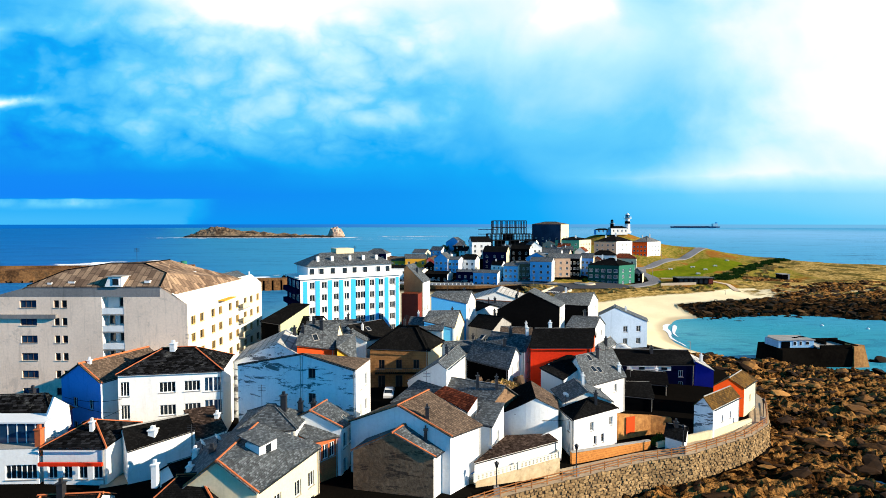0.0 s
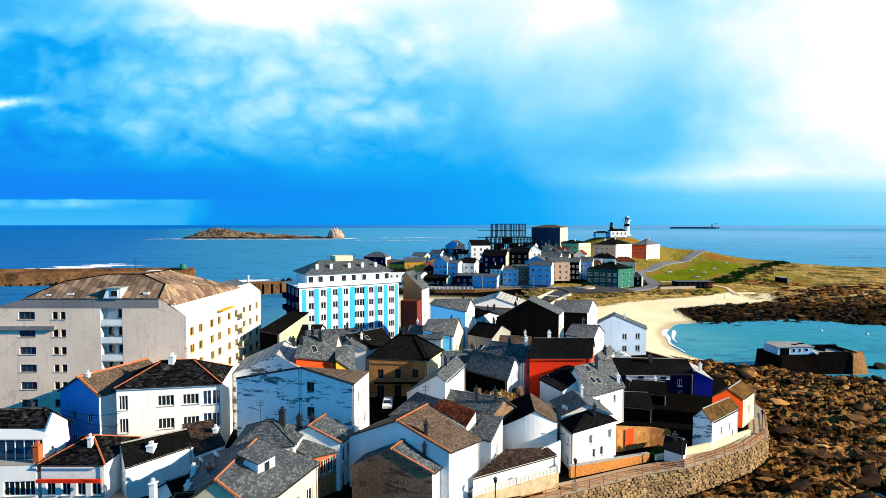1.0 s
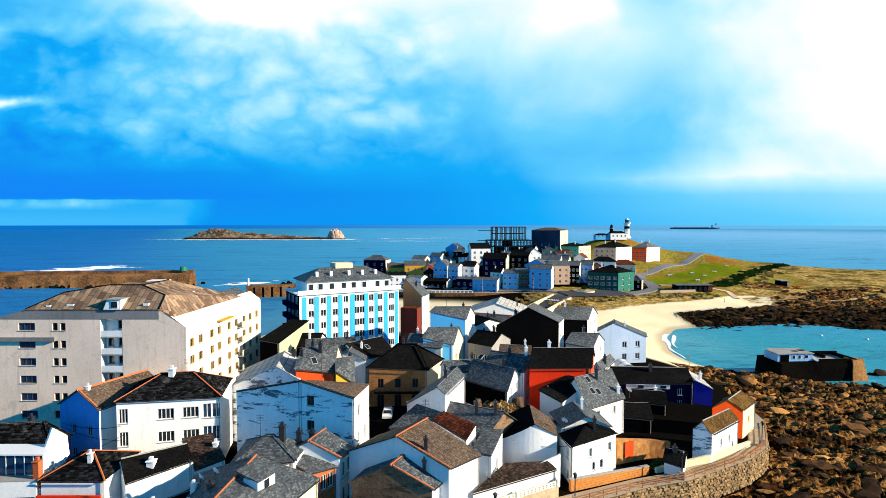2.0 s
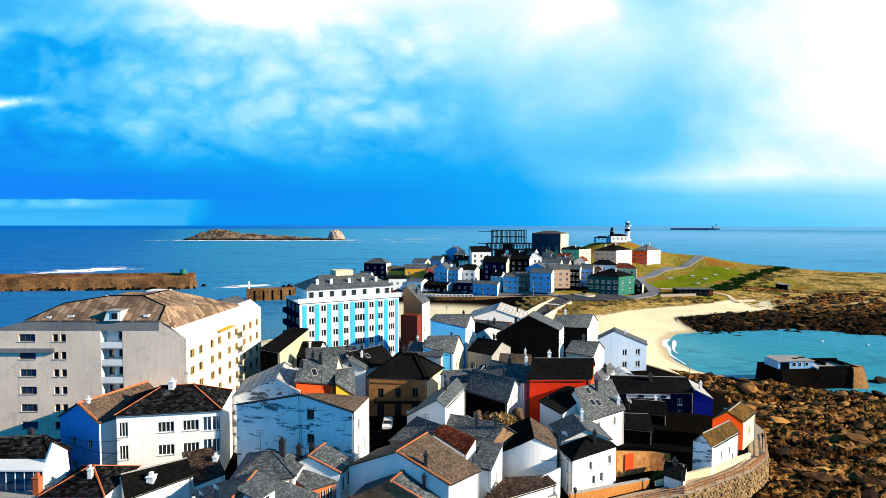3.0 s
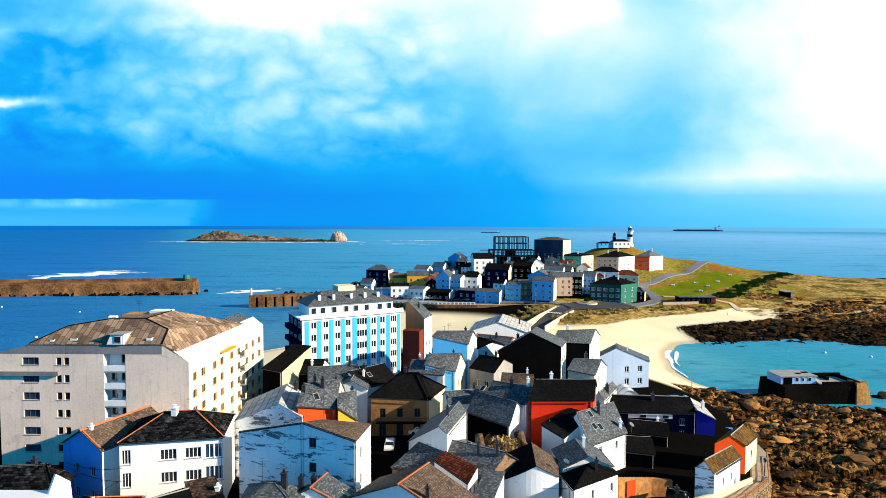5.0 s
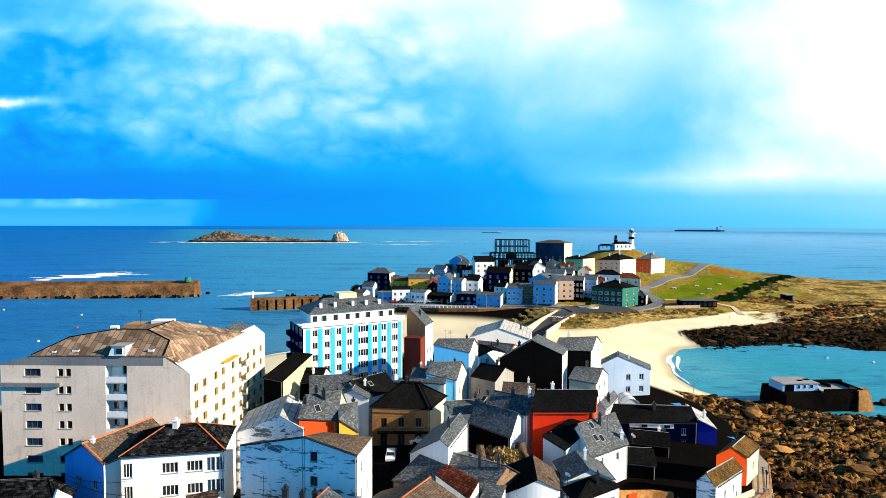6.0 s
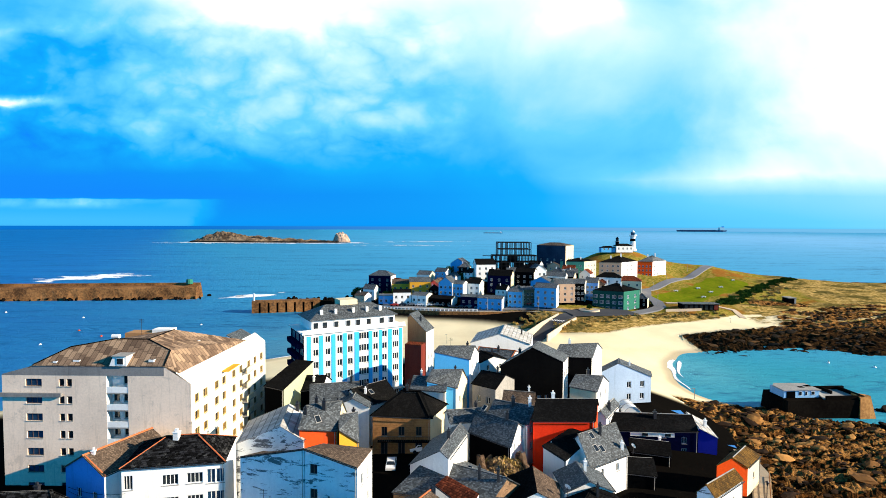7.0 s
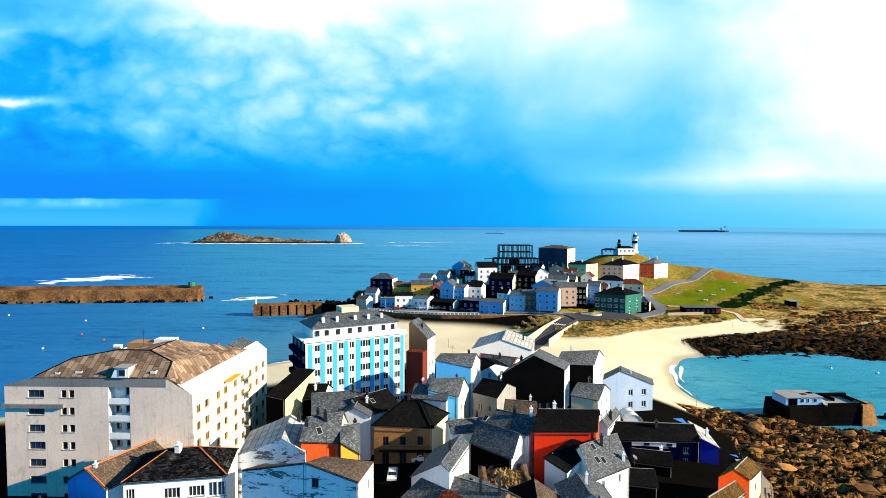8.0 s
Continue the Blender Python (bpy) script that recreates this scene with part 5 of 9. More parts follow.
house("light blue house with slate roof", [(-2.6, 119.6), (5.2, 120.0), (7.6, 126.4), (-0.2, 126.0)], 7.0, (21.2, 19.5, 19.5, 21.2), 21.8, roof='gx', cover='slate', wall='lightblue', walls={"right": "white"}, wins={"right": grid_windows((0.3, 0.72), (9.9, 7.1,), 0.8, 1.3)}, chimneys=[(0.76, 0.64, 1.1, 0.50, "darkmetal")])
house("light blue house with lean slate roof", [(-3.9, 110.4), (2.2, 111.2), (4.6, 117.0), (-1.5, 116.2)], 7.0, (17.4, 15.8, 15.8, 17.4), 18.8, roof='gx', cover='slate', wall='lightblue', walls={"right": "cream"}, wins={"right": grid_windows((0.3, 0.72), (5.3, 2.5,), 0.8, 1.3)}, chimneys=[(0.71, 0.64, 1.2, 0.41, "darkmetal")])
# inn's right wall is cream: golden sunlight on the stone, painted
house("tan stone inn with hipped dark roof", [(-13.4, 98.5), (-2.8, 98.8), (0.1, 105.7), (-10.4, 105.4)], 6.7, (14.5, 14.0, 14.2, 14.7), 17.6, roof='hip', cover='darkroof', wall='inn', walls={"right": "cream"}, over=0.6, wins={"front": grid_windows((0.2, 0.5, 0.8), (0.4,), 1.3, 2.3, 1, "darkframe") + grid_windows((0.2, 0.5, 0.8), (3.9,), 1.1, 1.7, 1, "darkframe")}, chimneys=[(0.43, 0.51, 1.4, 0.45, "darkmetal")])
house("white gabled house with pale cement roof", [(-31.1, 79.6), (-20.5, 77.6), (-22.0, 87.6), (-32.6, 88.8)], 7.0, (16.7, 18.1, 18.1, 16.7), 19.9, roof='gy', apex=0.66, cover='paleroof', wall='peeling', over=0.12, chimneys=[(0.8, 0.9, 1.2, 0.5, "darkmetal")], wins={"right": grid_windows((0.3, 0.72), (7.6, 4.8,), 0.8, 1.3)})
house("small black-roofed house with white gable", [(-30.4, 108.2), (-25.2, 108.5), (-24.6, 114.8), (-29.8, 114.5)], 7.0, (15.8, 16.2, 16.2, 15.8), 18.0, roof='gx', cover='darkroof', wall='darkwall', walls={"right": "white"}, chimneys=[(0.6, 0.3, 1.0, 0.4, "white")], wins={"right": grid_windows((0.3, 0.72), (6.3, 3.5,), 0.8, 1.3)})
house("orange-red house with slate roof", [(-21.2, 78.0), (-16.4, 80.6), (-16.4, 88.6), (-21.2, 86.0)], 8.0, (19.7, 18.5, 18.5, 19.7), 21.6, roof='gx', cover='slate', wall='orange', walls={"right": "cream"}, chimneys=[(0.05, 0.3, 1.5, 0.4, "darkmetal"), (0.25, 0.6, 1.5, 0.4, "darkmetal"), (0.55, 0.35, 1.8, 0.5, "darkmetal"), (0.8, 0.8, 1.4, 0.5, "darkmetal")])
house("small boarded yellow house with slate lean-to roof", [(-15.7, 79.6), (-13.1, 81.2), (-14.6, 88.2), (-17.2, 86.6)], 9.0, (18.9, 16.5, 16.5, 18.9), 19.8, roof='gx', cover='slate', wall='yellow', walls={"right": "white"}, over=0.15, wins={"right": grid_windows((0.3, 0.72), (5.4, 2.6,), 0.8, 1.3)}, chimneys=[(0.80, 0.66, 1.2, 0.45, "darkmetal")])
# green only on the sunward side; the other walls have shade as their colour
house("pale green house with dark lean-to roof", [(-34.3, 101.5), (-30.2, 100.0), (-28.5, 115.0), (-32.6, 116.4)], 7.0, (18.9, 18.6, 19.8, 19.8), 20.0, roof='shed', cover='darkroof', wall='darkwall', walls={"right": "palegreen"}, wins={"right": grid_windows((0.3, 0.72), (8.7, 5.9,), 0.8, 1.3)})
house("white house with black roof below the striped block", [(-25.3, 100.6), (-16.4, 102.9), (-18.4, 110.6), (-27.2, 108.4)], 7.0, (15.5, 15.9, 15.9, 15.5), 18.2, roof='gx', cover='slate', wins={"right": grid_windows((0.3, 0.72), (6.4, 3.6,), 0.8, 1.3)}, chimneys=[(0.85, 0.48, 1.2, 0.39, "darkmetal")])
house("white house with dark roof beside the striped block", [(-15.3, 101.1), (-9.5, 107.3), (-15.3, 112.8), (-21.1, 106.5)], 7.0, (15.2, 15.0, 15.0, 15.2), 17.6, roof='gx', cover='darkroof', wins={"right": grid_windows((0.3, 0.72), (5.9, 3.1,), 0.8, 1.3)}, chimneys=[(0.37, 0.45, 1.0, 0.48, "darkmetal")])
house("tan gabled house with white side behind the striped block", [(-9.9, 137.4), (-5.1, 135.8), (-3.4, 140.8), (-8.2, 142.4)], 6.0, (25.9, 22.5, 22.6, 25.9), 26.6, roof='gy', cover='slate', wall='tanpaint', walls={"right": "white"}, wins={"front": grid_windows((0.5,), (6.0,), 1.4, 1.4), "right": grid_windows((0.3, 0.7), (6.0, 9.0), 1.0, 1.4)}, chimneys=[(0.53, 0.41, 1.0, 0.51, "darkmetal")], apex=0.14)
house("maroon annex beside the striped building", [(-10.2, 132.2), (-6.1, 131.0), (-5.2, 134.0), (-9.3, 135.2)], 6.0, 20.1, 20.15, roof='flat', cover='redroof', wall='maroon')
house("large pale warehouse with grey roof", [(7.2, 162.2), (25.4, 163.5), (28.4, 178.5), (10.2, 177.2)], 4.0, (14.0, 13.4, 13.4, 14.0), 16.6, roof='gy', cover='paleroof', wall='white', walls={"right": "white"}, wins={"right": grid_windows((0.3, 0.72), (7.1, 4.3,), 0.8, 1.3)}, chimneys=[(0.82, 0.57, 1.5, 0.43, "darkmetal")])
# village houses: right walls coloured paler to stand for their sunlit side
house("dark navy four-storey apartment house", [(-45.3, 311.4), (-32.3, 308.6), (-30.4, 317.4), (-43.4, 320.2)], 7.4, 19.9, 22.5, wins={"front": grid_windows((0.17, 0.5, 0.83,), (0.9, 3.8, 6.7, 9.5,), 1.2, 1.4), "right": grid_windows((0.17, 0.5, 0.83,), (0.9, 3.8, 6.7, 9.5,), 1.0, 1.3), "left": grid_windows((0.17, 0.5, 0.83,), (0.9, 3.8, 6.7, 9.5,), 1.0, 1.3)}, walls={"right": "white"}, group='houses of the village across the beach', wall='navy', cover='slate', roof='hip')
house("white low house with pale blue trim", [(-36.2, 284.6), (-28.2, 285.4), (-29.1, 294.4), (-37.2, 293.5)], 7.5, 11.6, 13.1, wins={"front": grid_windows((0.17, 0.5, 0.83,), (0.9,), 1.2, 1.4), "right": grid_windows((0.17, 0.5, 0.83,), (0.9,), 1.0, 1.3), "left": grid_windows((0.17, 0.5, 0.83,), (0.9,), 1.0, 1.3)}, walls={"right": "sunny"}, group='houses of the village across the beach', wall='lightblue', roof='flat', cover='concrete')
house("white house with dark flat roof", [(-28.1, 280.5), (-18.9, 281.5), (-19.9, 290.4), (-29.0, 289.5)], 7.1, 14.0, 15.2, wins={"front": grid_windows((0.17, 0.50, 0.83,), (0.9, 3.9,), 1.2, 1.4), "right": grid_windows((0.17, 0.5, 0.83,), (0.9, 3.9,), 1.0, 1.3), "left": grid_windows((0.17, 0.5, 0.83,), (0.9, 3.9,), 1.0, 1.3)}, walls={"right": "cream"}, group='houses of the village across the beach', wall='white', cover='darkroof')
house("tan house with brown roof", [(-30.6, 299.5), (-20.9, 300.5), (-21.8, 309.5), (-31.5, 308.4)], 12.4, 16.5, 18.5, wins={"front": grid_windows((0.17, 0.5, 0.83,), (0.9,), 1.2, 1.4), "right": grid_windows((0.17, 0.5, 0.83,), (0.9,), 1.0, 1.3), "left": grid_windows((0.17, 0.5, 0.83,), (0.9,), 1.0, 1.3)}, walls={"right": "white"}, group='houses of the village across the beach', wall='yellow', cover='brownroof')
house("white house with bright blue band", [(-18.6, 281.4), (-11.0, 278.6), (-7.9, 287.1), (-15.5, 289.8)], 5.8, 12.7, 13.9, wins={"front": grid_windows((0.17, 0.5, 0.83,), (0.9, 3.8,), 1.2, 1.4), "right": grid_windows((0.17, 0.5, 0.83,), (0.9, 3.8,), 1.0, 1.3), "left": grid_windows((0.17, 0.5, 0.83,), (0.9, 3.8,), 1.0, 1.3)}, walls={"right": "sunny"}, group='houses of the village across the beach', wall='white', cover='slate')
house("yellow house with brown roof", [(-20.6, 295.4), (-9.1, 296.6), (-10.1, 305.6), (-21.5, 304.3)], 11.1, 18.0, 20.2, wins={"front": grid_windows((0.17, 0.50, 0.83,), (0.9, 3.9,), 1.2, 1.4), "right": grid_windows((0.17, 0.5, 0.83,), (0.9, 3.9,), 1.0, 1.3), "left": grid_windows((0.17, 0.5, 0.83,), (0.9, 3.9,), 1.0, 1.3)}, group='houses of the village across the beach', wall='yellow', cover='slate', walls={"right": "orange"})
house("white house with slate roof on the slope", [(-18.2, 319.4), (-10.5, 316.6), (-7.4, 325.1), (-15.1, 327.8)], 13.0, 19.9, 21.9, wins={"front": grid_windows((0.17, 0.5, 0.83,), (0.9, 3.9,), 1.2, 1.4), "right": grid_windows((0.17, 0.5, 0.83,), (0.9, 3.9,), 1.0, 1.3), "left": grid_windows((0.17, 0.5, 0.83,), (0.9, 3.9,), 1.0, 1.3)}, walls={"right": "cream"}, group='houses of the village across the beach')
house("row of dark stone sheds", [(-9.5, 281.1), (2.2, 276.9), (5.3, 285.3), (-6.4, 289.6)], 7.0, 11.1, 12.3, wins={"front": grid_windows((0.12, 0.38, 0.62, 0.88,), (0.9,), 1.2, 1.4), "right": grid_windows((0.17, 0.5, 0.83,), (0.9,), 1.0, 1.3), "left": grid_windows((0.17, 0.5, 0.83,), (0.9,), 1.0, 1.3)}, walls={"right": "white"}, group='houses of the village across the beach', wall='darkwall', cover='darkroof')
house("dark blue tall gabled house", [(-4.7, 288.3), (2.5, 285.7), (5.6, 294.1), (-1.6, 296.8)], 8.8, 18.5, 21.5, wins={"front": grid_windows((0.17, 0.5, 0.83,), (0.9, 3.8, 6.7,), 1.2, 1.4), "right": grid_windows((0.17, 0.5, 0.83,), (0.9, 3.8, 6.7,), 1.0, 1.3), "left": grid_windows((0.17, 0.5, 0.83,), (0.9, 3.8, 6.7,), 1.0, 1.3)}, walls={"right": "sunny"}, group='houses of the village across the beach', wall='lightblue', cover='slate', roof='gy')
house("light blue gabled house on the ridge", [(1.8, 333.6), (10.8, 330.4), (13.9, 338.8), (4.9, 342.1)], 18.7, 25.6, 28.6, wins={"front": grid_windows((0.17, 0.5, 0.83,), (0.9, 3.8,), 1.2, 1.4), "right": grid_windows((0.17, 0.5, 0.83,), (0.9, 3.8,), 1.0, 1.3), "left": grid_windows((0.17, 0.5, 0.83,), (0.9, 3.8,), 1.0, 1.3)}, walls={"right": "cream"}, group='houses of the village across the beach', wall='lightblue', cover='slate', roof='gy')
house("light blue narrow village house", [(2.8, 287.0), (8.2, 285.0), (11.3, 293.5), (5.9, 295.4)], 11.1, 18.0, 19.4, wins={"front": grid_windows((0.17, 0.5, 0.83,), (0.9, 3.9,), 1.2, 1.4), "right": grid_windows((0.17, 0.5, 0.83,), (0.9, 3.9,), 1.0, 1.3), "left": grid_windows((0.17, 0.5, 0.83,), (0.9, 3.9,), 1.0, 1.3)}, walls={"right": "white"}, group='houses of the village across the beach', wall='lightblue', cover='slate')
house("white house with dark roof", [(8.6, 292.5), (17.1, 289.5), (20.2, 297.9), (11.7, 301.0)], 10.9, 17.8, 19.8, wins={"front": grid_windows((0.17, 0.5, 0.83,), (0.9, 3.9,), 1.2, 1.4), "right": grid_windows((0.17, 0.5, 0.83,), (0.9, 3.9,), 1.0, 1.3), "left": grid_windows((0.17, 0.5, 0.83,), (0.9, 3.9,), 1.0, 1.3)}, walls={"right": "sunny"}, group='houses of the village across the beach', wall='white', cover='darkroof')
house("deep blue shop front house", [(6.8, 277.7), (16.0, 274.3), (19.1, 282.8), (9.9, 286.1)], 5.6, 12.5, 13.3, wins={"front": grid_windows((0.17, 0.50, 0.83,), (0.9, 3.8,), 1.2, 1.4), "right": grid_windows((0.17, 0.5, 0.83,), (0.9, 3.8,), 1.0, 1.3), "left": grid_windows((0.17, 0.5, 0.83,), (0.9, 3.8,), 1.0, 1.3)}, walls={"right": "cream"}, group='houses of the village across the beach', wall='navy', cover='slate')
house("white house with dark gabled roof", [(16.6, 311.0), (27.7, 313.0), (26.1, 321.8), (15.1, 319.9)], 16.8, 26.5, 29.5, wins={"front": grid_windows((0.17, 0.5, 0.83,), (0.9, 3.8, 6.7,), 1.2, 1.4), "right": grid_windows((0.17, 0.5, 0.83,), (0.9, 3.8, 6.7,), 1.0, 1.3), "left": grid_windows((0.17, 0.5, 0.83,), (0.9, 3.8, 6.7,), 1.0, 1.3)}, group='houses of the village across the beach', wall='white', cover='darkroof', walls={"right": "white"})
house("dark navy four-storey house", [(22.1, 299.3), (34.5, 294.7), (37.5, 303.2), (25.2, 307.7)], 9.0, 21.5, 24.5, wins={"front": grid_windows((0.17, 0.50, 0.83,), (0.9, 3.8, 6.7, 9.5,), 1.2, 1.4), "right": grid_windows((0.17, 0.5, 0.83,), (0.9, 3.8, 6.7, 9.5,), 1.0, 1.3), "left": grid_windows((0.17, 0.5, 0.83,), (0.9, 3.8, 6.7, 9.5,), 1.0, 1.3)}, group='houses of the village across the beach', wall='navy', cover='darkroof', walls={"right": "cream"})
house("light blue shop with slate roof", [(15.2, 273.2), (27.1, 268.8), (30.1, 277.3), (18.3, 281.6)], 5.5, 12.4, 13.6, wins={"front": grid_windows((0.12, 0.38, 0.62, 0.88,), (0.9, 3.8,), 1.2, 1.4), "right": grid_windows((0.17, 0.5, 0.83,), (0.9, 3.8,), 1.0, 1.3), "left": grid_windows((0.17, 0.5, 0.83,), (0.9, 3.8,), 1.0, 1.3)}, walls={"right": "white"}, group='houses of the village across the beach', wall='lightblue', cover='slate')
house("light blue three-storey village house", [(30.6, 274.2), (37.5, 271.8), (40.5, 280.2), (33.7, 282.7)], 6.0, 15.7, 16.9, wins={"front": grid_windows((0.17, 0.5, 0.83,), (0.9, 3.8, 6.7,), 1.2, 1.4), "right": grid_windows((0.17, 0.5, 0.83,), (0.9, 3.8, 6.7,), 1.0, 1.3), "left": grid_windows((0.17, 0.5, 0.83,), (0.9, 3.8, 6.7,), 1.0, 1.3)}, walls={"right": "sunny"}, group='houses of the village across the beach', wall='lightblue', cover='slate')
house("olive rendered three-storey house", [(38.1, 275.7), (44.2, 276.3), (43.2, 285.3), (37.2, 284.6)], 6.8, 16.5, 17.7, wins={"front": grid_windows((0.17, 0.5, 0.83,), (0.9, 3.8, 6.7,), 1.2, 1.4), "right": grid_windows((0.17, 0.5, 0.83,), (0.9, 3.8, 6.7,), 1.0, 1.3), "left": grid_windows((0.17, 0.5, 0.83,), (0.9, 3.8, 6.7,), 1.0, 1.3)}, walls={"right": "cream"}, group='houses of the village across the beach', wall='olive', cover='slate')
house("light blue three-storey corner house", [(43.6, 270.8), (53.7, 267.2), (56.8, 275.6), (46.7, 279.3)], 8.5, 18.2, 20.2, wins={"front": grid_windows((0.17, 0.50, 0.83,), (0.9, 3.8, 6.7,), 1.2, 1.4), "right": grid_windows((0.17, 0.5, 0.83,), (0.9, 3.8, 6.7,), 1.0, 1.3), "left": grid_windows((0.17, 0.5, 0.83,), (0.9, 3.8, 6.7,), 1.0, 1.3)}, walls={"right": "white"}, group='houses of the village across the beach', wall='lightblue', cover='slate')
house("dark house with grey roof", [(37.7, 302.8), (47.7, 299.2), (50.8, 307.6), (40.8, 311.3)], 13.4, 23.1, 25.1, wins={"front": grid_windows((0.17, 0.5, 0.83,), (0.9, 3.8, 6.7,), 1.2, 1.4), "right": grid_windows((0.17, 0.5, 0.83,), (0.9, 3.8, 6.7,), 1.0, 1.3), "left": grid_windows((0.17, 0.5, 0.83,), (0.9, 3.8, 6.7,), 1.0, 1.3)}, walls={"right": "sunny"}, group='houses of the village across the beach', wall='darkwall', cover='darkroof')
house("white gabled house on the slope", [(48.5, 307.5), (56.2, 308.5), (54.9, 317.5), (47.2, 316.4)], 16.9, 23.8, 26.8, wins={"front": grid_windows((0.17, 0.5, 0.83,), (0.9, 3.8,), 1.2, 1.4), "right": grid_windows((0.17, 0.5, 0.83,), (0.9, 3.8,), 1.0, 1.3), "left": grid_windows((0.17, 0.5, 0.83,), (0.9, 3.8,), 1.0, 1.3)}, walls={"right": "cream"}, group='houses of the village across the beach', roof='gy')
house("light blue gabled house on the slope", [(45.0, 292.8), (55.0, 289.2), (58.1, 297.6), (48.1, 301.3)], 12.0, 18.9, 21.5, wins={"front": grid_windows((0.17, 0.5, 0.83,), (0.9, 3.9,), 1.2, 1.4), "right": grid_windows((0.17, 0.5, 0.83,), (0.9, 3.9,), 1.0, 1.3), "left": grid_windows((0.17, 0.5, 0.83,), (0.9, 3.9,), 1.0, 1.3)}, group='houses of the village across the beach', wall='lightblue', roof='gy', walls={"right": "white"})
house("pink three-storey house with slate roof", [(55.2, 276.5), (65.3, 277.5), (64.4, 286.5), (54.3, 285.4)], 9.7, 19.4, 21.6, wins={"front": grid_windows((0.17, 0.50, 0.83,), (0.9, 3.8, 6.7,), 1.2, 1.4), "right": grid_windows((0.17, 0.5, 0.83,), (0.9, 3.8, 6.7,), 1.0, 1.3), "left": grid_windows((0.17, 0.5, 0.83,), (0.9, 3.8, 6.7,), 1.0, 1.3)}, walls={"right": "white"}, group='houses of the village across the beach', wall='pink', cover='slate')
house("dark narrow slate-roofed house", [(66.3, 286.0), (71.9, 284.0), (75.0, 292.4), (69.4, 294.5)], 9.1, 18.8, 20.8, wins={"front": grid_windows((0.17, 0.5, 0.83,), (0.9, 3.8, 6.7,), 1.2, 1.4), "right": grid_windows((0.17, 0.5, 0.83,), (0.9, 3.8, 6.7,), 1.0, 1.3), "left": grid_windows((0.17, 0.5, 0.83,), (0.9, 3.8, 6.7,), 1.0, 1.3)}, walls={"right": "sunny"}, group='houses of the village across the beach', wall='darkwall', cover='slate')
house("blue four-storey village house", [(74.1, 291.1), (80.1, 288.9), (83.2, 297.4), (77.1, 299.6)], 6.1, 18.6, 21.0, wins={"front": grid_windows((0.17, 0.5, 0.83,), (0.9, 3.8, 6.7, 9.5,), 1.2, 1.4), "right": grid_windows((0.17, 0.5, 0.83,), (0.9, 3.8, 6.7, 9.5,), 1.0, 1.3), "left": grid_windows((0.17, 0.5, 0.83,), (0.9, 3.8, 6.7, 9.5,), 1.0, 1.3)}, walls={"right": "cream"}, group='houses of the village across the beach', wall='shadeblue', cover='slate')
# front a darker green than the sunward side: shade put into the paint
house("dark green corner house with glazed galleries and black hipped roof", [(75.3, 281.0), (89.4, 275.0), (100.6, 284.0), (86.5, 290.0)], 5.0, (15.8, 15.8, 15.8, 15.8), 19.2, roof='hip', cover='darkroof', wall='deepgreen', walls={"right": "green"}, group='houses of the village across the beach', chimneys=[(0.2, 0.5, 1.2, 0.6, "white"), (0.7, 0.4, 1.2, 0.6, "white")], wins={"front": grid_windows((0.1, 0.3, 0.5, 0.7, 0.9), (1.2, 4.2, 7.2, 9.9), 1.9, 1.6, 2, "frame", "bluepane"), "right": grid_windows((0.28, 0.72), (1.2, 4.2, 7.2, 9.9), 1.8, 1.6, 2, "frame", "bluepane")})
house("white house with slate roof in the lane", [(54.6, 308.1), (66.0, 303.9), (69.1, 312.4), (57.7, 316.5)], 10.8, 20.5, 22.9, wins={"front": grid_windows((0.17, 0.5, 0.83,), (0.9, 3.8, 6.7,), 1.2, 1.4), "right": grid_windows((0.17, 0.5, 0.83,), (0.9, 3.8, 6.7,), 1.0, 1.3), "left": grid_windows((0.17, 0.5, 0.83,), (0.9, 3.8, 6.7,), 1.0, 1.3)}, walls={"right": "white"}, group='houses of the village across the beach')
house("cream house with red tiled roof", [(100.9, 324.4), (114.2, 319.6), (117.3, 328.0), (104.0, 332.9)], 9.5, 16.4, 19.0, wins={"front": grid_windows((0.17, 0.5, 0.83,), (0.9, 3.9,), 1.2, 1.4), "right": grid_windows((0.17, 0.5, 0.83,), (0.9, 3.9,), 1.0, 1.3), "left": grid_windows((0.17, 0.5, 0.83,), (0.9, 3.9,), 1.0, 1.3)}, walls={"right": "sunny"}, group='houses of the village across the beach', wall='cream', cover='redroof', roof='hip')
house("white house at the foot of the blocks", [(89.7, 327.5), (103.1, 322.5), (106.2, 331.0), (92.7, 335.9)], 8.4, 18.1, 20.7, wins={"front": grid_windows((0.17, 0.5, 0.83,), (0.9, 3.8, 6.7,), 1.2, 1.4), "right": grid_windows((0.17, 0.5, 0.83,), (0.9, 3.8, 6.7,), 1.0, 1.3), "left": grid_windows((0.17, 0.5, 0.83,), (0.9, 3.8, 6.7,), 1.0, 1.3)}, walls={"right": "cream"}, group='houses of the village across the beach', wall='white', cover='darkroof', roof='hip')
house("peeling white house with stained blind wall", [(-26.9, 70.3), (-18.0, 68.5), (-16.9, 74.5), (-25.9, 76.3)], 7.0, (18.8, 20.7, 17.4, 17.0), 17.0, roof='shed', cover='brownroof', wall='peeling', over=0.0)
house("peeling white house with brown roof and stained front", [(-17.9, 68.5), (-10.9, 66.9), (-9.9, 72.9), (-16.9, 74.5)], 7.0, (20.7, 19.0, 19.0, 19.0), 18.9, roof='shed', cover='brownroof', wall='peeling', walls={"right": "white"}, over=0.08, wins={"front": grid_windows((0.17,), (7.4, 10.6), 1.0, 1.3, 1, "darkframe"), "right": grid_windows((0.3, 0.68), (2.6, 5.6, 9.0), 0.9, 1.6)})
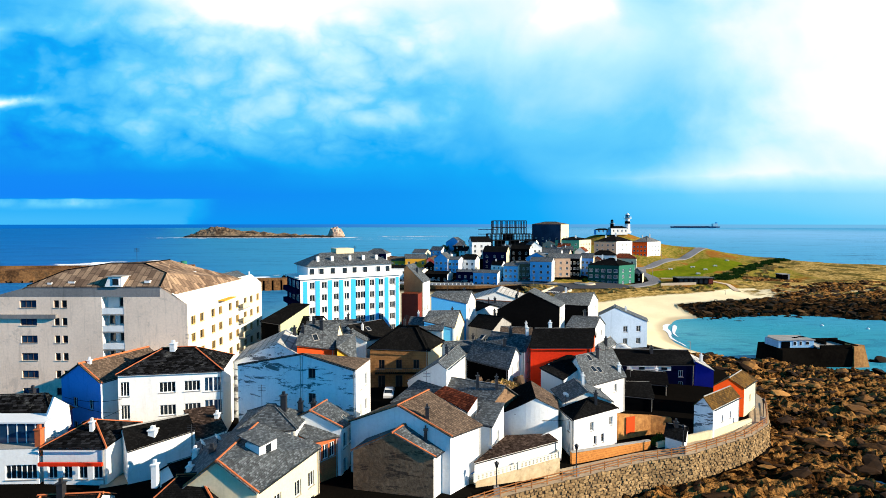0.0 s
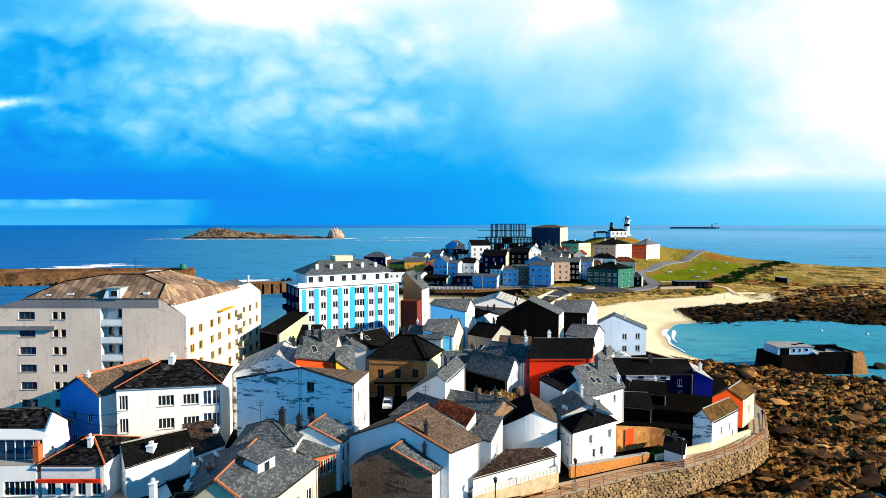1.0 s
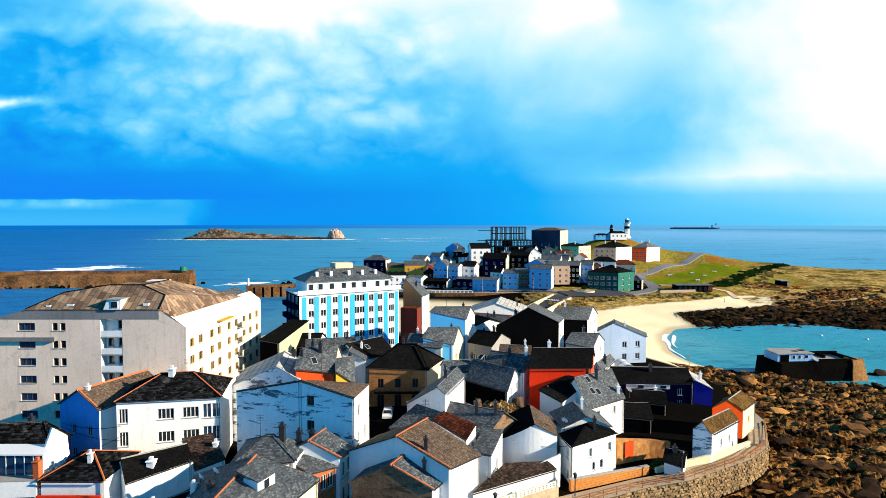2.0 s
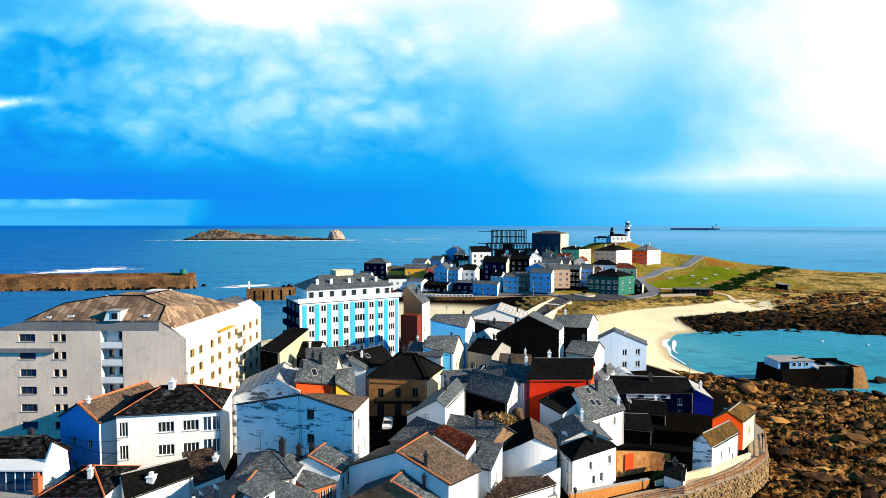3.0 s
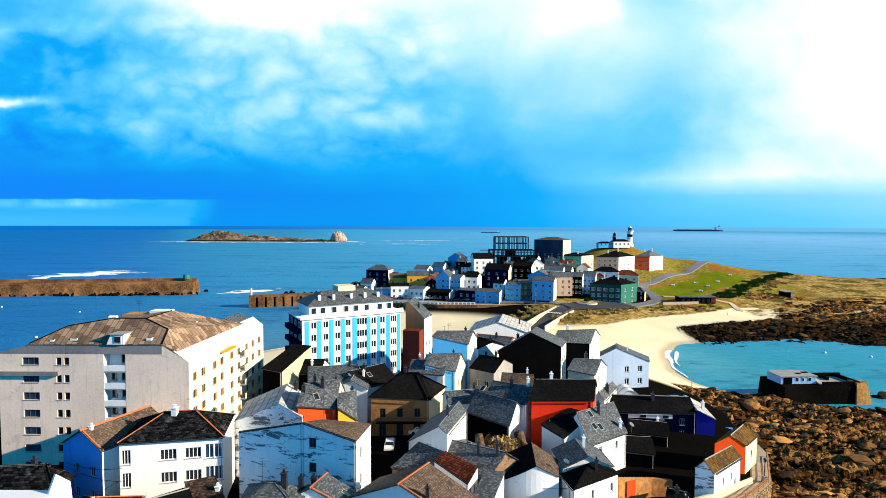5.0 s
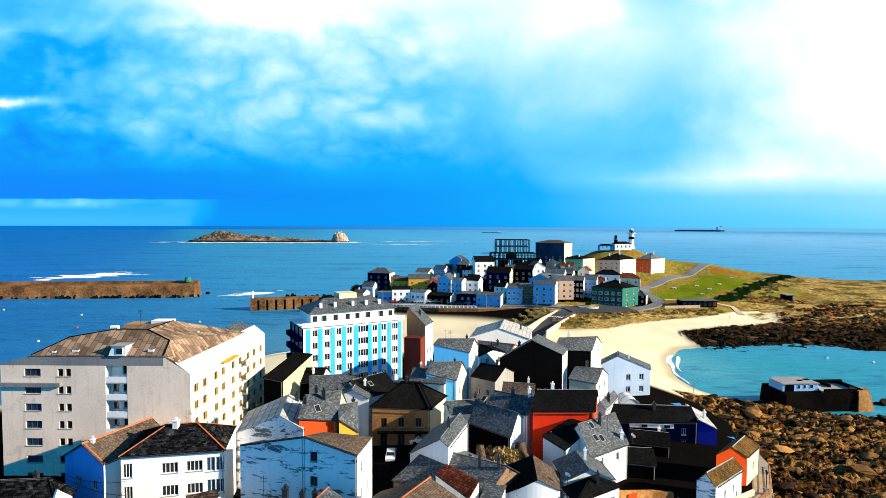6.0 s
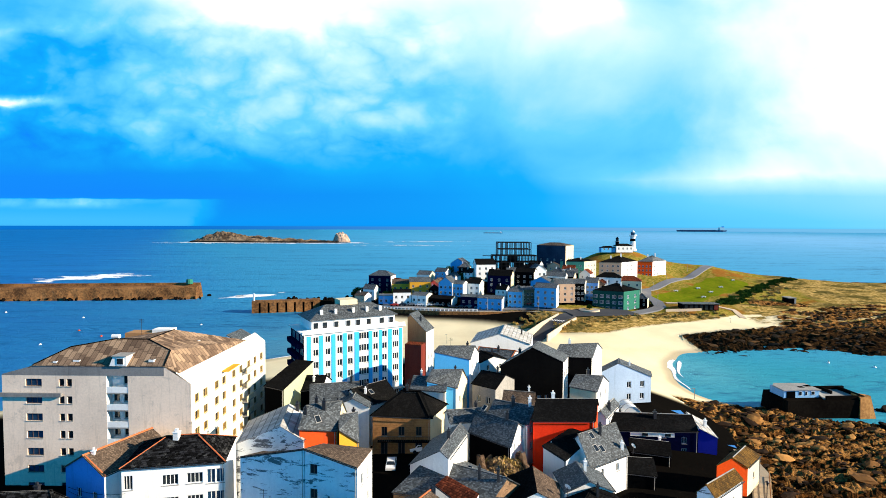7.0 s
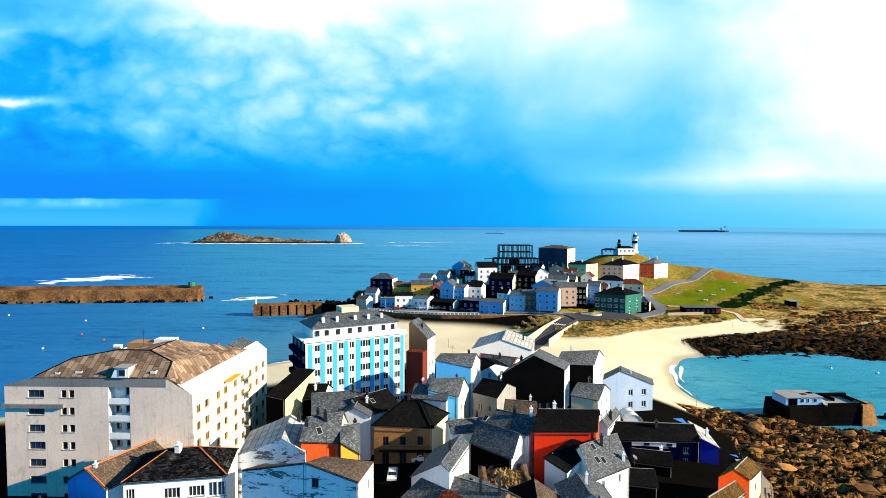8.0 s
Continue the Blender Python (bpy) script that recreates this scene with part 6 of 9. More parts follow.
house("house with near-black front, grey slate roof and white gable", [(4.1, 91.5), (10.4, 85.7), (13.6, 93.5), (7.4, 99.3)], 7.0, (14.2, 14.0, 14.2, 14.4), 16.5, roof='gx', cover='slate', wall='darkwall', walls={"right": "white"}, chimneys=[(0.75, 0.5, 1.2, 0.5, "darkmetal")], wins={"right": grid_windows((0.3, 0.72), (5.5, 2.7,), 0.8, 1.3)})
house("house with patched slate roof and tall chimney", [(7.7, 96.0), (14.1, 92.5), (17.0, 97.7), (10.7, 101.3)], 7.0, (15.8, 15.2, 15.2, 15.8), 17.4, roof='gx', cover='slate', walls={"right": "white"}, chimneys=[(0.5, 0.4, 1.6, 0.6, "darkmetal"), (0.9, 0.5, 1.4, 0.5, "white")], wins={"right": grid_windows((0.3, 0.72), (6.1, 3.3,), 0.8, 1.3)})
house("low house with blue-grey slate roof in the lane", [(0.9, 95.0), (7.6, 96.5), (6.5, 101.4), (-0.2, 99.9)], 7.0, (14.4, 14.4, 14.4, 14.4), 15.8, roof='gx', cover='slate', wins={"right": grid_windows((0.3, 0.72), (5.3, 2.5,), 0.8, 1.3)}, chimneys=[(0.80, 0.66, 1.2, 0.45, "darkmetal")])
house("small stone house with rust-brown roof", [(10.9, 102.6), (16.5, 101.4), (17.8, 107.2), (12.2, 108.5)], 7.0, (15.6, 15.0, 15.0, 15.6), 17.0, roof='gx', cover='brownroof', wall='tan', chimneys=[(0.81, 0.63, 1.3, 0.36, "white")])
house("small white house with slate roof beside the red house", [(28.8, 103.8), (30.7, 102.9), (35.3, 110.0), (33.4, 110.9)], 7.0, (12.8, 12.6, 12.9, 13.1), 14.0, roof='gy', cover='slate', wins={"right": grid_windows((0.25, 0.5, 0.75), (3.6,), 0.8, 1.3)}, chimneys=[(0.77, 0.39, 1.4, 0.52, "darkmetal")])
house("low dark shed roof in the yard", [(33.6, 97.3), (40.1, 95.6), (41.3, 100.4), (34.9, 102.1)], 5.5, (8.6, 8.4, 8.4, 8.6), 10.0, roof='gx', cover='darkroof', wall='darkwall', chimneys=[(0.77, 0.62, 0.9, 0.40, "white")])
house("dark stone outbuilding with black roof", [(28.2, 87.3), (34.1, 86.7), (34.6, 91.7), (28.7, 92.3)], 6.0, (9.4, 9.0, 9.0, 9.4), 10.8, roof='gx', cover='darkroof', wall='darkwall', chimneys=[(0.30, 0.68, 0.8, 0.42, "white")])
house("white lean-to with dark roof by the path", [(30.5, 73.1), (32.6, 71.9), (34.6, 75.4), (32.5, 76.6)], 6.0, (8.3, 8.0, 8.0, 8.3), 9.2, roof='gx', cover='darkroof', chimneys=[(0.47, 0.41, 0.8, 0.50, "darkmetal")])
house("long shed with patched brown roof and white fascia", [(3.6, 60.7), (14.0, 65.2), (13.3, 67.2), (8.0, 66.6)], 6.0, (10.0, 10.7, 10.7, 10.0), 10.75, roof='shed', cover='oldroof', over=0.1, wins={})
house("slate-roofed house in front of the striped block", [(-20.4, 100.2), (-14.3, 100.1), (-14.2, 107.1), (-20.4, 107.2)], 7.0, (15.6, 15.4, 15.4, 15.6), 17.0, roof='gy', cover='slate', wins={"right": grid_windows((0.3, 0.72), (6.3, 3.5,), 0.8, 1.3)}, chimneys=[(0.78, 0.59, 1.5, 0.41, "white")])
house("low white house with terracotta coping", [(5.3, 135.5), (8.1, 129.9), (15.2, 133.5), (12.4, 139.1)], 7.0, (16.4, 16.2, 16.2, 16.4), 17.4, roof='gx', cover='darkroof', wins={"right": grid_windows((0.3, 0.72), (7.1, 4.3,), 0.8, 1.3)}, chimneys=[(0.57, 0.63, 1.3, 0.36, "darkmetal")])
house("white house with orange roof edge", [(6.9, 139.1), (15.8, 134.9), (19.7, 143.0), (10.7, 147.2)], 7.0, (15.5, 15.5, 15.5, 15.5), 17.0, roof='gx', cover='slate', ridge_tiles=True, wins={"right": grid_windows((0.3, 0.72), (6.4, 3.6,), 0.8, 1.3)}, chimneys=[(0.57, 0.38, 1.2, 0.55, "darkmetal")])
house("grey house with slate roof by the light blue house", [(5.6, 116.1), (10.4, 113.0), (15.3, 120.6), (10.4, 123.7)], 7.0, (15.2, 15.0, 15.0, 15.2), 17.0, roof='gx', cover='darkroof', wall='concrete', wins={"front": grid_windows((0.3, 0.7), (4.6,), 0.9, 1.4)}, chimneys=[(0.64, 0.54, 1.3, 0.43, "darkmetal")])
house("dark house behind the inn", [(-7.2, 110.1), (-0.2, 109.0), (0.8, 116.0), (-6.2, 117.0)], 7.0, (15.8, 15.6, 15.6, 15.8), 17.5, roof='gx', cover='slate', walls={"right": "cream"}, wins={"right": grid_windows((0.3, 0.72), (6.5, 3.7,), 0.8, 1.3)}, chimneys=[(0.20, 0.61, 1.4, 0.38, "white")])
house("green apartment block with cream end", [(69.5, 336.0), (84.1, 334.5), (94.3, 345.0), (79.7, 346.5)], 13.5, 27.0, 28.8, group='apartment blocks on the headland', name='apartment_block', category='apartment block', wins={"front": grid_windows((0.15, 0.38, 0.62, 0.85), (1.6, 4.4, 7.2, 10.0), 1.2, 1.3), "right": grid_windows((0.15, 0.38, 0.62, 0.85), (1.6, 4.4, 7.2, 10.0), 1.0, 1.2)}, roof='hip', cover='darkroof', wall='green2', walls={"right": "cream"}, chimneys=[(0.3, 0.3, 1.2, 0.7, "white"), (0.7, 0.3, 1.2, 0.7, "white")])
house("cream apartment block with grey hipped roof", [(97.5, 350.0), (111.5, 348.5), (126.3, 362.0), (112.2, 363.5)], 12.5, 25.6, 29.4, group='apartment blocks on the headland', name='apartment_block', category='apartment block', wins={"front": grid_windows((0.15, 0.38, 0.62, 0.85), (1.6, 4.4, 7.2, 10.0), 1.2, 1.3), "right": grid_windows((0.15, 0.38, 0.62, 0.85), (1.6, 4.4, 7.2, 10.0), 1.0, 1.2)}, roof='hip', cover='darkroof', wall='pink', walls={"right": "white"}, chimneys=[(0.3, 0.3, 1.4, 0.8, "white"), (0.6, 0.5, 1.4, 0.8, "white")])
house("orange apartment block with white end", [(132.5, 380.0), (142.7, 378.8), (156.9, 391.0), (146.8, 392.2)], 13.0, 24.2, 28.0, group='apartment blocks on the headland', name='apartment_block', category='apartment block', wins={"front": grid_windows((0.15, 0.38, 0.62, 0.85), (1.6, 4.4, 7.2, 10.0), 1.2, 1.3), "right": grid_windows((0.15, 0.38, 0.62, 0.85), (1.6, 4.4, 7.2, 10.0), 1.0, 1.2)}, roof='hip', cover='slate', wall='vivid', walls={"right": "white"}, chimneys=[(0.3, 0.4, 1.4, 0.8, "white"), (0.7, 0.5, 1.4, 0.8, "white")])
house("dark blue-grey brick tower block with cream end", [(56.6, 345.0), (72.7, 335.0), (79.8, 345.0), (63.8, 355.0)], 17.0, 36.6, 38.2, group='apartment blocks on the headland', name='apartment_block', category='apartment block', wins={"front": grid_windows((0.15, 0.38, 0.62, 0.85), (1.6, 4.4, 7.2, 10.0), 1.2, 1.3), "right": grid_windows((0.15, 0.38, 0.62, 0.85), (1.6, 4.4, 7.2, 10.0), 1.0, 1.2)}, roof='hip', cover='brownroof', wall='bluebrick', walls={"right": "cream"})
house("house with dark red tiled lean-to roof", [(-1.2, 71.9), (3.1, 66.6), (4.4, 68.7), (0.3, 73.6)], 7.0, (14.4, 13.8, 13.8, 14.9), 14.9, roof='shed', cover='redroof', over=0.05, wins={"right": grid_windows((0.3, 0.72), (4.7, 1.9,), 0.8, 1.3)})

# ---- the large grey apartment building ----
def poly_part(name, pts, material, parent, label="", thick=0.0):
    bm = bmesh.new()
    if thick:
        slab_into(bm, pts, thick)
    else:
        bm.faces.new([bm.verts.new(p) for p in pts])
    return part(name, bm, material, parent, label)


def box_part(name, x0, y0, z0, x1, y1, z1, material, parent, label="", m=None):
    bm = bmesh.new()
    box_into(bm, x0, y0, z0, x1, y1, z1)
    return part(name, bm, material, parent, label, m)


def grey_block():
    z0, y0 = 7.0, 82.0
    root = empty("apartment_building", -52.5, y0, z0, "grey rendered six-storey apartment building with brown mansard roof", "apartment building")
    xl, xr = -68.0 + 52.5, -38.9 + 52.5
    rows = [17.5 - 2.7 * i for i in range(7)]
    b0, b1 = 0.6, 3.9
    rel = lambda x: (x + 52.5 - xl) / (b0 - xl)
    win_l = grid_windows((rel(-63.1),), rows, 2.5, 1.15, 2, "darkframe", "bluepane") + grid_windows((rel(-58.8),), rows, 0.8, 1.15, 0, "darkframe") + grid_windows((rel(-57.6),), rows, 0.8, 1.15, 0, "darkframe")
    facade(root, "wall", (xl, 0), (b0, 0), 0, 19.2, 19.2, win_l, "grey", True)
    facade(root, "wall", (b1, 0), (9.5, 0), 0, 19.2, 19.2, (), "grey", True)
    facade(root, "wall", (9.5, 0), (xr, 0), 0, 20.6, 18.0, (), "grey", True)
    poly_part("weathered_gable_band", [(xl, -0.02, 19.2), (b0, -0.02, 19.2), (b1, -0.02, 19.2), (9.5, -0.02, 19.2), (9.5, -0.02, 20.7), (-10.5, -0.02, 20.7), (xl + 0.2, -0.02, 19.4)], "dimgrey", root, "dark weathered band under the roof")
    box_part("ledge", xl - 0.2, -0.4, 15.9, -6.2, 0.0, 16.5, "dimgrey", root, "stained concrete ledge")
    # stacked loggias in the recess
    facade(root, "wall", (b0, 1.5), (b1, 1.5), 0, 19.2, 19.2, grid_windows((0.2,), rows, 0.9, 1.7, 0, "darkframe") + grid_windows((0.75,), rows, 1.3, 1.3, 1, "darkframe"), "white", True)
    poly_part("reveal", [(b0, 0, 0), (b0, 1.5, 0), (b0, 1.5, 19.2), (b0, 0, 19.2)], "white", root)
    poly_part("reveal", [(b1, 1.5, 0), (b1, 0, 0), (b1, 0, 19.2), (b1, 1.5, 19.2)], "white", root)
    for z in rows:
        bal = box_part("balcony", b0, 0.02, z - 1.15, b1, 1.5, z - 0.95, "concrete", root)
        box_part("parapet", b0, 0.02, z - 0.95, b1, 0.14, z - 0.05, "white", bal, "white rendered balcony front")
    # long side towards the sun, its warm sunlight put into the cream colour
    cols = [0.06, 0.15, 0.28, 0.37, 0.5, 0.6, 0.72, 0.82, 0.93]
    facade(root, "wall", (xr, 0), (xr + 0.9, 31), 0, 18.0, 18.0, [w for z in rows[1:] for w in grid_windows(cols, (z - 0.2,), 1.5, 1.4, 2, "oak")], "sunny", True)
    facade(root, "wall", (xr + 0.9, 31), (xl + 1, 31), 0, 18.0, 18.0, (), "grey", True)
    facade(root, "wall", (xl + 1, 31), (xl, 0), 0, 18.4, 18.4, (), "grey", True)
    poly_part("chamfer", [(xr, 0.0, 18.0), (xr + 0.9, 31, 18.0), (xr - 1.2, 31, 19.7), (xr - 2.3, 0, 19.7)], "sunny", root)
    for k, z in enumerate(rows[1:6]):
        for u in (0.66,):
            bal = box_part("balcony", -0.1, u * 31 - 1.6, z - 0.6, 1.0, u * 31 + 1.6, z - 0.4, "concrete", root, "", pose(xr + 0.02 + 0.9 * u, 0, 0))
            box_part("parapet", 0.85, u * 31 - 1.6, z - 0.4, 1.0, u * 31 + 1.6, z + 0.55, "cream", bal, "", None)
    yb = 25.0
    hip = (9.4, 2.25, 22.63)
    crown0, crown1, crown2 = (-0.2, 4.0, 24.0), (5.0, 4.0, 24.0), (5.1, 12.0, 24.0)
    knee = (-6.6, 2.7, 22.98)
    roofs = [
        [(-10.6, -0.1, 20.8), (9.6, -0.1, 20.8), hip, crown1, crown0, knee],
        [hip, (xr - 2.0, 0.4, 19.6), (xr - 0.9, yb, 19.4), crown2, crown1],
        [(9.6, -0.1, 20.8), (xr - 2.0, 0.4, 19.6), hip],
        [(xl - 0.2, 0.4, 18.4), (-10.6, -0.1, 20.8), (-10.6, 20.0, 20.4), (xl, yb, 18.8)],
        [(-10.6, -0.1, 20.8), knee, (-6.5, 14.0, 21.6), (-10.6, 20.0, 20.4)],
        [knee, crown0, crown2, (1.0, 18.0, 21.4), (-6.5, 14.0, 21.6)],
        [crown0, crown1, crown2],
        [(xr - 0.9, yb, 19.4), (xl, yb, 18.8), (-10.6, 20.0, 20.4), (-6.5, 14.0, 21.6), (1.0, 18.0, 21.4), crown2],
    ]
    for r in roofs:
        poly_part("roof", r, "sheets", root, "", 0.18)
    # rolled edges of the roof sheets along hips and ridges
    bm = bmesh.new()
    for p, q in ((roofs[0][0], knee), (knee, crown0), (crown0, crown1), (crown1, hip), (hip, (9.6, -0.1, 20.8)), (crown1, crown2)):
        tube_into(bm, Vector(p) + Vector((0, 0, 0.03)), Vector(q) + Vector((0, 0, 0.03)), 0.10, 6)
    part("ridge_roll", bm, "darkroof", root, "dark rolled ridge flashing")
    # top structures
    bm = bmesh.new()
    slab = [(1.3, -0.3, 20.75), (3.9, -0.3, 20.75), (3.9, -0.3, 22.25), (1.9, -0.3, 22.25)]
    fr = [bm.verts.new(p) for p in slab]
    bk = [bm.verts.new((p[0], 2.0, p[2])) for p in slab]
    bm.faces.new(fr)
    bm.faces.new(bk[::-1])
    for i in range(4):
        bm.faces.new((fr[(i + 1) % 4], fr[i], bk[i], bk[(i + 1) % 4]))
    dorm = part("dormer", bm, "white", root)
    wo = box_part("window_frame", 2.45, -0.36, 20.95, 3.55, -0.3, 22.05, "frame", dorm)
    box_part("pane", 2.55, -0.38, 21.05, 3.45, -0.362, 21.95, "pane", dorm)
    box_part("dormer_roof", 1.7, -0.5, 22.25, 4.1, 2.2, 22.35, "concrete", dorm)
    # lift housing, white terrace edge and water tank behind the ridge
    box_part("lift_housing", -4.2, 13.0, 20.6, 0.4, 16.0, 23.1, "tanpaint", root)
    box_part("terrace_edge", 0.4, 13.4, 21.0, 3.7, 15.6, 23.7, "white", root)
    bm = bmesh.new()
    tube_into(bm, Vector((-6.2, 12.6, 22.6)), Vector((-4.9, 12.6, 22.6)), 0.4, 12)
    part("water_tank", bm, "frame", root, "white round water tank")
    for x, y, z, w in ((-4.2, 0.7, 21.4, 1.0), (-7.4, 0.5, 21.25, 0.6), (7.4, 0.6, 21.55, 0.8), (9.6, 4.0, 21.5, 0.9), (8.6, 13.0, 21.85, 0.8)):
        rw = box_part("roof_window", x - w / 2, y - 0.3, z - 0.3, x + w / 2, y + 0.3, z + 0.06, "frame", root)
        box_part("pane", x - w / 2 + 0.1, y - 0.22, z + 0.06, x + w / 2 - 0.1, y + 0.22, z + 0.075, "pane", rw)
    box_part("penthouse", 8.5, yb, 17.5, xr - 0.6, 31, 19.2, "white", root)
    poly_part("roof", [(9.0, yb - 0.4, 20.5), (11.2, yb - 0.4, 19.3), (11.6, 31.2, 19.3), (9.4, 31.2, 20.5)], "slate", root, "", 0.15)
    box_part("sunblind", xr + 0.2, 10.5, 17.0, xr + 1.6, 15.5, 17.15, "yellow", root, "yellow awning")
    return root


grey_block()


# ---- the blue and white striped block ----
def striped_block():
    a, b = Vector((-31.6, 119.6)), Vector((-10.6, 131.5))
    z0 = 7.5
    w = (b - a).length
    ang = math.degrees(math.atan2(b.y - a.y, b.x - a.x))
    root = empty("apartment_building", a.x, a.y, z0, "white apartment block with bright blue vertical stripes", "apartment building", rot=ang)
    top, d = 17.4, 12.0
    rows = [top - 2.3 - 2.8 * i for i in range(6)]
    narrow = grid_windows((0.11, 0.225, 0.34, 0.445, 0.705, 0.80), rows, 1.2, 1.5, 1)
    wide = grid_windows((0.585,), rows, 2.6, 1.6, 3) + grid_windows((0.92,), rows, 1.5, 1.5, 2)
    facade(root, "wall", (0, 0), (w, 0), 0, top, top, narrow + wide, "white", True)
    facade(root, "wall", (w, 0), (w, d), 0, top, top, grid_windows((0.3, 0.7), rows, 1.0, 1.4), "tan", True)
    facade(root, "wall", (w, d), (0, d), 0, top, top, (), "white", True)
    facade(root, "wall", (0, d), (0, 0), 0, top, top, grid_windows((0.2, 0.5, 0.8), rows, 2.6, 1.7, 2, "frame", "bluepane"), "navy", True)
    for u0, u1 in ((0.025, 0.065), (0.14, 0.182), (0.258, 0.30), (0.37, 0.412), (0.487, 0.535), (0.632, 0.672), (0.74, 0.775), (0.838, 0.88), (0.958, 0.992)):
        box_part("stripe", u0 * w, -0.06, 0.0, u1 * w, 0.0, top - 0.5, "stripe", root, "bright blue painted pilaster")
    box_part("cornice", -0.5, -0.6, top, w + 0.5, d + 0.3, top + 0.28, "white", root)
    box_part("parapet", -0.4, -0.5, top + 0.28, w + 0.4, -0.36, top + 1.0, "white", root)
    for z in rows[:5]:
        box_part("balcony", -1.2, 1.0, z - 1.0, 0.0, d - 1.0, z + 0.1, "navy", root, "dark blue side balcony")
    pent = 2.7
    facade(root, "wall", (2.2, 1.6), (w - 1.4, 1.6), top + 0.28, top + 0.28 + pent, top + 0.28 + pent, (), "white", True)
    box_part("penthouse", 2.2, 1.7, top + 0.28, w - 1.4, d - 0.8, top + pent, "white", root)
    for u in (0.13, 0.22, 0.33, 0.45, 0.55, 0.66, 0.8, 0.9):
        wo = box_part("window", u * w - 0.6, 1.58, top + 0.7, u * w + 0.6, 1.7, top + 2.2, "frame", root)
        box_part("pane", u * w - 0.5, 1.55, top + 0.8, u * w + 0.5, 1.6, top + 2.1, "pane", wo)
    zt = top + pent + 0.1
    c = [Vector((1.6, 1.0, zt)), Vector((w - 0.9, 1.0, zt)), Vector((w - 0.9, d - 0.2, zt)), Vector((1.6, d - 0.2, zt))]
    r0, r1 = Vector((6.5, d * 0.5, zt + 2.7)), Vector((w - 6, d * 0.5, zt + 2.7))
    for s in ([c[0], c[1], r1, r0], [c[1], c[2], r1], [c[2], c[3], r0, r1], [c[3], c[0], r0]):
        poly_part("roof", s, "slate", root, "", 0.15)
    box_part("stair_tower", w * 0.42, d * 0.45, zt + 0.5, w * 0.6, d * 0.8, zt + 3.6, "cream", root)
    for u in (0.2, 0.34, 0.52, 0.66, 0.8):
        box_part("chimney", u * w - 0.3, 2.6, zt + 0.2, u * w + 0.3, 3.2, zt + 2.0, "white", root)
    # ground-floor canopy
    box_part("canopy", w * 0.3, -1.4, 2.4, w, 0.0, 2.6, "concrete", root)
    return root


striped_block()


# ---- curved white house, its garden wall and the long shed ----
def curved_house():
    root = empty("house", 12.0, 72.5, 6.0, "white house with curved front wall and black and brown roof slopes", "house", "houses of the town")
    arc = []
    for i in range(13):
        f = i / 12
        arc.append(Vector((-4.2 + 7.6 * f, -0.9 - 0.8 * math.sin(math.pi * f) - 0.3 * f)))
    back = [Vector((4.6, 5.0)), Vector((-3.6, 6.4))]
    ridge_f, ridge_b, ez = Vector((0.2, -1.6, 9.0)), Vector((1.2, 6.0, 9.0)), 6.7
    ring = arc + back
    bm = bmesh.new()

    def crest(p):
        return 6.0 + 2.3 * max(0, 1 - abs(p.x - 0.2) / 4.2)

    low = [bm.verts.new((p.x, p.y, 0)) for p in ring]
    up = [bm.verts.new((p.x, p.y, crest(p) if p in arc else 6.0)) for p in ring]
    for i in range(len(ring)):
        j = (i + 1) % len(ring)
        bm.faces.new((low[i], low[j], up[j], up[i]))
    part("wall", bm, "white", root)
    for side in (0, 1):
        bm = bmesh.new()
        edge = [p for p in arc if (p.x >= 0.2 if side else p.x <= 0.25)]
        pts = [Vector((p.x, p.y - 0.15, crest(p) + 0.14)) for p in edge]
        pts += [Vector((back[0].x, back[0].y, 6.14)), Vector((0.8, 5.7, 8.44))] if side else [Vector((0.8, 5.7, 8.44)), Vector((back[1].x, back[1].y, 6.14))]
        slab_into(bm, pts, 0.14)
        # one roof, two tones: sunward slope brown, the other with shade painted black
        part("roof", bm, "darkroof" if not side else "brownroof", root)
    return root


curved_house()


def garden_wall():
    root = empty("garden_wall", 11, 66, 6.0, "curved white rendered garden wall", "wall")
    bm = bmesh.new()
    prev = None
    for i in range(15):
        f = i / 14
        x, y = -5.5 + 9.8 * f, -0.2 - 1.6 * math.sin(math.pi * f * 0.9) + 3.4 * f
        h = 4.2 + 0.9 * f
        row = [bm.verts.new((x, y, 0)), bm.verts.new((x, y, h)), bm.verts.new((x, y + 0.3, h)), bm.verts.new((x, y + 0.3, 0))]
        if prev:
            for k in range(4):
                bm.faces.new((prev[k], row[k], row[(k + 1) % 4], prev[(k + 1) % 4]))
        else:
            bm.faces.new(row[::-1])
        prev = row
    bm.faces.new(prev)
    part("wall", bm, "white", root)


garden_wall()


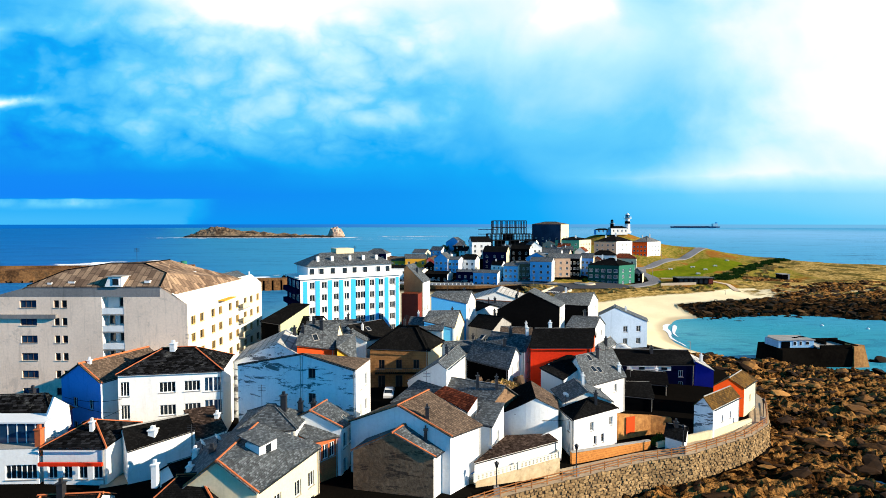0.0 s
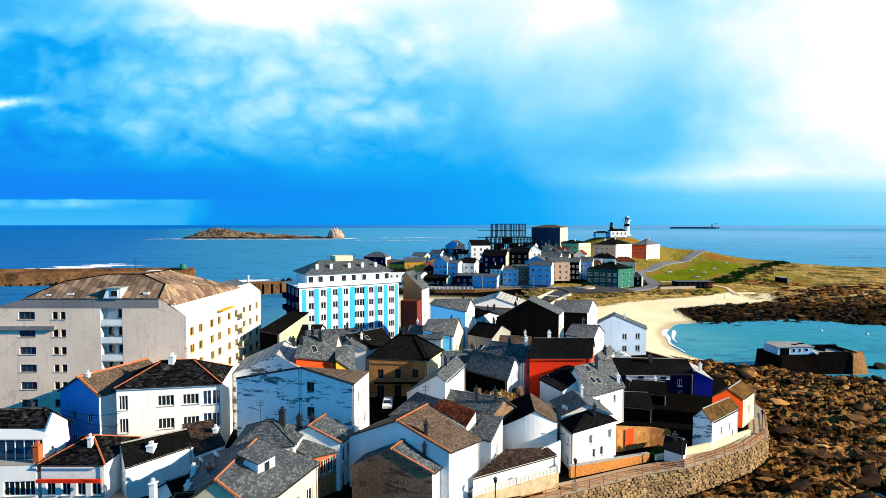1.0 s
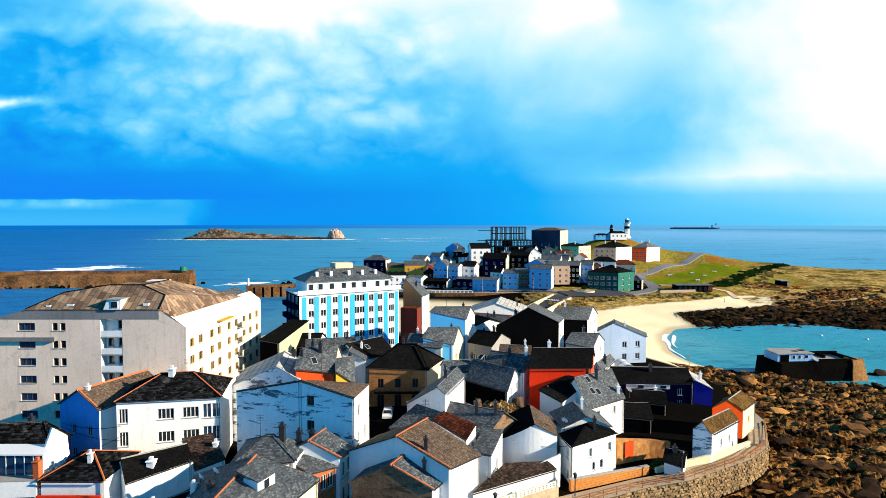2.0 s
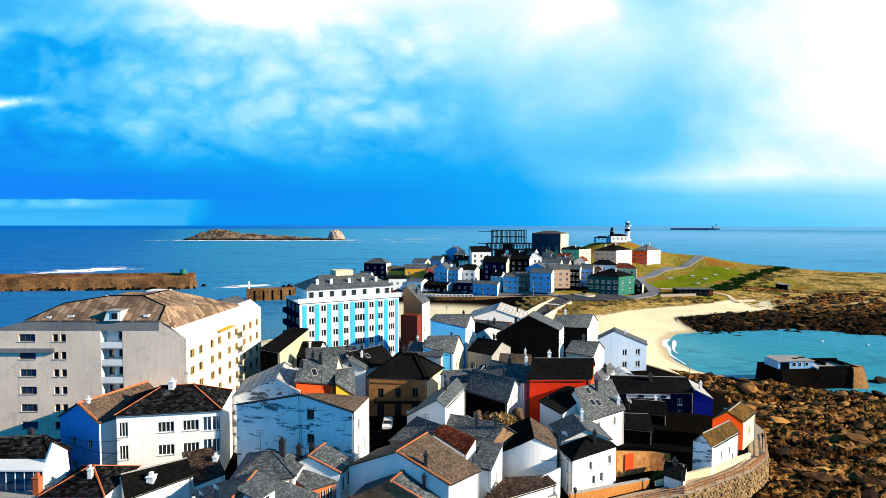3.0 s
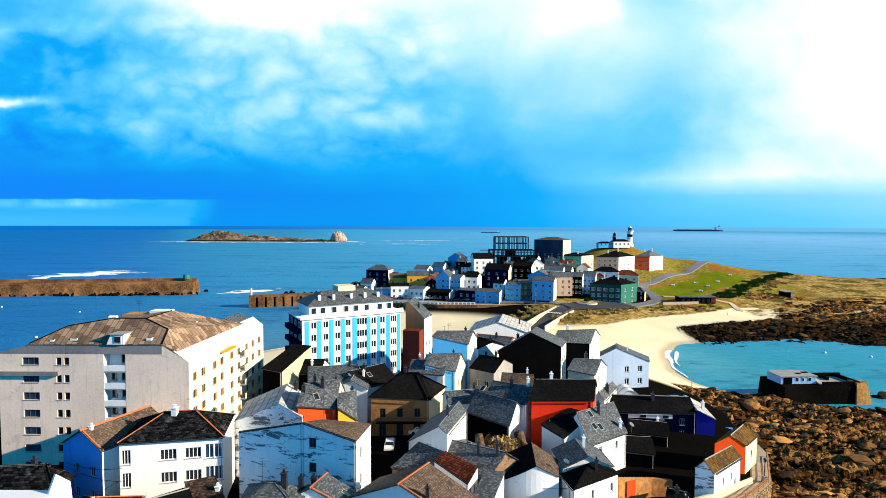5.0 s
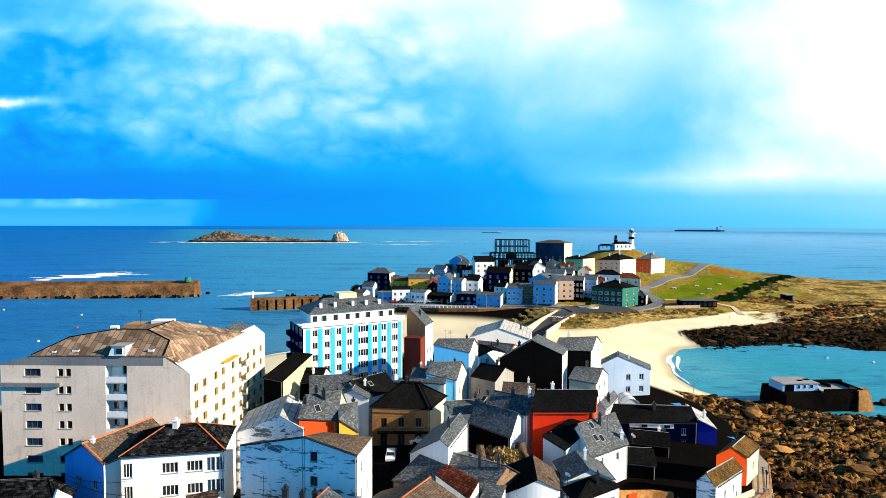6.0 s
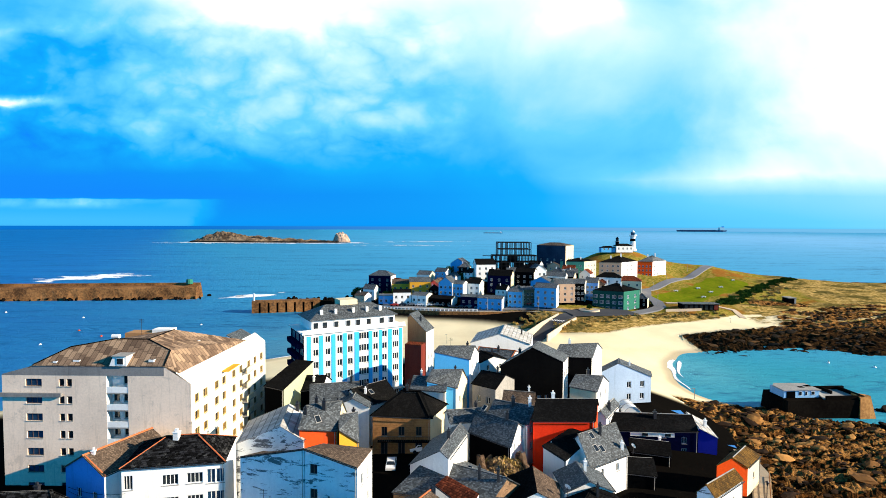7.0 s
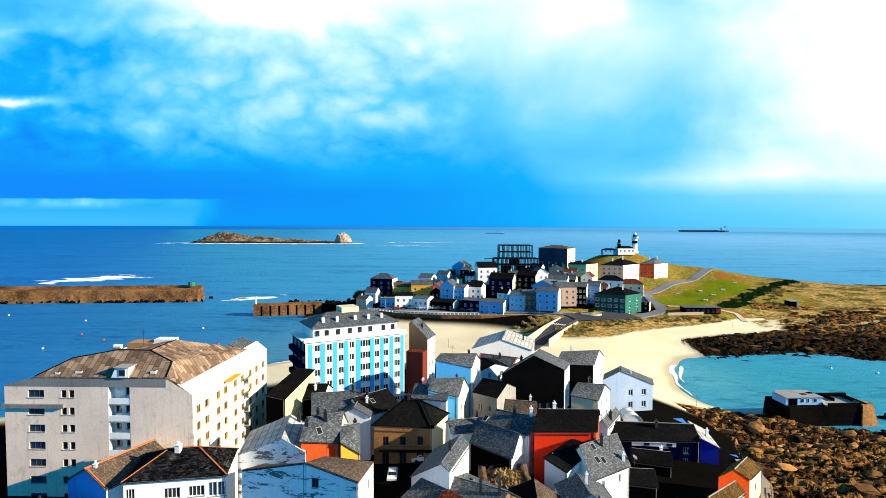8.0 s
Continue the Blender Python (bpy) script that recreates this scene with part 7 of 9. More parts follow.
def screen_wall():
    """Plastered wall with a pierced block parapet in front of the shed."""
    x0, y0, x1, y1 = 3.7, 60.05, 14.2, 64.55
    length, ang = math.hypot(x1 - x0, y1 - y0), math.degrees(math.atan2(y1 - y0, x1 - x0))
    root = empty("screen_wall", x0, y0, 6.0, "stained cream garden wall with pierced block parapet", "wall", rot=ang)
    lo, hi = 2.15, 2.95
    rise = (hi - lo) / length
    poly_part("wall", [(0, 0, 0), (length, 0, 0), (length, 0, hi), (0, 0, lo)], "oldplaster", root)
    poly_part("wall", [(0, 0, lo), (length, 0, hi), (length, 0.3, hi), (0, 0.3, lo)], "oldplaster", root)
    poly_part("wall", [(length, 0, 0), (length, 0.3, 0), (length, 0.3, hi), (length, 0, hi)], "oldplaster", root)
    bm = bmesh.new()
    cols = 44
    xs = [length * i / cols + (0.05 if i % 2 else -0.0) for i in range(cols + 1)]
    xs[-1] = length
    lattice_into(bm, xs, [0.0, 0.1, 0.28, 0.36, 0.56, 0.68], 0.08, 0.2, lambda i, j: not (i % 2 == 1 and j in (1, 3)))
    for v in bm.verts:
        v.co.z += lo + 0.01 + rise * v.co.x
    part("pierced_parapet", bm, "sunny", root)
    for x in (0.0, length * 0.5, length):
        box_part("pier", x - 0.18, 0.0, lo + rise * x - 0.1, x + 0.18, 0.28, lo + rise * x + 0.85, "sunny", root)


M["oldplaster"] = surface("stained_old_plaster", (0.66, 0.52, 0.32), (0.44, 0.32, 0.18), fine=1.6, bump=0.7, stain=(0.22, 0.14, 0.07), stain_amount=0.6, streak=0.4)
screen_wall()


# ---- sea wall, path and railing ----
def along(line, step):
    """Points every step metres along a plan line, with the heading."""
    out = []
    rest = 0.0
    for (ax, ay), (bx, by) in zip(line[:-1], line[1:]):
        seg = math.hypot(bx - ax, by - ay)
        h = math.atan2(by - ay, bx - ax)
        s = rest
        while s < seg:
            out.append((ax + (bx - ax) * s / seg, ay + (by - ay) * s / seg, h))
            s += step
        rest = s - seg
    return out


def path_z(y):
    """Height of the sea path: it falls from the near end towards the point."""
    return 7.0 - 0.9 * min(1.0, max(0.0, (y - 56) / 28.0))


PATH_OUT = WALL_LINE[1:10]
PATH_IN = [(0.0, 58.6), (5.5, 61.8), (14.0, 65.9), (25.6, 71.2), (32.0, 73.4), (43.4, 79.8), (48.4, 84.4), (54.0, 94.6), (55.8, 104.5)]


def sea_path():
    bm = bmesh.new()
    prev = None
    for (ax, ay), (bx, by) in zip(PATH_OUT, PATH_IN):
        row = [bm.verts.new((ax, ay, path_z(ay))), bm.verts.new((bx, by, path_z(ay) + 0.05))]
        if prev:
            bm.faces.new((prev[0], row[0], row[1], prev[1]))
        prev = row
    me = bpy.data.meshes.new("pavement")
    bm.to_mesh(me)
    bm.free()
    me.materials.append(M["paving"])
    tagged(new("pavement", me), "tan paved path on top of the sea wall", "path", kind="structure")


M["paving"] = surface("tan_paving", (0.40, 0.31, 0.21), (0.30, 0.23, 0.16), fine=4.0)
M["stone"] = surface("wall_stone", (0.50, 0.33, 0.155), (0.28, 0.175, 0.08), fine=2.5, vary=0.9, bump=0.7)
M["looserstone"] = surface("rough_wall_stone", (0.50, 0.33, 0.155), (0.28, 0.175, 0.08), fine=2.5, island=0.9, bump=0.7)
M["mortar"] = surface("dark_mortar", (0.15, 0.10, 0.055), (0.07, 0.045, 0.026))
M["railwood"] = surface("orange_brown_rail", (0.34, 0.14, 0.045), (0.22, 0.085, 0.03), rough=0.6)
sea_path()


def sea_wall():
    wall = tagged(new("sea_wall"), "rough tan stone sea wall above the rocks", "sea wall", kind="structure")
    bm = bmesh.new()
    prev = None
    for x, y in PATH_OUT:
        top = path_z(y)
        row = [bm.verts.new(p) for p in ((x, y, -0.5), (x, y, top - 0.02), (x - 0.3, y + 0.5, top - 0.02), (x - 0.3, y + 0.5, -0.5))]
        if prev:
            for k in range(4):
                bm.faces.new((prev[k], row[k], row[(k + 1) % 4], prev[(k + 1) % 4]))
        else:
            bm.faces.new(row[::-1])
        prev = row
    bm.faces.new(prev)
    part("core", bm, "mortar", wall)
    # a few stone shapes shared by all
    rng = random.Random(4)
    shapes = []
    for k in range(8):
        bm = bmesh.new()
        w, h = rng.uniform(0.24, 0.36), rng.uniform(0.16, 0.23)
        pts = [(-w, -h), (0.1 * w, -h * 1.08), (w, -h), (w * 1.04, 0.1 * h), (w, h), (-0.1 * w, h * 1.06), (-w, h), (-w * 1.04, 0)]
        pts = [(x * rng.uniform(0.74, 1.0), z * rng.uniform(0.74, 1.0)) for x, z in pts]
        back = [bm.verts.new((x, 0.1, z)) for x, z in pts]
        mid = [bm.verts.new((x * 0.98, -0.1, z * 0.98)) for x, z in pts]
        face = [bm.verts.new((x * 0.78, -0.17 + rng.uniform(-0.04, 0.04), z * 0.76)) for x, z in pts]
        n = len(pts)
        for i in range(n):
            j = (i + 1) % n
            bm.faces.new((back[i], back[j], mid[j], mid[i]))
            bm.faces.new((mid[i], mid[j], face[j], face[i]))
        bm.faces.new(face)
        me = bpy.data.meshes.new("stone")
        bm.to_mesh(me)
        bm.free()
        me.materials.append(M["stone"])
        shapes.append(me)
    rest = []
    count = 0
    for r in range(14):
        for x, y, h in along(PATH_OUT[:8], 0.6):
            z = path_z(y) - 0.24 - 0.385 * r
            if z < 0.9:
                continue
            off = 0.3 * (r % 2) + rng.uniform(-0.16, 0.16)
            m = Matrix.Translation((x + math.cos(h) * off, y + math.sin(h) * off, z + rng.uniform(-0.08, 0.08))) @ Matrix.Rotation(h, 4, "Z") @ Matrix.Rotation(rng.uniform(-0.3, 0.3), 4, "Y") @ Matrix.Diagonal((rng.uniform(0.75, 1.3), rng.uniform(0.3, 0.9), rng.uniform(0.75, 1.2), 1.0))
            if count < 300 and 8 < x < 34 and r < 8:
                part_mesh("stone", rng.choice(shapes), None, wall, "", m)
                count += 1
            else:
                rest.append(m)
    arrays = [(np.array([v.co[:] for v in me.vertices]), [list(f.vertices) for f in me.polygons]) for me in shapes]
    tagged(part_mesh("stones", scatter("stones", arrays, rest, M["looserstone"]), None, wall), kind="stuff")


def railing():
    line = PATH_OUT[:8]
    x0, y0 = line[0]
    root = empty("railing", x0, y0, path_z(y0), "orange-brown post and rail fence along the sea path", "railing")
    base = path_z(y0)
    pts = along(line, 2.2)
    bm = bmesh.new()
    box_into(bm, -0.045, -0.045, -0.05, 0.045, 0.045, 1.1)
    post = bpy.data.meshes.new("post")
    bm.to_mesh(post)
    bm.free()
    post.materials.append(M["railwood"])
    for i, (x, y, h) in enumerate(pts):
        z = path_z(y) - base
        part_mesh("post", post, None, root, "", Matrix.Translation((x - x0 - 0.12, y - y0 + 0.25, z)) @ Matrix.Rotation(h, 4, "Z"))
        if i + 1 < len(pts):
            u, v = pts[i + 1][:2]
            for hh in (0.35, 0.68, 1.0):
                bm = bmesh.new()
                tube_into(bm, Vector((x - x0 - 0.12, y - y0 + 0.25, z + hh)), Vector((u - x0 - 0.12, v - y0 + 0.25, path_z(v) - base + hh)), 0.06, 6)
                part("rail", bm, "railwood", root)


sea_wall()
railing()


def street_lamp(x, y, z, h=4.0):
    root = empty("street_lamp", x, y, z, "black iron street lamp with lantern on a stone foot", "street lamp", "lamps along the sea path")
    bm = bmesh.new()
    tube_into(bm, Vector((0, 0, 0)), Vector((0, 0, h)), 0.07, 8)
    part("pole", bm, "darkmetal", root)
    box_part("foot", -0.3, -0.3, -0.1, 0.3, 0.3, 1.0, "concrete", root)
    bm = bmesh.new()
    bmesh.ops.create_cone(bm, cap_ends=True, segments=6, radius1=0.14, radius2=0.26, depth=0.5, matrix=Matrix.Translation((0, 0, h + 0.25)))
    part("lantern", bm, "pane", root)
    bm = bmesh.new()
    bmesh.ops.create_cone(bm, cap_ends=True, segments=6, radius1=0.3, radius2=0.03, depth=0.25, matrix=Matrix.Translation((0, 0, h + 0.62)))
    part("cap", bm, "darkmetal", root)


for x, y in ((6.0, 59.4), (16.2, 64.6), (32.2, 71.4), (50.0, 83.4)):
    street_lamp(x, y, path_z(y), 3.2)


def long_wall(label, pts, thick, material, name="wall_garden", cap=None):
    """A free-standing wall through plan points with foot and top heights: x, y, foot, top."""
    x0, y0, f0, _ = pts[0]
    root = empty("wall", x0, y0, f0, label, "wall")
    for (ax, ay, af, at), (bx, by, bf, bt) in zip(pts[:-1], pts[1:]):
        n = Vector((-(by - ay), bx - ax)).normalized() * thick
        bm = bmesh.new()
        v = [bm.verts.new(p) for p in ((ax - x0, ay - y0, af - f0), (bx - x0, by - y0, bf - f0), (bx - x0 + n.x, by - y0 + n.y, bf - f0), (ax - x0 + n.x, ay - y0 + n.y, af - f0),
                                       (ax - x0, ay - y0, at - f0), (bx - x0, by - y0, bt - f0), (bx - x0 + n.x, by - y0 + n.y, bt - f0), (ax - x0 + n.x, ay - y0 + n.y, at - f0))]
        for f in ((3, 2, 1, 0), (4, 5, 6, 7), (0, 1, 5, 4), (1, 2, 6, 5), (2, 3, 7, 6), (3, 0, 4, 7)):
            bm.faces.new([v[i] for i in f])
        part("panel", bm, material, root)
        if cap:
            bm = bmesh.new()
            e = n.normalized() * 0.06
            slab_into(bm, [Vector((ax - x0 - e.x, ay - y0 - e.y, at - f0 + 0.1)), Vector((bx - x0 - e.x, by - y0 - e.y, bt - f0 + 0.1)), Vector((bx - x0 + n.x + e.x, by - y0 + n.y + e.y, bt - f0 + 0.1)), Vector((ax - x0 + n.x + e.x, ay - y0 + n.y + e.y, at - f0 + 0.1))], 0.1)
            part("coping", bm, cap, root)
    return root


M["orangewallstone"] = surface("orange_rubble_wall", (0.60, 0.24, 0.06), (0.30, 0.11, 0.03), fine=2.8, bump=0.9, courses=0.3)
long_wall("orange stone parapet wall along the path", [(16.4, 67.6, 6.0, 8.2), (28.4, 72.9, 5.6, 7.6)], 0.4, "orangewallstone", cap="concrete")
long_wall("pale stone retaining wall below the brown shed", [(2.6, 60.6, 6.0, 8.0), (14.3, 66.2, 6.0, 8.4)], 0.5, "rubble", cap="concrete")
long_wall("cream rendered wall beside the sea path", [(29.5, 73.2, 5.5, 7.2), (38.6, 76.6, 5.4, 7.6), (48.0, 83.0, 5.2, 7.0)], 0.35, "cream")
gate = long_wall("tan stone garden wall with orange gate", [(24.8, 75.4, 6.0, 10.4), (30.2, 77.6, 6.0, 9.4), (33.4, 78.0, 6.0, 8.9)], 0.5, "goldstone")
box_part("gate", 0, -0.1, 0, 1.5, 0.0, 2.4, "orange", gate, "orange painted gate", pose(1.2, 0.42, 1.4, 0, 0, 22))

# ---- old fort on the rocks ----
def fort():
    root = empty("fort", 86, 140.5, 0.0, "ruined dark stone battery with pale rooms on top", "ruin")
    d = Vector((26.5, 1.8)).normalized()
    ang = math.degrees(math.atan2(d.y, d.x))
    place = pose(0, 0, 0, 0, 0, ang)
    bm = bmesh.new()
    v = []
    for z, g in ((-0.5, 0.35), (4.6, 0.0)):
        v.append([bm.verts.new((x, y, z)) for x, y in ((1.6 - g, -2 - g), (22, -2 - g), (24.6 + g, 0), (24.6 + g, 6), (22, 8 + g), (1.6 - g, 8 + g))])
    k = len(v[0])
    for i in range(k):
        j = (i + 1) % k
        bm.faces.new((v[0][i], v[0][j], v[1][j], v[1][i]))
    bm.faces.new(v[1])
    part("base", bm, "fortstone", root, "", place)
    # hut walls are coloured the blue of white in shade
    hut = box_part("hut", 2.2, 0.5, 4.6, 11.9, 6.0, 6.5, "palepaint", root, "weathered pale room with flat roof, blue shade in its colour", place)
    # the wide opening is a flat near-black panel, its inner dark painted on
    for x, w, h in ((2.9, 2.4, 1.7), (6.2, 0.9, 1.1), (7.9, 0.7, 1.1), (9.6, 1.0, 1.0)):
        box_part("opening", x, 0.44, 6.3 - h, x + w, 0.5, 6.3, "frame" if w < 2 else "darkwall", hut)
        if w < 2:
            box_part("pane", x + 0.1, 0.42, 6.4 - h, x + w - 0.1, 0.44, 6.2, "pane", hut)
    bm = bmesh.new()
    slab_into(bm, [(1.8, 0.0, 6.78), (7.0, 0.2, 6.85), (12.2, 0.3, 6.72), (12.0, 6.3, 6.72), (3.4, 6.4, 6.85), (1.9, 4.6, 6.8)], 0.24)
    part("roof", bm, "concrete", root, "stained concrete slab roof", place)
    for x, y, w in ((7.6, 2.0, 1.3), (10.0, 3.0, 1.6)):
        box_part("roof_patch", x, y, 6.8, x + w, y + 1.0, 6.9, "darkwall", root, "dark tarred roof patch", place)
    for x, y0, x1, y1 in ((12, 7, 24, 7.6), (22, -1.5, 22.6, 7), (12.4, -1.4, 22, -0.9), (17, 3, 17.5, 7)):
        box_part("parapet", x, y0, 4.6, x1, y1, 5.5, "fortstone", root, "", place)
    box_part("yard", 12.4, -0.9, 4.6, 22.0, 7.0, 4.66, "concrete", root, "pale weathered yard", place)
    # end block in golden stone: sunlight on this end is put into the colour
    bm = bmesh.new()
    low = [bm.verts.new(p) for p in ((20.2, -3.1, 0), (24.6, -3.0, 0), (26.0, 0.6, 0), (22.0, 2.4, 0))]
    up = [bm.verts.new(p) for p in ((20.8, -2.3, 5.3), (23.6, -2.2, 5.7), (24.8, 0.4, 5.2), (22.0, 2.2, 5.3))]
    for i in range(4):
        bm.faces.new((low[i], low[(i + 1) % 4], up[(i + 1) % 4], up[i]))
    bm.faces.new(up)
    part("end_block", bm, "goldstone", root, "brown stone end, sunlight in its colour", place)
    poly_part("ramp", [(11.9, -1.0, 4.75), (15.0, -1.0, 4.75), (14.6, 0.6, 4.8), (12.0, 3.0, 6.2)], "concrete", root, "", 0.2).matrix_basis = place


# weathered pale wall with the blue of its shade in the colour
M["palepaint"] = surface("weathered_wall_shade_blue", (0.34, 0.58, 0.80), (0.22, 0.42, 0.62), streak=0.4)
M["fortstone"] = surface("near_black_stone", (0.010, 0.008, 0.006), (0.004, 0.003, 0.0025), fine=1.5, bump=0.8)
fort()


# ---- breakwater, pier, islands ----
def mound(name, label, category, cx, cy, lx, ly, hf, nx, ny, material, kind="structure"):
    """A rocky island as a grid; hf(u, v) gives its height for -1..1 each way."""
    u, v = np.meshgrid(np.linspace(-1, 1, nx), np.linspace(-1, 1, ny))
    h = hf(u, v)
    co = np.stack([u * lx, v * ly, h], -1).reshape(-1, 3)
    i = np.arange(nx * ny).reshape(ny, nx)
    faces = np.stack([i[:-1, :-1], i[:-1, 1:], i[1:, 1:], i[1:, :-1]], -1).reshape(-1, 4)
    me = bpy.data.meshes.new(name)
    me.from_pydata(co.tolist(), [], faces.tolist())
    me.materials.append(material)
    ob = new(name, me)
    ob.location = (cx, cy, 0)
    return tagged(ob, label, category, kind=kind)


M["islandrock"] = surface("island_rock", (0.24, 0.165, 0.10), (0.045, 0.03, 0.02), big=0.03, fine=0.2, spread=(0.4, 0.6), bump=1.0)
M["stackrock"] = surface("sunlit_stack_rock", (0.62, 0.44, 0.32), (0.22, 0.14, 0.10), big=0.06, fine=0.3, bump=1.0)


def tide_mark(mt, z0, z1, colour):
    """Wet, weedy rock along the water's edge."""
    n = Net(mt.node_tree, False)
    p = [q for q in n.t.nodes if q.type == "BSDF_PRINCIPLED"][0]
    old = p.inputs["Base Color"].links[0].from_socket
    pos = n.t.nodes.new("ShaderNodeNewGeometry").outputs["Position"]
    h = n.m("ADD", n.xyz(pos)[2], n.m("MULTIPLY", n.m("SUBTRACT", n.noise(pos, 0.05, 5.0, 0.6), 0.5), 8.0))
    n.put(p.inputs["Base Color"], n.mix(n.step(h, z1, z0), old, colour))


tide_mark(M["islandrock"], 3.0, 6.0, (0.014, 0.012, 0.010))
tide_mark(M["stackrock"], 1.5, 3.0, (0.03, 0.02, 0.014))
M["quay"] = surface("brown_breakwater_stone", (0.30, 0.14, 0.05), (0.06, 0.028, 0.012), big=0.08, fine=0.9, bump=0.9, stain=(0.05, 0.035, 0.025), stain_amount=0.5)


def long_island(u, v):
    crest = 30 * np.exp(-((u + 0.58) / 0.26) ** 2) + 15 * np.exp(-((u + 0.1) / 0.3) ** 2) + 9 * np.exp(-((u - 0.45) / 0.35) ** 2) + 4 * np.exp(-((u - 0.9) / 0.1) ** 2)
    rough = fbm(u * 200, v * 60, 30, 5)
    return (crest * (1 + 0.45 * rough) + 5 * fbm(u * 200, v * 60, 9, 3)) * np.clip(1 - v * v, 0, 1) ** 0.6 * smooth(np.abs(u), 1.0, 0.9) - 2.0


def stack_island(u, v):
    r = np.hypot(u * (1 + 0.1 * fbm(u * 9, v * 9, 3)) + 0.1, v)
    body = 31 * np.clip((1.0 - r) / 0.5, 0, 1) ** 0.8
    cleft = 4 * np.exp(-((u - 0.22 + 0.2 * v) / 0.10) ** 2)
    return (body - cleft * smooth(r, 0.9, 0.6)) * (0.84 + 0.42 * fbm(u * 40, v * 40, 14, 5)) - 2


mound("island", "long low rocky island with brown slopes", "island", -480, 1440, 210, 55, long_island, 240, 60, M["islandrock"])
mound("sea_stack", "pale sunlit rock stack in the sea", "island", -282, 1445, 25, 20, stack_island, 60, 60, M["stackrock"])


def breakwater():
    root = empty("breakwater", -165, 357, 0.6, "brown stone breakwater with green beacon at its head", "breakwater")
    bm = bmesh.new()
    L, d = 190.0, Vector((-122.0, -14.0)).normalized()
    n = Vector((-d.y, d.x))
    prev = None
    rng = random.Random(8)
    for i in range(64):
        s = L * i / 63
        c = d * s
        j = rng.uniform(-0.25, 0.25)
        prof = ((6.8 + j, -1.0), (5.8 + j, 2.2 + rng.uniform(-0.3, 0.3)), (5.1, 6.6 + rng.uniform(-0.12, 0.12)), (4.7, 7.2), (-2.6, 7.9), (-2.8, 9.2 + rng.uniform(-0.1, 0.1)), (-4.4, 9.3), (-5.0, 8.0), (-9.0, -1.0))
        row = [bm.verts.new((c.x + n.x * a, c.y + n.y * a, z)) for a, z in prof]
        if prev:
            for k in range(len(row) - 1):
                bm.faces.new((prev[k], prev[k + 1], row[k + 1], row[k]))
        else:
            bm.faces.new(row)
        prev = row
    bmesh.ops.recalc_face_normals(bm, faces=bm.faces)
    part("body", bm, "quay", root)
    bm = bmesh.new()
    bmesh.ops.create_cone(bm, cap_ends=True, segments=10, radius1=2.2, radius2=1.8, depth=3.0, matrix=Matrix.Translation((-6, 0, 10.4)))
    part("beacon", bm, "green", root, "dark green beacon house")
    rocks = bmesh.new()
    for i in range(120):
        s = rng.uniform(-6, 60) if i < 50 else rng.uniform(0, L)
        side = rng.choice((7.5, -9.0)) + rng.uniform(-1.5, 1.5)
        m = Matrix.Translation((d.x * s + n.x * side, d.y * s + n.y * side, rng.uniform(-0.3, 0.6))) @ Euler((rng.random() * 3, rng.random() * 3, 0)).to_matrix().to_4x4() @ Matrix.Diagonal((rng.uniform(0.7, 1.8), rng.uniform(0.6, 1.4), rng.uniform(0.5, 1.2), 1))
        bmesh.ops.create_icosphere(rocks, subdivisions=1, radius=1.0, matrix=m)
    tagged(part("armour_rock", rocks, "fortstone", root), kind="stuff")


breakwater()


def pier():
    root = empty("pier", -107.5, 299.5, 0, "stone harbour pier with dark bays and a beacon post", "pier")
    d = Vector((34.0, 9.0)).normalized()
    place = pose(0, 0, 0, 0, 0, math.degrees(math.atan2(d.y, d.x)))
    box_part("deck", -1, -3, 5.6, 36, 3, 6.6, "quay", root, "", place)
    for i in range(8):
        box_part("support", -1 + 4.7 * i, -3, -1, 2.6 + 4.7 * i, 3, 5.6, "quay", root, "", place)
    box_part("core", 0, -1.5, -1, 50, 2.5, 5.6, "fortstone", root, "", place)
    box_part("inner_quay", 24, -24, -1, 27, -3, 5.0, "fortstone", root, "", place @ pose(20, 0, 0, 0, 0, 35))
    bm = bmesh.new()
    tube_into(bm, Vector((0, 0, 6.6)), Vector((0, 0, 10.6)), 0.5, 8)
    part("beacon", bm, "white", root, "white beacon post", place)
    rng = random.Random(9)
    rocks = bmesh.new()
    for i in range(260):
        s = rng.uniform(18, 66)
        w = rng.uniform(3, 9)
        m = Matrix.Translation((s, w, rng.uniform(0.5, 7.0 - abs(w - 5) * 0.6))) @ Euler((rng.random() * 3, rng.random() * 3, 0)).to_matrix().to_4x4() @ Matrix.Diagonal((rng.uniform(0.8, 1.8), rng.uniform(0.8, 1.6), rng.uniform(0.7, 1.3), 1))
        bmesh.ops.create_icosphere(rocks, subdivisions=1, radius=1.0, matrix=place @ m)
    tagged(part("armour_rock", rocks, "fortstone", root), kind="stuff")


pier()


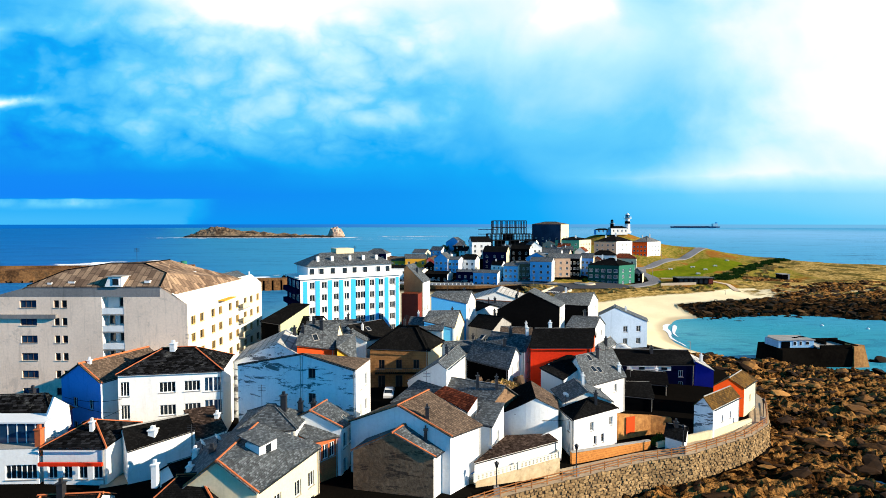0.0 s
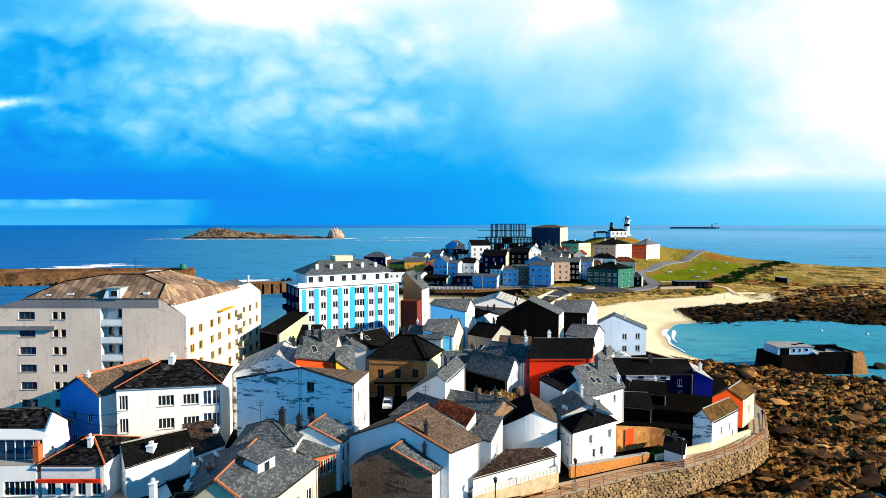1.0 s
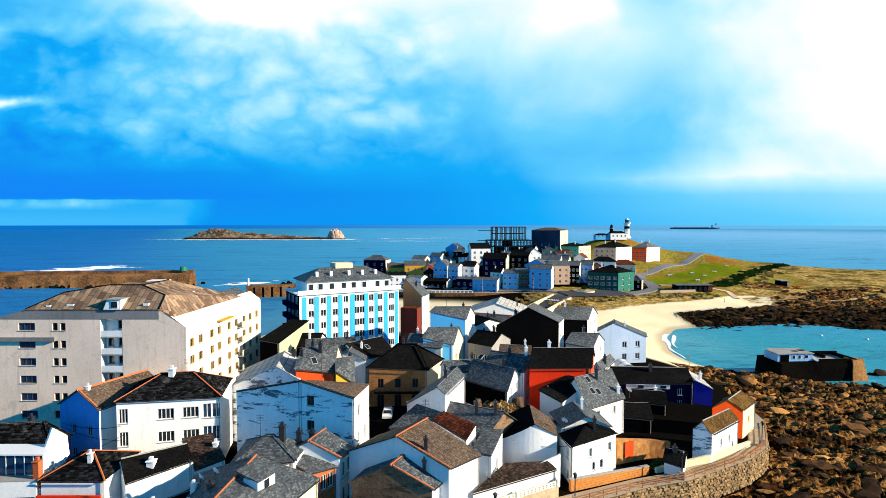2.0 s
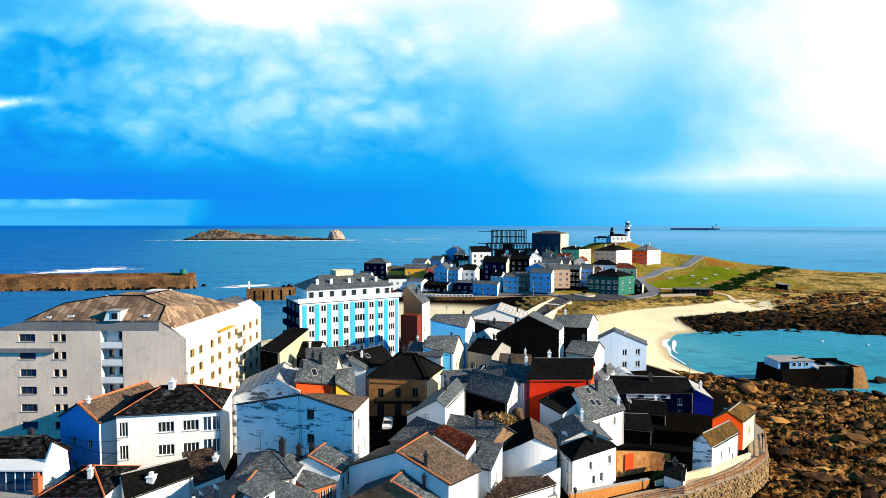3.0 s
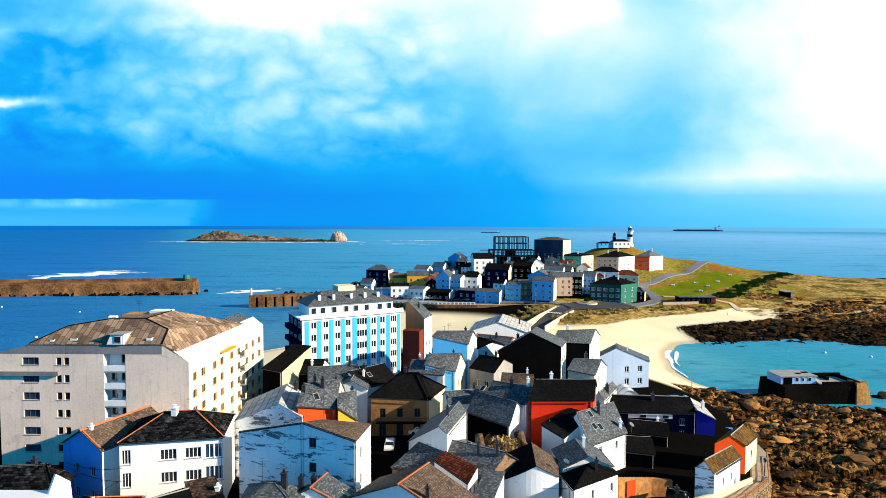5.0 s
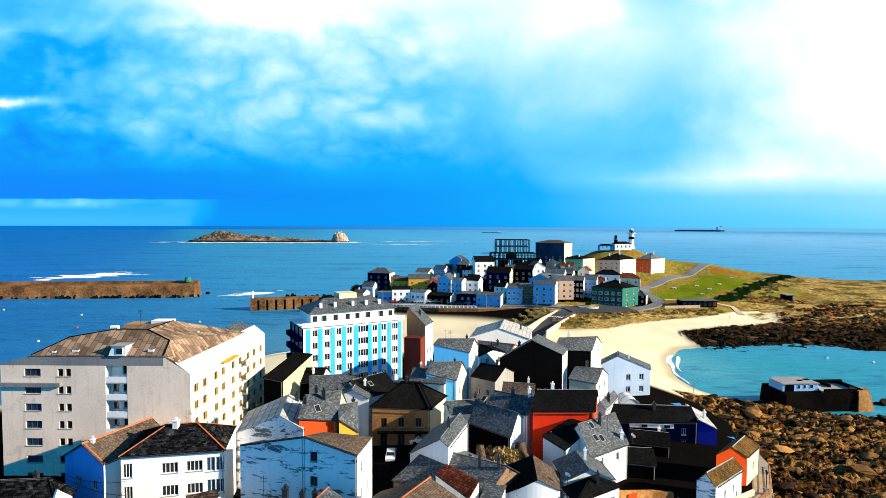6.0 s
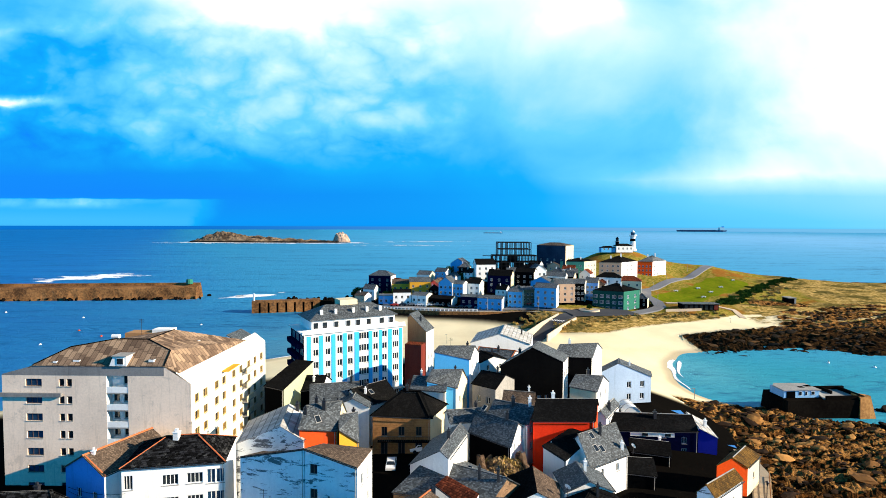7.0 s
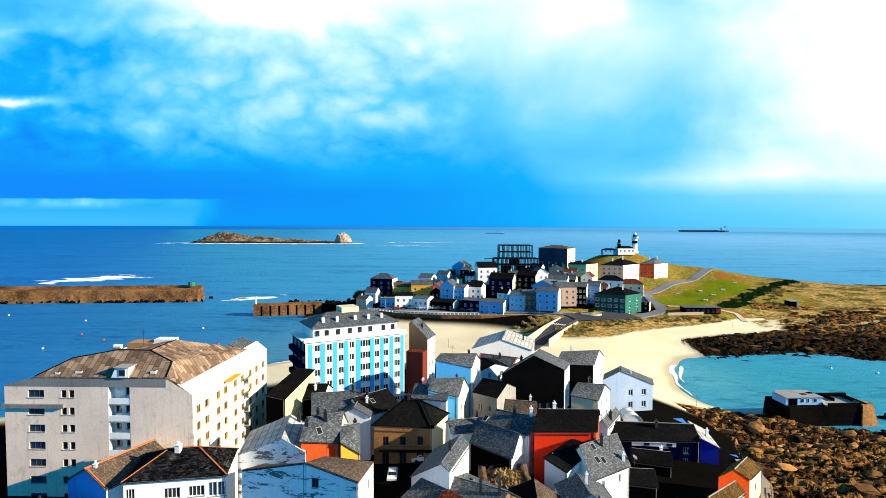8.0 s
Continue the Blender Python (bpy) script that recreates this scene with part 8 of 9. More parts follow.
# ---- village sea wall, promenade, roads ----
def ribbon(name, label, category, line, width, material, lift=0.1, kind="structure", shift=0.0):
    """A strip of road laid on the ground along a plan line."""
    pts = []
    for (ax, ay), (bx, by) in zip(line[:-1], line[1:]):
        k = max(2, int(math.hypot(bx - ax, by - ay) / 3))
        pts += [(ax + (bx - ax) * i / k, ay + (by - ay) * i / k, math.atan2(by - ay, bx - ax)) for i in range(k)]
    pts.append((*line[-1], pts[-1][2]))
    P = np.array(pts)
    h = P[:, 2].copy()
    for _ in range(3):
        h[1:-1] = (h[:-2] + h[1:-1] + h[2:]) / 3
    zc = ground_z(P[:, 0], P[:, 1])
    for _ in range(6):
        zc[1:-1] = (zc[:-2] + zc[1:-1] + zc[2:]) / 3
    nx, ny = -np.sin(h), np.cos(h)
    bm = bmesh.new()
    prev = None
    for i in range(len(P)):
        edge = []
        for s in (-1, 1):
            o = shift + s * width / 2
            x, y = P[i, 0] + nx[i] * o, P[i, 1] + ny[i] * o
            z = max(zc[i], float(ground_z(x, y))) + lift
            edge += [bm.verts.new((x, y, z)), bm.verts.new((x, y, z - 0.6))]
        if prev:
            bm.faces.new((prev[2], edge[2], edge[0], prev[0])[::-1])
            bm.faces.new((prev[0], edge[0], edge[1], prev[1]))
            bm.faces.new((prev[3], edge[3], edge[2], prev[2]))
        prev = edge
    bmesh.ops.recalc_face_normals(bm, faces=bm.faces)
    me = bpy.data.meshes.new(name)
    bm.to_mesh(me)
    bm.free()
    me.materials.append(M[material])
    return tagged(new(name, me), label, category, kind=kind)


M["kerb"] = surface("pale_road_wall", (0.60, 0.47, 0.33), (0.50, 0.38, 0.27))
ribbon("road", "grey asphalt road over the sand neck", "road", [(26, 200), (36, 220), (46, 240), (57, 257), (64, 265)], 7.0, "asphalt", 0.35)
ribbon("road", "grey road past the village and up the headland", "road", [(-44, 284), (-20, 276), (10, 272), (40, 273), (62, 267), (80, 265), (96, 272), (107, 281), (113.5, 289), (116.5, 302), (115.5, 316), (123, 336), (146, 364), (182, 401), (205, 426)], 6.0, "paleasphalt", 0.3)
ribbon("path", "tan footpath to the beach", "path", [(150, 275), (152, 288), (140, 296), (120, 298)], 3.0, "kerb", 0.25)
VILLAGE_WALL = [(-42, 279.5, 1.5, 7.2), (-26, 269.5, 1.5, 7.0), (-4, 265.0, 1.5, 6.9), (16, 264.5, 2.0, 6.9), (38, 267.5, 2.5, 6.8), (54, 262, 3, 6.8)]
long_wall("brown stone sea wall of the village promenade", VILLAGE_WALL, 0.6, "quay", cap="kerb")
long_wall("pale low wall beside the beach road", [(30.5, 213.5, 2, 6.4), (42, 238, 3.5, 6.9), (53.5, 259.5, 4, 7.2)], 0.4, "kerb")
long_wall("pale low wall beside the beach road", [(40.0, 214.5, 2, 5.9), (51, 236, 3.5, 6.4), (60, 251, 4, 6.7)], 0.4, "kerb")
long_wall("low white wall by the car park", [(112, 277.5, 4, 6.6), (131, 279.5, 4, 6.8)], 0.5, "kerb")


ribbon("lane", "pale paved lane between the houses", "lane", [(-42.6, 74.0), (-41.0, 68.0), (-38.2, 63.2), (-34.8, 56.0)], 2.6, "paving", 0.12)


ribbon("road", "wide grey asphalt square before the green house", "road", [(58, 262), (74, 266), (92, 272)], 13.0, "asphalt", 0.38)


def roundabout(x, y):
    z = float(ground_z(x, y)) + 0.55
    root = empty("roundabout", x, y, z, "round kerbed traffic island with pale paving", "traffic island")
    for name, r, h, mt in (("kerb", 5.2, 0.22, "kerb"), ("paving", 4.8, 0.27, "concrete"), ("planting", 2.0, 0.5, "leafdry")):
        bm = bmesh.new()
        bmesh.ops.create_cone(bm, cap_ends=True, segments=28, radius1=r, radius2=r * 0.98, depth=h + 0.5, matrix=Matrix.Translation((0, 0, h / 2 - 0.25)))
        part(name, bm, mt, root)


def crossing():
    """White bars of the zebra crossing on the beach road."""
    root = empty("road_marking", 50, 246, float(ground_z(50, 246)) + 0.5, "worn white zebra crossing bars on asphalt", "road marking", rot=59)
    for i in range(6):
        box_part("bar", -1.6, -3.0 + 1.05 * i, 0.0, 1.6, -2.45 + 1.05 * i, 0.02, "frame", root)


def balustrade():
    root = empty("balustrade", -40, 278.5, 7.2, "white balustrade along the village promenade", "railing")
    pts = along([(p[0], p[1]) for p in VILLAGE_WALL[:4]], 2.0)
    bm = bmesh.new()
    box_into(bm, -0.25, -0.15, -0.4, 0.25, 0.15, 0.85)
    me = bpy.data.meshes.new("baluster")
    bm.to_mesh(me)
    bm.free()
    me.materials.append(M["frame"])
    for i, (x, y, h) in enumerate(pts):
        part_mesh("baluster", me, None, root, "", Matrix.Translation((x + 40, y - 278.2, -0.1)) @ Matrix.Rotation(h, 4, "Z"))
        if i + 1 < len(pts):
            bm = bmesh.new()
            tube_into(bm, Vector((x + 40, y - 278.2, 0.8)), Vector((pts[i + 1][0] + 40, pts[i + 1][1] - 278.2, 0.8)), 0.14, 4)
            part("rail", bm, "frame", root)


balustrade()


# ---- lighthouse and its house, bare structure of an unfinished building ----
def lighthouse():
    root = empty("lighthouse", 145.3, 428, 29.9, "white round lighthouse tower with dark band and lantern", "lighthouse")
    for name, z0, z1, r0, r1, mt in (("base", -0.5, 1.0, 2.9, 2.9, "white"), ("tower", 1.0, 7.0, 2.2, 2.0, "white"), ("band", 7.0, 9.0, 2.0, 1.95, "darkwall"), ("upper_tower", 9.0, 11.2, 1.95, 1.9, "white"), ("gallery", 11.2, 11.7, 3.0, 3.0, "white"), ("lantern", 11.7, 14.0, 1.6, 1.6, "bluepane"), ("dome", 14.0, 15.6, 1.9, 0.2, "frame")):
        bm = bmesh.new()
        bmesh.ops.create_cone(bm, cap_ends=True, segments=20, radius1=r0, radius2=r1, depth=z1 - z0, matrix=Matrix.Translation((0, 0, (z0 + z1) / 2)))
        part(name, bm, mt, root)
    bm = bmesh.new()
    for k in range(12):
        a = k * math.tau / 12
        tube_into(bm, Vector((2.8 * math.cos(a), 2.8 * math.sin(a), 11.7)), Vector((2.8 * math.cos(a), 2.8 * math.sin(a), 12.7)), 0.06, 4)
    part("railing", bm, "frame", root)
    old = empty("lighthouse", 131.0, 421, 29.6, "small dark old lighthouse turret", "lighthouse")
    for name, z0, z1, r0, r1, mt in (("tower", -0.5, 7.2, 1.5, 1.3, "darkwall"), ("gallery", 7.2, 7.6, 1.9, 1.9, "concrete"), ("lantern", 7.6, 9.4, 1.1, 1.1, "pane"), ("dome", 9.4, 10.8, 1.3, 0.15, "darkwall")):
        bm = bmesh.new()
        bmesh.ops.create_cone(bm, cap_ends=True, segments=14, radius1=r0, radius2=r1, depth=z1 - z0, matrix=Matrix.Translation((0, 0, (z0 + z1) / 2)))
        part(name, bm, mt, old)


lighthouse()
house("white keeper's house with dark hipped roof", [(129.5, 418), (143.0, 420), (142.5, 427), (129, 425)], 28.5, 33.4, 35.0, roof="hip", cover="darkroof", wins={"front": grid_windows((0.15, 0.4, 0.65, 0.88), (2.2,), 1.1, 1.6)})
house("pale blue annex with dark roof by the lighthouse", [(118, 418), (129, 419), (129, 425), (118, 424)], 28.5, 32.0, 33.2, roof="hip", cover="darkroof", wall="lightblue", wins={"front": grid_windows((0.2, 0.5, 0.8), (2.0,), 1.1, 1.4)})


M["bareframe"] = surface("dark_bare_concrete", (0.022, 0.024, 0.026), (0.012, 0.013, 0.014))


def frame_building():
    root = empty("building_frame", 27, 326, 17, "open dark concrete frame of an unfinished building", "building")
    zs = [0, 5.5, 10.2, 14.0, 18.0, 22.0]
    for lv, z in enumerate(zs[1:]):
        x0, x1 = (0.0, 27.0) if lv < 3 else (3.2, 23.0)
        if lv < 2:
            x0 = -2.5
        for y in (0.0, 6.0, 12.0):
            box_part("beam", x0, y - 0.25, z - 0.45, x1, y + 0.25, z, "bareframe", root)
        if lv < 3:
            box_part("slab", x0, 0.2, z - 0.3, x1, 12, z - 0.05, "darkwall", root)
        n = int((x1 - x0) / 2.5)
        for i in range(n + 1):
            x = x0 + (x1 - x0) * i / n
            for y in (0.0, 6.0, 12.0):
                box_part("column", x - 0.22, y - 0.22, zs[lv], x + 0.22, y + 0.22, z - 0.3, "bareframe", root)
    for k, lv in enumerate((0, 0, 0, 1, 1, 2)):
        x = (1.0, 9.5, 18.0, 5.0, 14.0, 10.0)[k]
        box_part("infill_wall", x, 11.0, zs[lv], x + 6.5, 11.3, zs[lv + 1] - 0.5, "bareframe", root)
    for lv in range(3):
        box_part("scaffold_rail", -1.0, -0.6, zs[lv] + 2.2, 26.0, -0.45, zs[lv] + 2.4, "bareframe", root)
    box_part("beam", -6, 0, 13.6, 27, 0.3, 14.0, "bareframe", root)
    return root


frame_building()


def bunker():
    root = empty("pillbox", 204, 322, 2.0, "small grey concrete pillbox on the slope", "bunker")
    # shade and sun put into the colours: near-black body, pale right-hand piece
    box_part("body", -4.0, -3, -1, -0.4, 3, 5.0, "darkwall", root)
    box_part("side_wall", -0.4, -3, -1, 0.6, 3, 5.0, "concrete", root)
    box_part("roof", -4.2, -3.2, 5.0, 0.8, 3.2, 5.4, "concrete", root)


bunker()


def beach_hut():
    root = empty("beach_pavilion", 122, 281, 6.0, "long dark flat-roofed pavilion with red end door", "pavilion")
    box_part("body", 0, 0, -0.5, 18.5, 6, 2.8, "darkwall", root)
    box_part("roof", -0.4, -0.5, 2.8, 19.0, 6.4, 3.05, "slate", root)
    for i in range(6):
        box_part("door", 1.0 + 2.6 * i, -0.04, 0, 2.6 + 2.6 * i, 0, 2.2, "pane", root)
    box_part("door", 16.2, -0.04, 0, 18.2, 0, 2.4, "maroon", root, "dark red door")


beach_hut()


# ---- ships ----
M["shiphull"] = surface("blue_grey_ship_paint", (0.02, 0.06, 0.13), (0.015, 0.045, 0.10))
def ship(x, y, length, label):
    s = length / 100.0
    root = empty("cargo_ship", x, y, 0, label, "ship", rot=-8)
    bm = bmesh.new()
    pts = [(-50, -6), (40, -7), (50, 0), (40, 7), (-50, 6)]
    low = [bm.verts.new((px * s * 0.97, py * s, -1)) for px, py in pts]
    hh = 3.2 * s
    up = [bm.verts.new((px * s, py * s, hh)) for px, py in pts]
    for i in range(5):
        bm.faces.new((low[i], low[(i + 1) % 5], up[(i + 1) % 5], up[i]))
    bm.faces.new(up)
    part("hull", bm, "shiphull", root)
    box_part("bridge", 34 * s, -6 * s, hh, 43 * s, 6 * s, hh + 6.0 * s, "white", root)
    box_part("funnel", 40 * s, -2 * s, hh + 6.0 * s, 43 * s, 2 * s, hh + 9.0 * s, "lightblue", root)
    for k in range(4):
        box_part("hatch", (-42 + 18 * k) * s, -5 * s, hh, (-28 + 18 * k) * s, 5 * s, hh + 0.7 * s, "concrete", root)


ship(1990, 4280, 370, "long dark cargo ship with white bridge on the horizon")
ship(255, 3075, 110, "small dark ship with white bridge far off")


# ---- surf ----
def surf_material():
    mt = bpy.data.materials.new("sea_foam")
    mt.use_nodes = True
    n = Net(mt.node_tree)
    pos = n.t.nodes.new("ShaderNodeNewGeometry").outputs["Position"]
    at = n.t.nodes.new("ShaderNodeAttribute")
    at.attribute_name = "foam"
    f = n.noise(n.vmul(pos, (0.6, 1.0, 1.0)), 0.35, 8.0, 0.72, 0.6)
    low = n.noise(n.vmul(pos, (0.5, 1.0, 1.0)), 0.045, 3.0, 0.6)
    f = n.m("ADD", n.m("MULTIPLY", f, 0.4), n.m("MULTIPLY", n.step(low, 0.28, 0.72), 0.6))
    k = n.step(n.m("ADD", f, n.m("MULTIPLY", at.outputs["Fac"], 0.40)), 0.70, 0.82)
    d = n.t.nodes.new("ShaderNodeBsdfDiffuse")
    n.put(d.inputs[0], (0.85, 0.88, 0.9))
    tr = n.t.nodes.new("ShaderNodeBsdfTransparent")
    mx = n.t.nodes.new("ShaderNodeMixShader")
    n.put(mx.inputs[0], k), n.put(mx.inputs[1], tr.outputs[0]), n.put(mx.inputs[2], d.outputs[0])
    out = n.t.nodes.new("ShaderNodeOutputMaterial")
    n.put(out.inputs[0], mx.outputs[0])
    return mt


M["foam"] = surf_material()


def surf(label, line, width, dense=1.0, z=0.06):
    """A band of foam along a plan line, dense along its middle."""
    P = []
    for (ax, ay), (bx, by) in zip(line[:-1], line[1:]):
        k = max(2, int(math.hypot(bx - ax, by - ay) / max(2.0, width * 0.3)))
        P += [(ax + (bx - ax) * i / k, ay + (by - ay) * i / k) for i in range(k)]
    P.append(line[-1])
    P = np.array(P)
    d = np.gradient(P, axis=0)
    d /= np.linalg.norm(d, axis=1)[:, None]
    nrm = np.stack([-d[:, 1], d[:, 0]], 1)
    rows = (-1.0, -0.5, 0.0, 0.5, 1.0)
    amount = (0.0, 0.55, 1.0, 0.55, 0.0)
    co, fo = [], []
    for i, p in enumerate(P):
        end = min(1.0, 4.0 * min(i, len(P) - 1 - i) / len(P) + 0.15)
        for r, a in zip(rows, amount):
            q = p + nrm[i] * r * width / 2
            co.append((q[0], q[1], z))
            fo.append(a * end * dense)
    k = len(rows)
    faces = [(i * k + j, i * k + j + 1, (i + 1) * k + j + 1, (i + 1) * k + j) for i in range(len(P) - 1) for j in range(k - 1)]
    me = bpy.data.meshes.new("surf")
    me.from_pydata(co, [], faces)
    at = me.attributes.new("foam", "FLOAT", "POINT")
    at.data.foreach_set("value", np.array(fo, np.float32))
    me.materials.append(M["foam"])
    tagged(new("surf", me), label, "surf", kind="stuff")


def waterline(y):
    """Where the sand of the cove meets the sea at a given y."""
    xs = np.linspace(70, 125, 221)
    wet = ground_base(xs, np.full_like(xs, y)) < 0.1
    return float(xs[np.argmax(wet)]) if wet.any() else 125.0


COVE_EDGE = [(waterline(y), y) for y in range(202, 152, -2)]
COVE_EDGE = [tuple(np.mean(COVE_EDGE[max(0, i - 2):i + 3], axis=0)) for i in range(len(COVE_EDGE))]
surf("white surf breaking on the cove beach", [(x + 0.8 + 0.5 * math.sin(y * 0.35), y) for x, y in COVE_EDGE], 2.6, 1.7, 0.14)
surf("second line of foam off the cove beach", [(x + 3.4 + 0.8 * math.sin(y * 0.27), y) for x, y in COVE_EDGE[2:16]], 1.6, 1.5, 0.10)
surf("white surf on the harbour beach", [(-90, 178), (-68, 194), (-50, 207), (-32, 222)], 5.0, 0.9)
surf("white breaking wave outside the breakwater", [(-360, 462), (-330, 482), (-308, 505), (-292, 522)], 70.0, 1.2)
surf("thin foam behind the breakwater", [(-300, 352), (-240, 360), (-180, 364), (-155, 360), (-140, 372)], 12.0, 0.8)
surf("white foam at the breakwater head", [(-168, 338), (-156, 350), (-140, 366), (-112, 384)], 20.0, 1.0)
surf("white surf round the long island", [(-740, 1385), (-640, 1378), (-500, 1380), (-380, 1384), (-250, 1400), (-200, 1420)], 120.0, 1.25, 0.4)
surf("thin foam lines on the open sea", [(-180, 1500), (-60, 1520), (60, 1560)], 70.0, 0.7, 0.4)
surf("thin foam lines on the open sea", [(-220, 1250), (-80, 1270), (40, 1260)], 40.0, 0.6, 0.4)
surf("white surf on the outer shore", [(360, 440), (420, 452), (520, 470)], 9.0, 0.9)
# foam sheet standing for the whitish reflection of the rock pools
surf("white patch for bright reflections in pools among the near rocks", [(57, 74), (61.5, 75.5), (66, 73.2), (70, 72.5)], 5.0, 1.0, 0.08)


# ---- the crowd of small houses on the village slope ----
def village_fill():
    rng = random.Random(21)
    taken = [ob for ob in bpy.data.objects if ob.get("group") == "houses of the village across the beach"]
    spots = [(ob.location.x, ob.location.y) for ob in taken] + [(40, 332), (66, 346)]
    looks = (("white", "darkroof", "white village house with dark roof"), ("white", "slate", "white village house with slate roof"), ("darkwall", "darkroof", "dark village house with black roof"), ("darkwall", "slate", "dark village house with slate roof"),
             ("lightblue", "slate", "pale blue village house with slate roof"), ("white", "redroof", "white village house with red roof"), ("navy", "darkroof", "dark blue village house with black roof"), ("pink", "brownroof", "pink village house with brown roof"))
    for j in range(10):
        for i in range(25):
            x = -44 + 6.7 * i + rng.uniform(-1.6, 1.6) + (j % 2) * 3.3
            y = 288 + 6.6 * j + rng.uniform(-1.5, 1.5)
            if x > 104 - 2.2 * max(0, y - 310) * 0.2 or y > 330 + 0.25 * x or (x < -20 and y > 318):
                continue
            if any(abs(x - a) < 7.4 and abs(y - b) < 7.0 for a, b in spots):
                continue
            z = float(ground_z(x, y))
            w, d = rng.uniform(5.2, 7.4), rng.uniform(5, 7)
            t = rng.uniform(-0.6, -0.1)
            c, s = math.cos(t), math.sin(t)
            cs = [(x + u * w / 2 * c - v * d / 2 * s, y + u * w / 2 * s + v * d / 2 * c) for u, v in ((-1, -1), (1, -1), (1, 1), (-1, 1))]
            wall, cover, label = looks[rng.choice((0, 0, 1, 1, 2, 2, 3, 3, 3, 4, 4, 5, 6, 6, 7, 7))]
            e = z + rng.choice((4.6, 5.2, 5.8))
            # most right walls pale: sunlight on that side is put into the colour
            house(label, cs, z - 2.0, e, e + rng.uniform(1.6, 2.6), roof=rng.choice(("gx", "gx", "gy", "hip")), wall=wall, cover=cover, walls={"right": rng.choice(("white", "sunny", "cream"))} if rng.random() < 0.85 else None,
                  wins={"front": grid_windows((0.28, 0.72), (2.9, 5.3), 0.9, 1.2), "right": grid_windows((0.5,), (5.0,), 0.9, 1.2)}, group="houses of the village across the beach", chimneys=[(0.3, 0.4, 0.8, 0.5, "white")] if rng.random() < 0.6 else ())
            spots.append((x, y))


village_fill()


# ---- the roofless stone house in the lane ----
def ruin():
    corners = [Vector(p) for p in ((-3.2, -4.2), (4.0, -3.4), (3.2, 4.6), (-4.1, 3.8))]
    root = empty("ruined_house", 9.3, 84.6, 7.0, "roofless stone house filled with rubble and dry bracken", "ruin")
    rng = random.Random(12)
    for i in range(4):
        a, b = corners[i], corners[(i + 1) % 4]
        n = Vector((-(b - a).y, (b - a).x)).normalized() * 0.55
        bm = bmesh.new()
        prev = None
        for k in range(11):
            p = a.lerp(b, k / 10)
            top = 4.6 + 0.5 * math.sin(k * 1.1 + i) + rng.uniform(-0.25, 0.25) + (1.2 * (1 - abs(k - 5) / 5) if i in (1, 3) else 0)
            row = [bm.verts.new(q) for q in ((p.x, p.y, 0), (p.x, p.y, top), (p.x + n.x, p.y + n.y, top + rng.uniform(-0.15, 0.15)), (p.x + n.x, p.y + n.y, 0))]
            if prev:
                for c in range(4):
                    bm.faces.new((prev[c], row[c], row[(c + 1) % 4], prev[(c + 1) % 4]))
            else:
                bm.faces.new(row[::-1])
            prev = row
        bm.faces.new(prev)
        part("wall", bm, "tan", root)
    places = []
    for _ in range(420):
        x, y = rng.uniform(-3.4, 3.3), rng.uniform(-3.6, 4.0)
        heap = 5.2 - 0.10 * (x * x + y * y)
        sz = rng.uniform(0.15, 0.5)
        places.append(Matrix.Translation((x, y, heap + rng.uniform(-0.3, 0.15))) @ Euler((rng.random() * 6, rng.random() * 6, rng.random() * 6)).to_matrix().to_4x4() @ Matrix.Diagonal((sz, sz * 0.7, sz * 0.5, 1)))
    bm = bmesh.new()
    rows = []
    for j in range(9):
        rows.append([])
        for i in range(9):
            x, y = -3.3 + 6.6 * i / 8, -3.5 + 7.4 * j / 8
            rows[-1].append(bm.verts.new((x, y, 5.0 - 0.10 * (x * x + y * y) + rng.uniform(-0.2, 0.2))))
    for j in range(8):
        for i in range(8):
            bm.faces.new((rows[j][i], rows[j][i + 1], rows[j + 1][i + 1], rows[j + 1][i]))
    part("fallen_earth", bm, "tan", root)
    tagged(part_mesh("rubble", scatter("rubble", hull_shapes(8, 9, 10), places, M["looserstone"]), None, root, "fallen roof stones"), kind="stuff")
    bm = bmesh.new()
    for _ in range(16):
        x, y = rng.uniform(-2.8, 2.8), rng.uniform(-3.0, 3.4)
        leaves_into(bm, x, y, 5.2 - 0.10 * (x * x + y * y), 0.7, 0.7, 0.5, 45, 0.28, rng)
    tagged(part("bracken", bm, "leafdry", root, "dry brown bracken"), kind="stuff")


# ---- cars, plants, small things ----
M["carpaint"] = surface("white_car_paint", (0.75, 0.76, 0.78), (0.7, 0.71, 0.73), rough=0.3, bump=0.0)
M["redcar"] = surface("red_car_paint", (0.45, 0.03, 0.02), (0.4, 0.025, 0.02), rough=0.3, bump=0.0)
M["greycar"] = surface("grey_car_paint", (0.16, 0.17, 0.18), (0.13, 0.14, 0.15), rough=0.3, bump=0.0)
M["darkcar"] = surface("dark_car_paint", (0.02, 0.025, 0.04), (0.015, 0.02, 0.03), rough=0.3, bump=0.0)
M["rubber"] = surface("black_rubber", (0.015, 0.015, 0.015), (0.01, 0.01, 0.01))


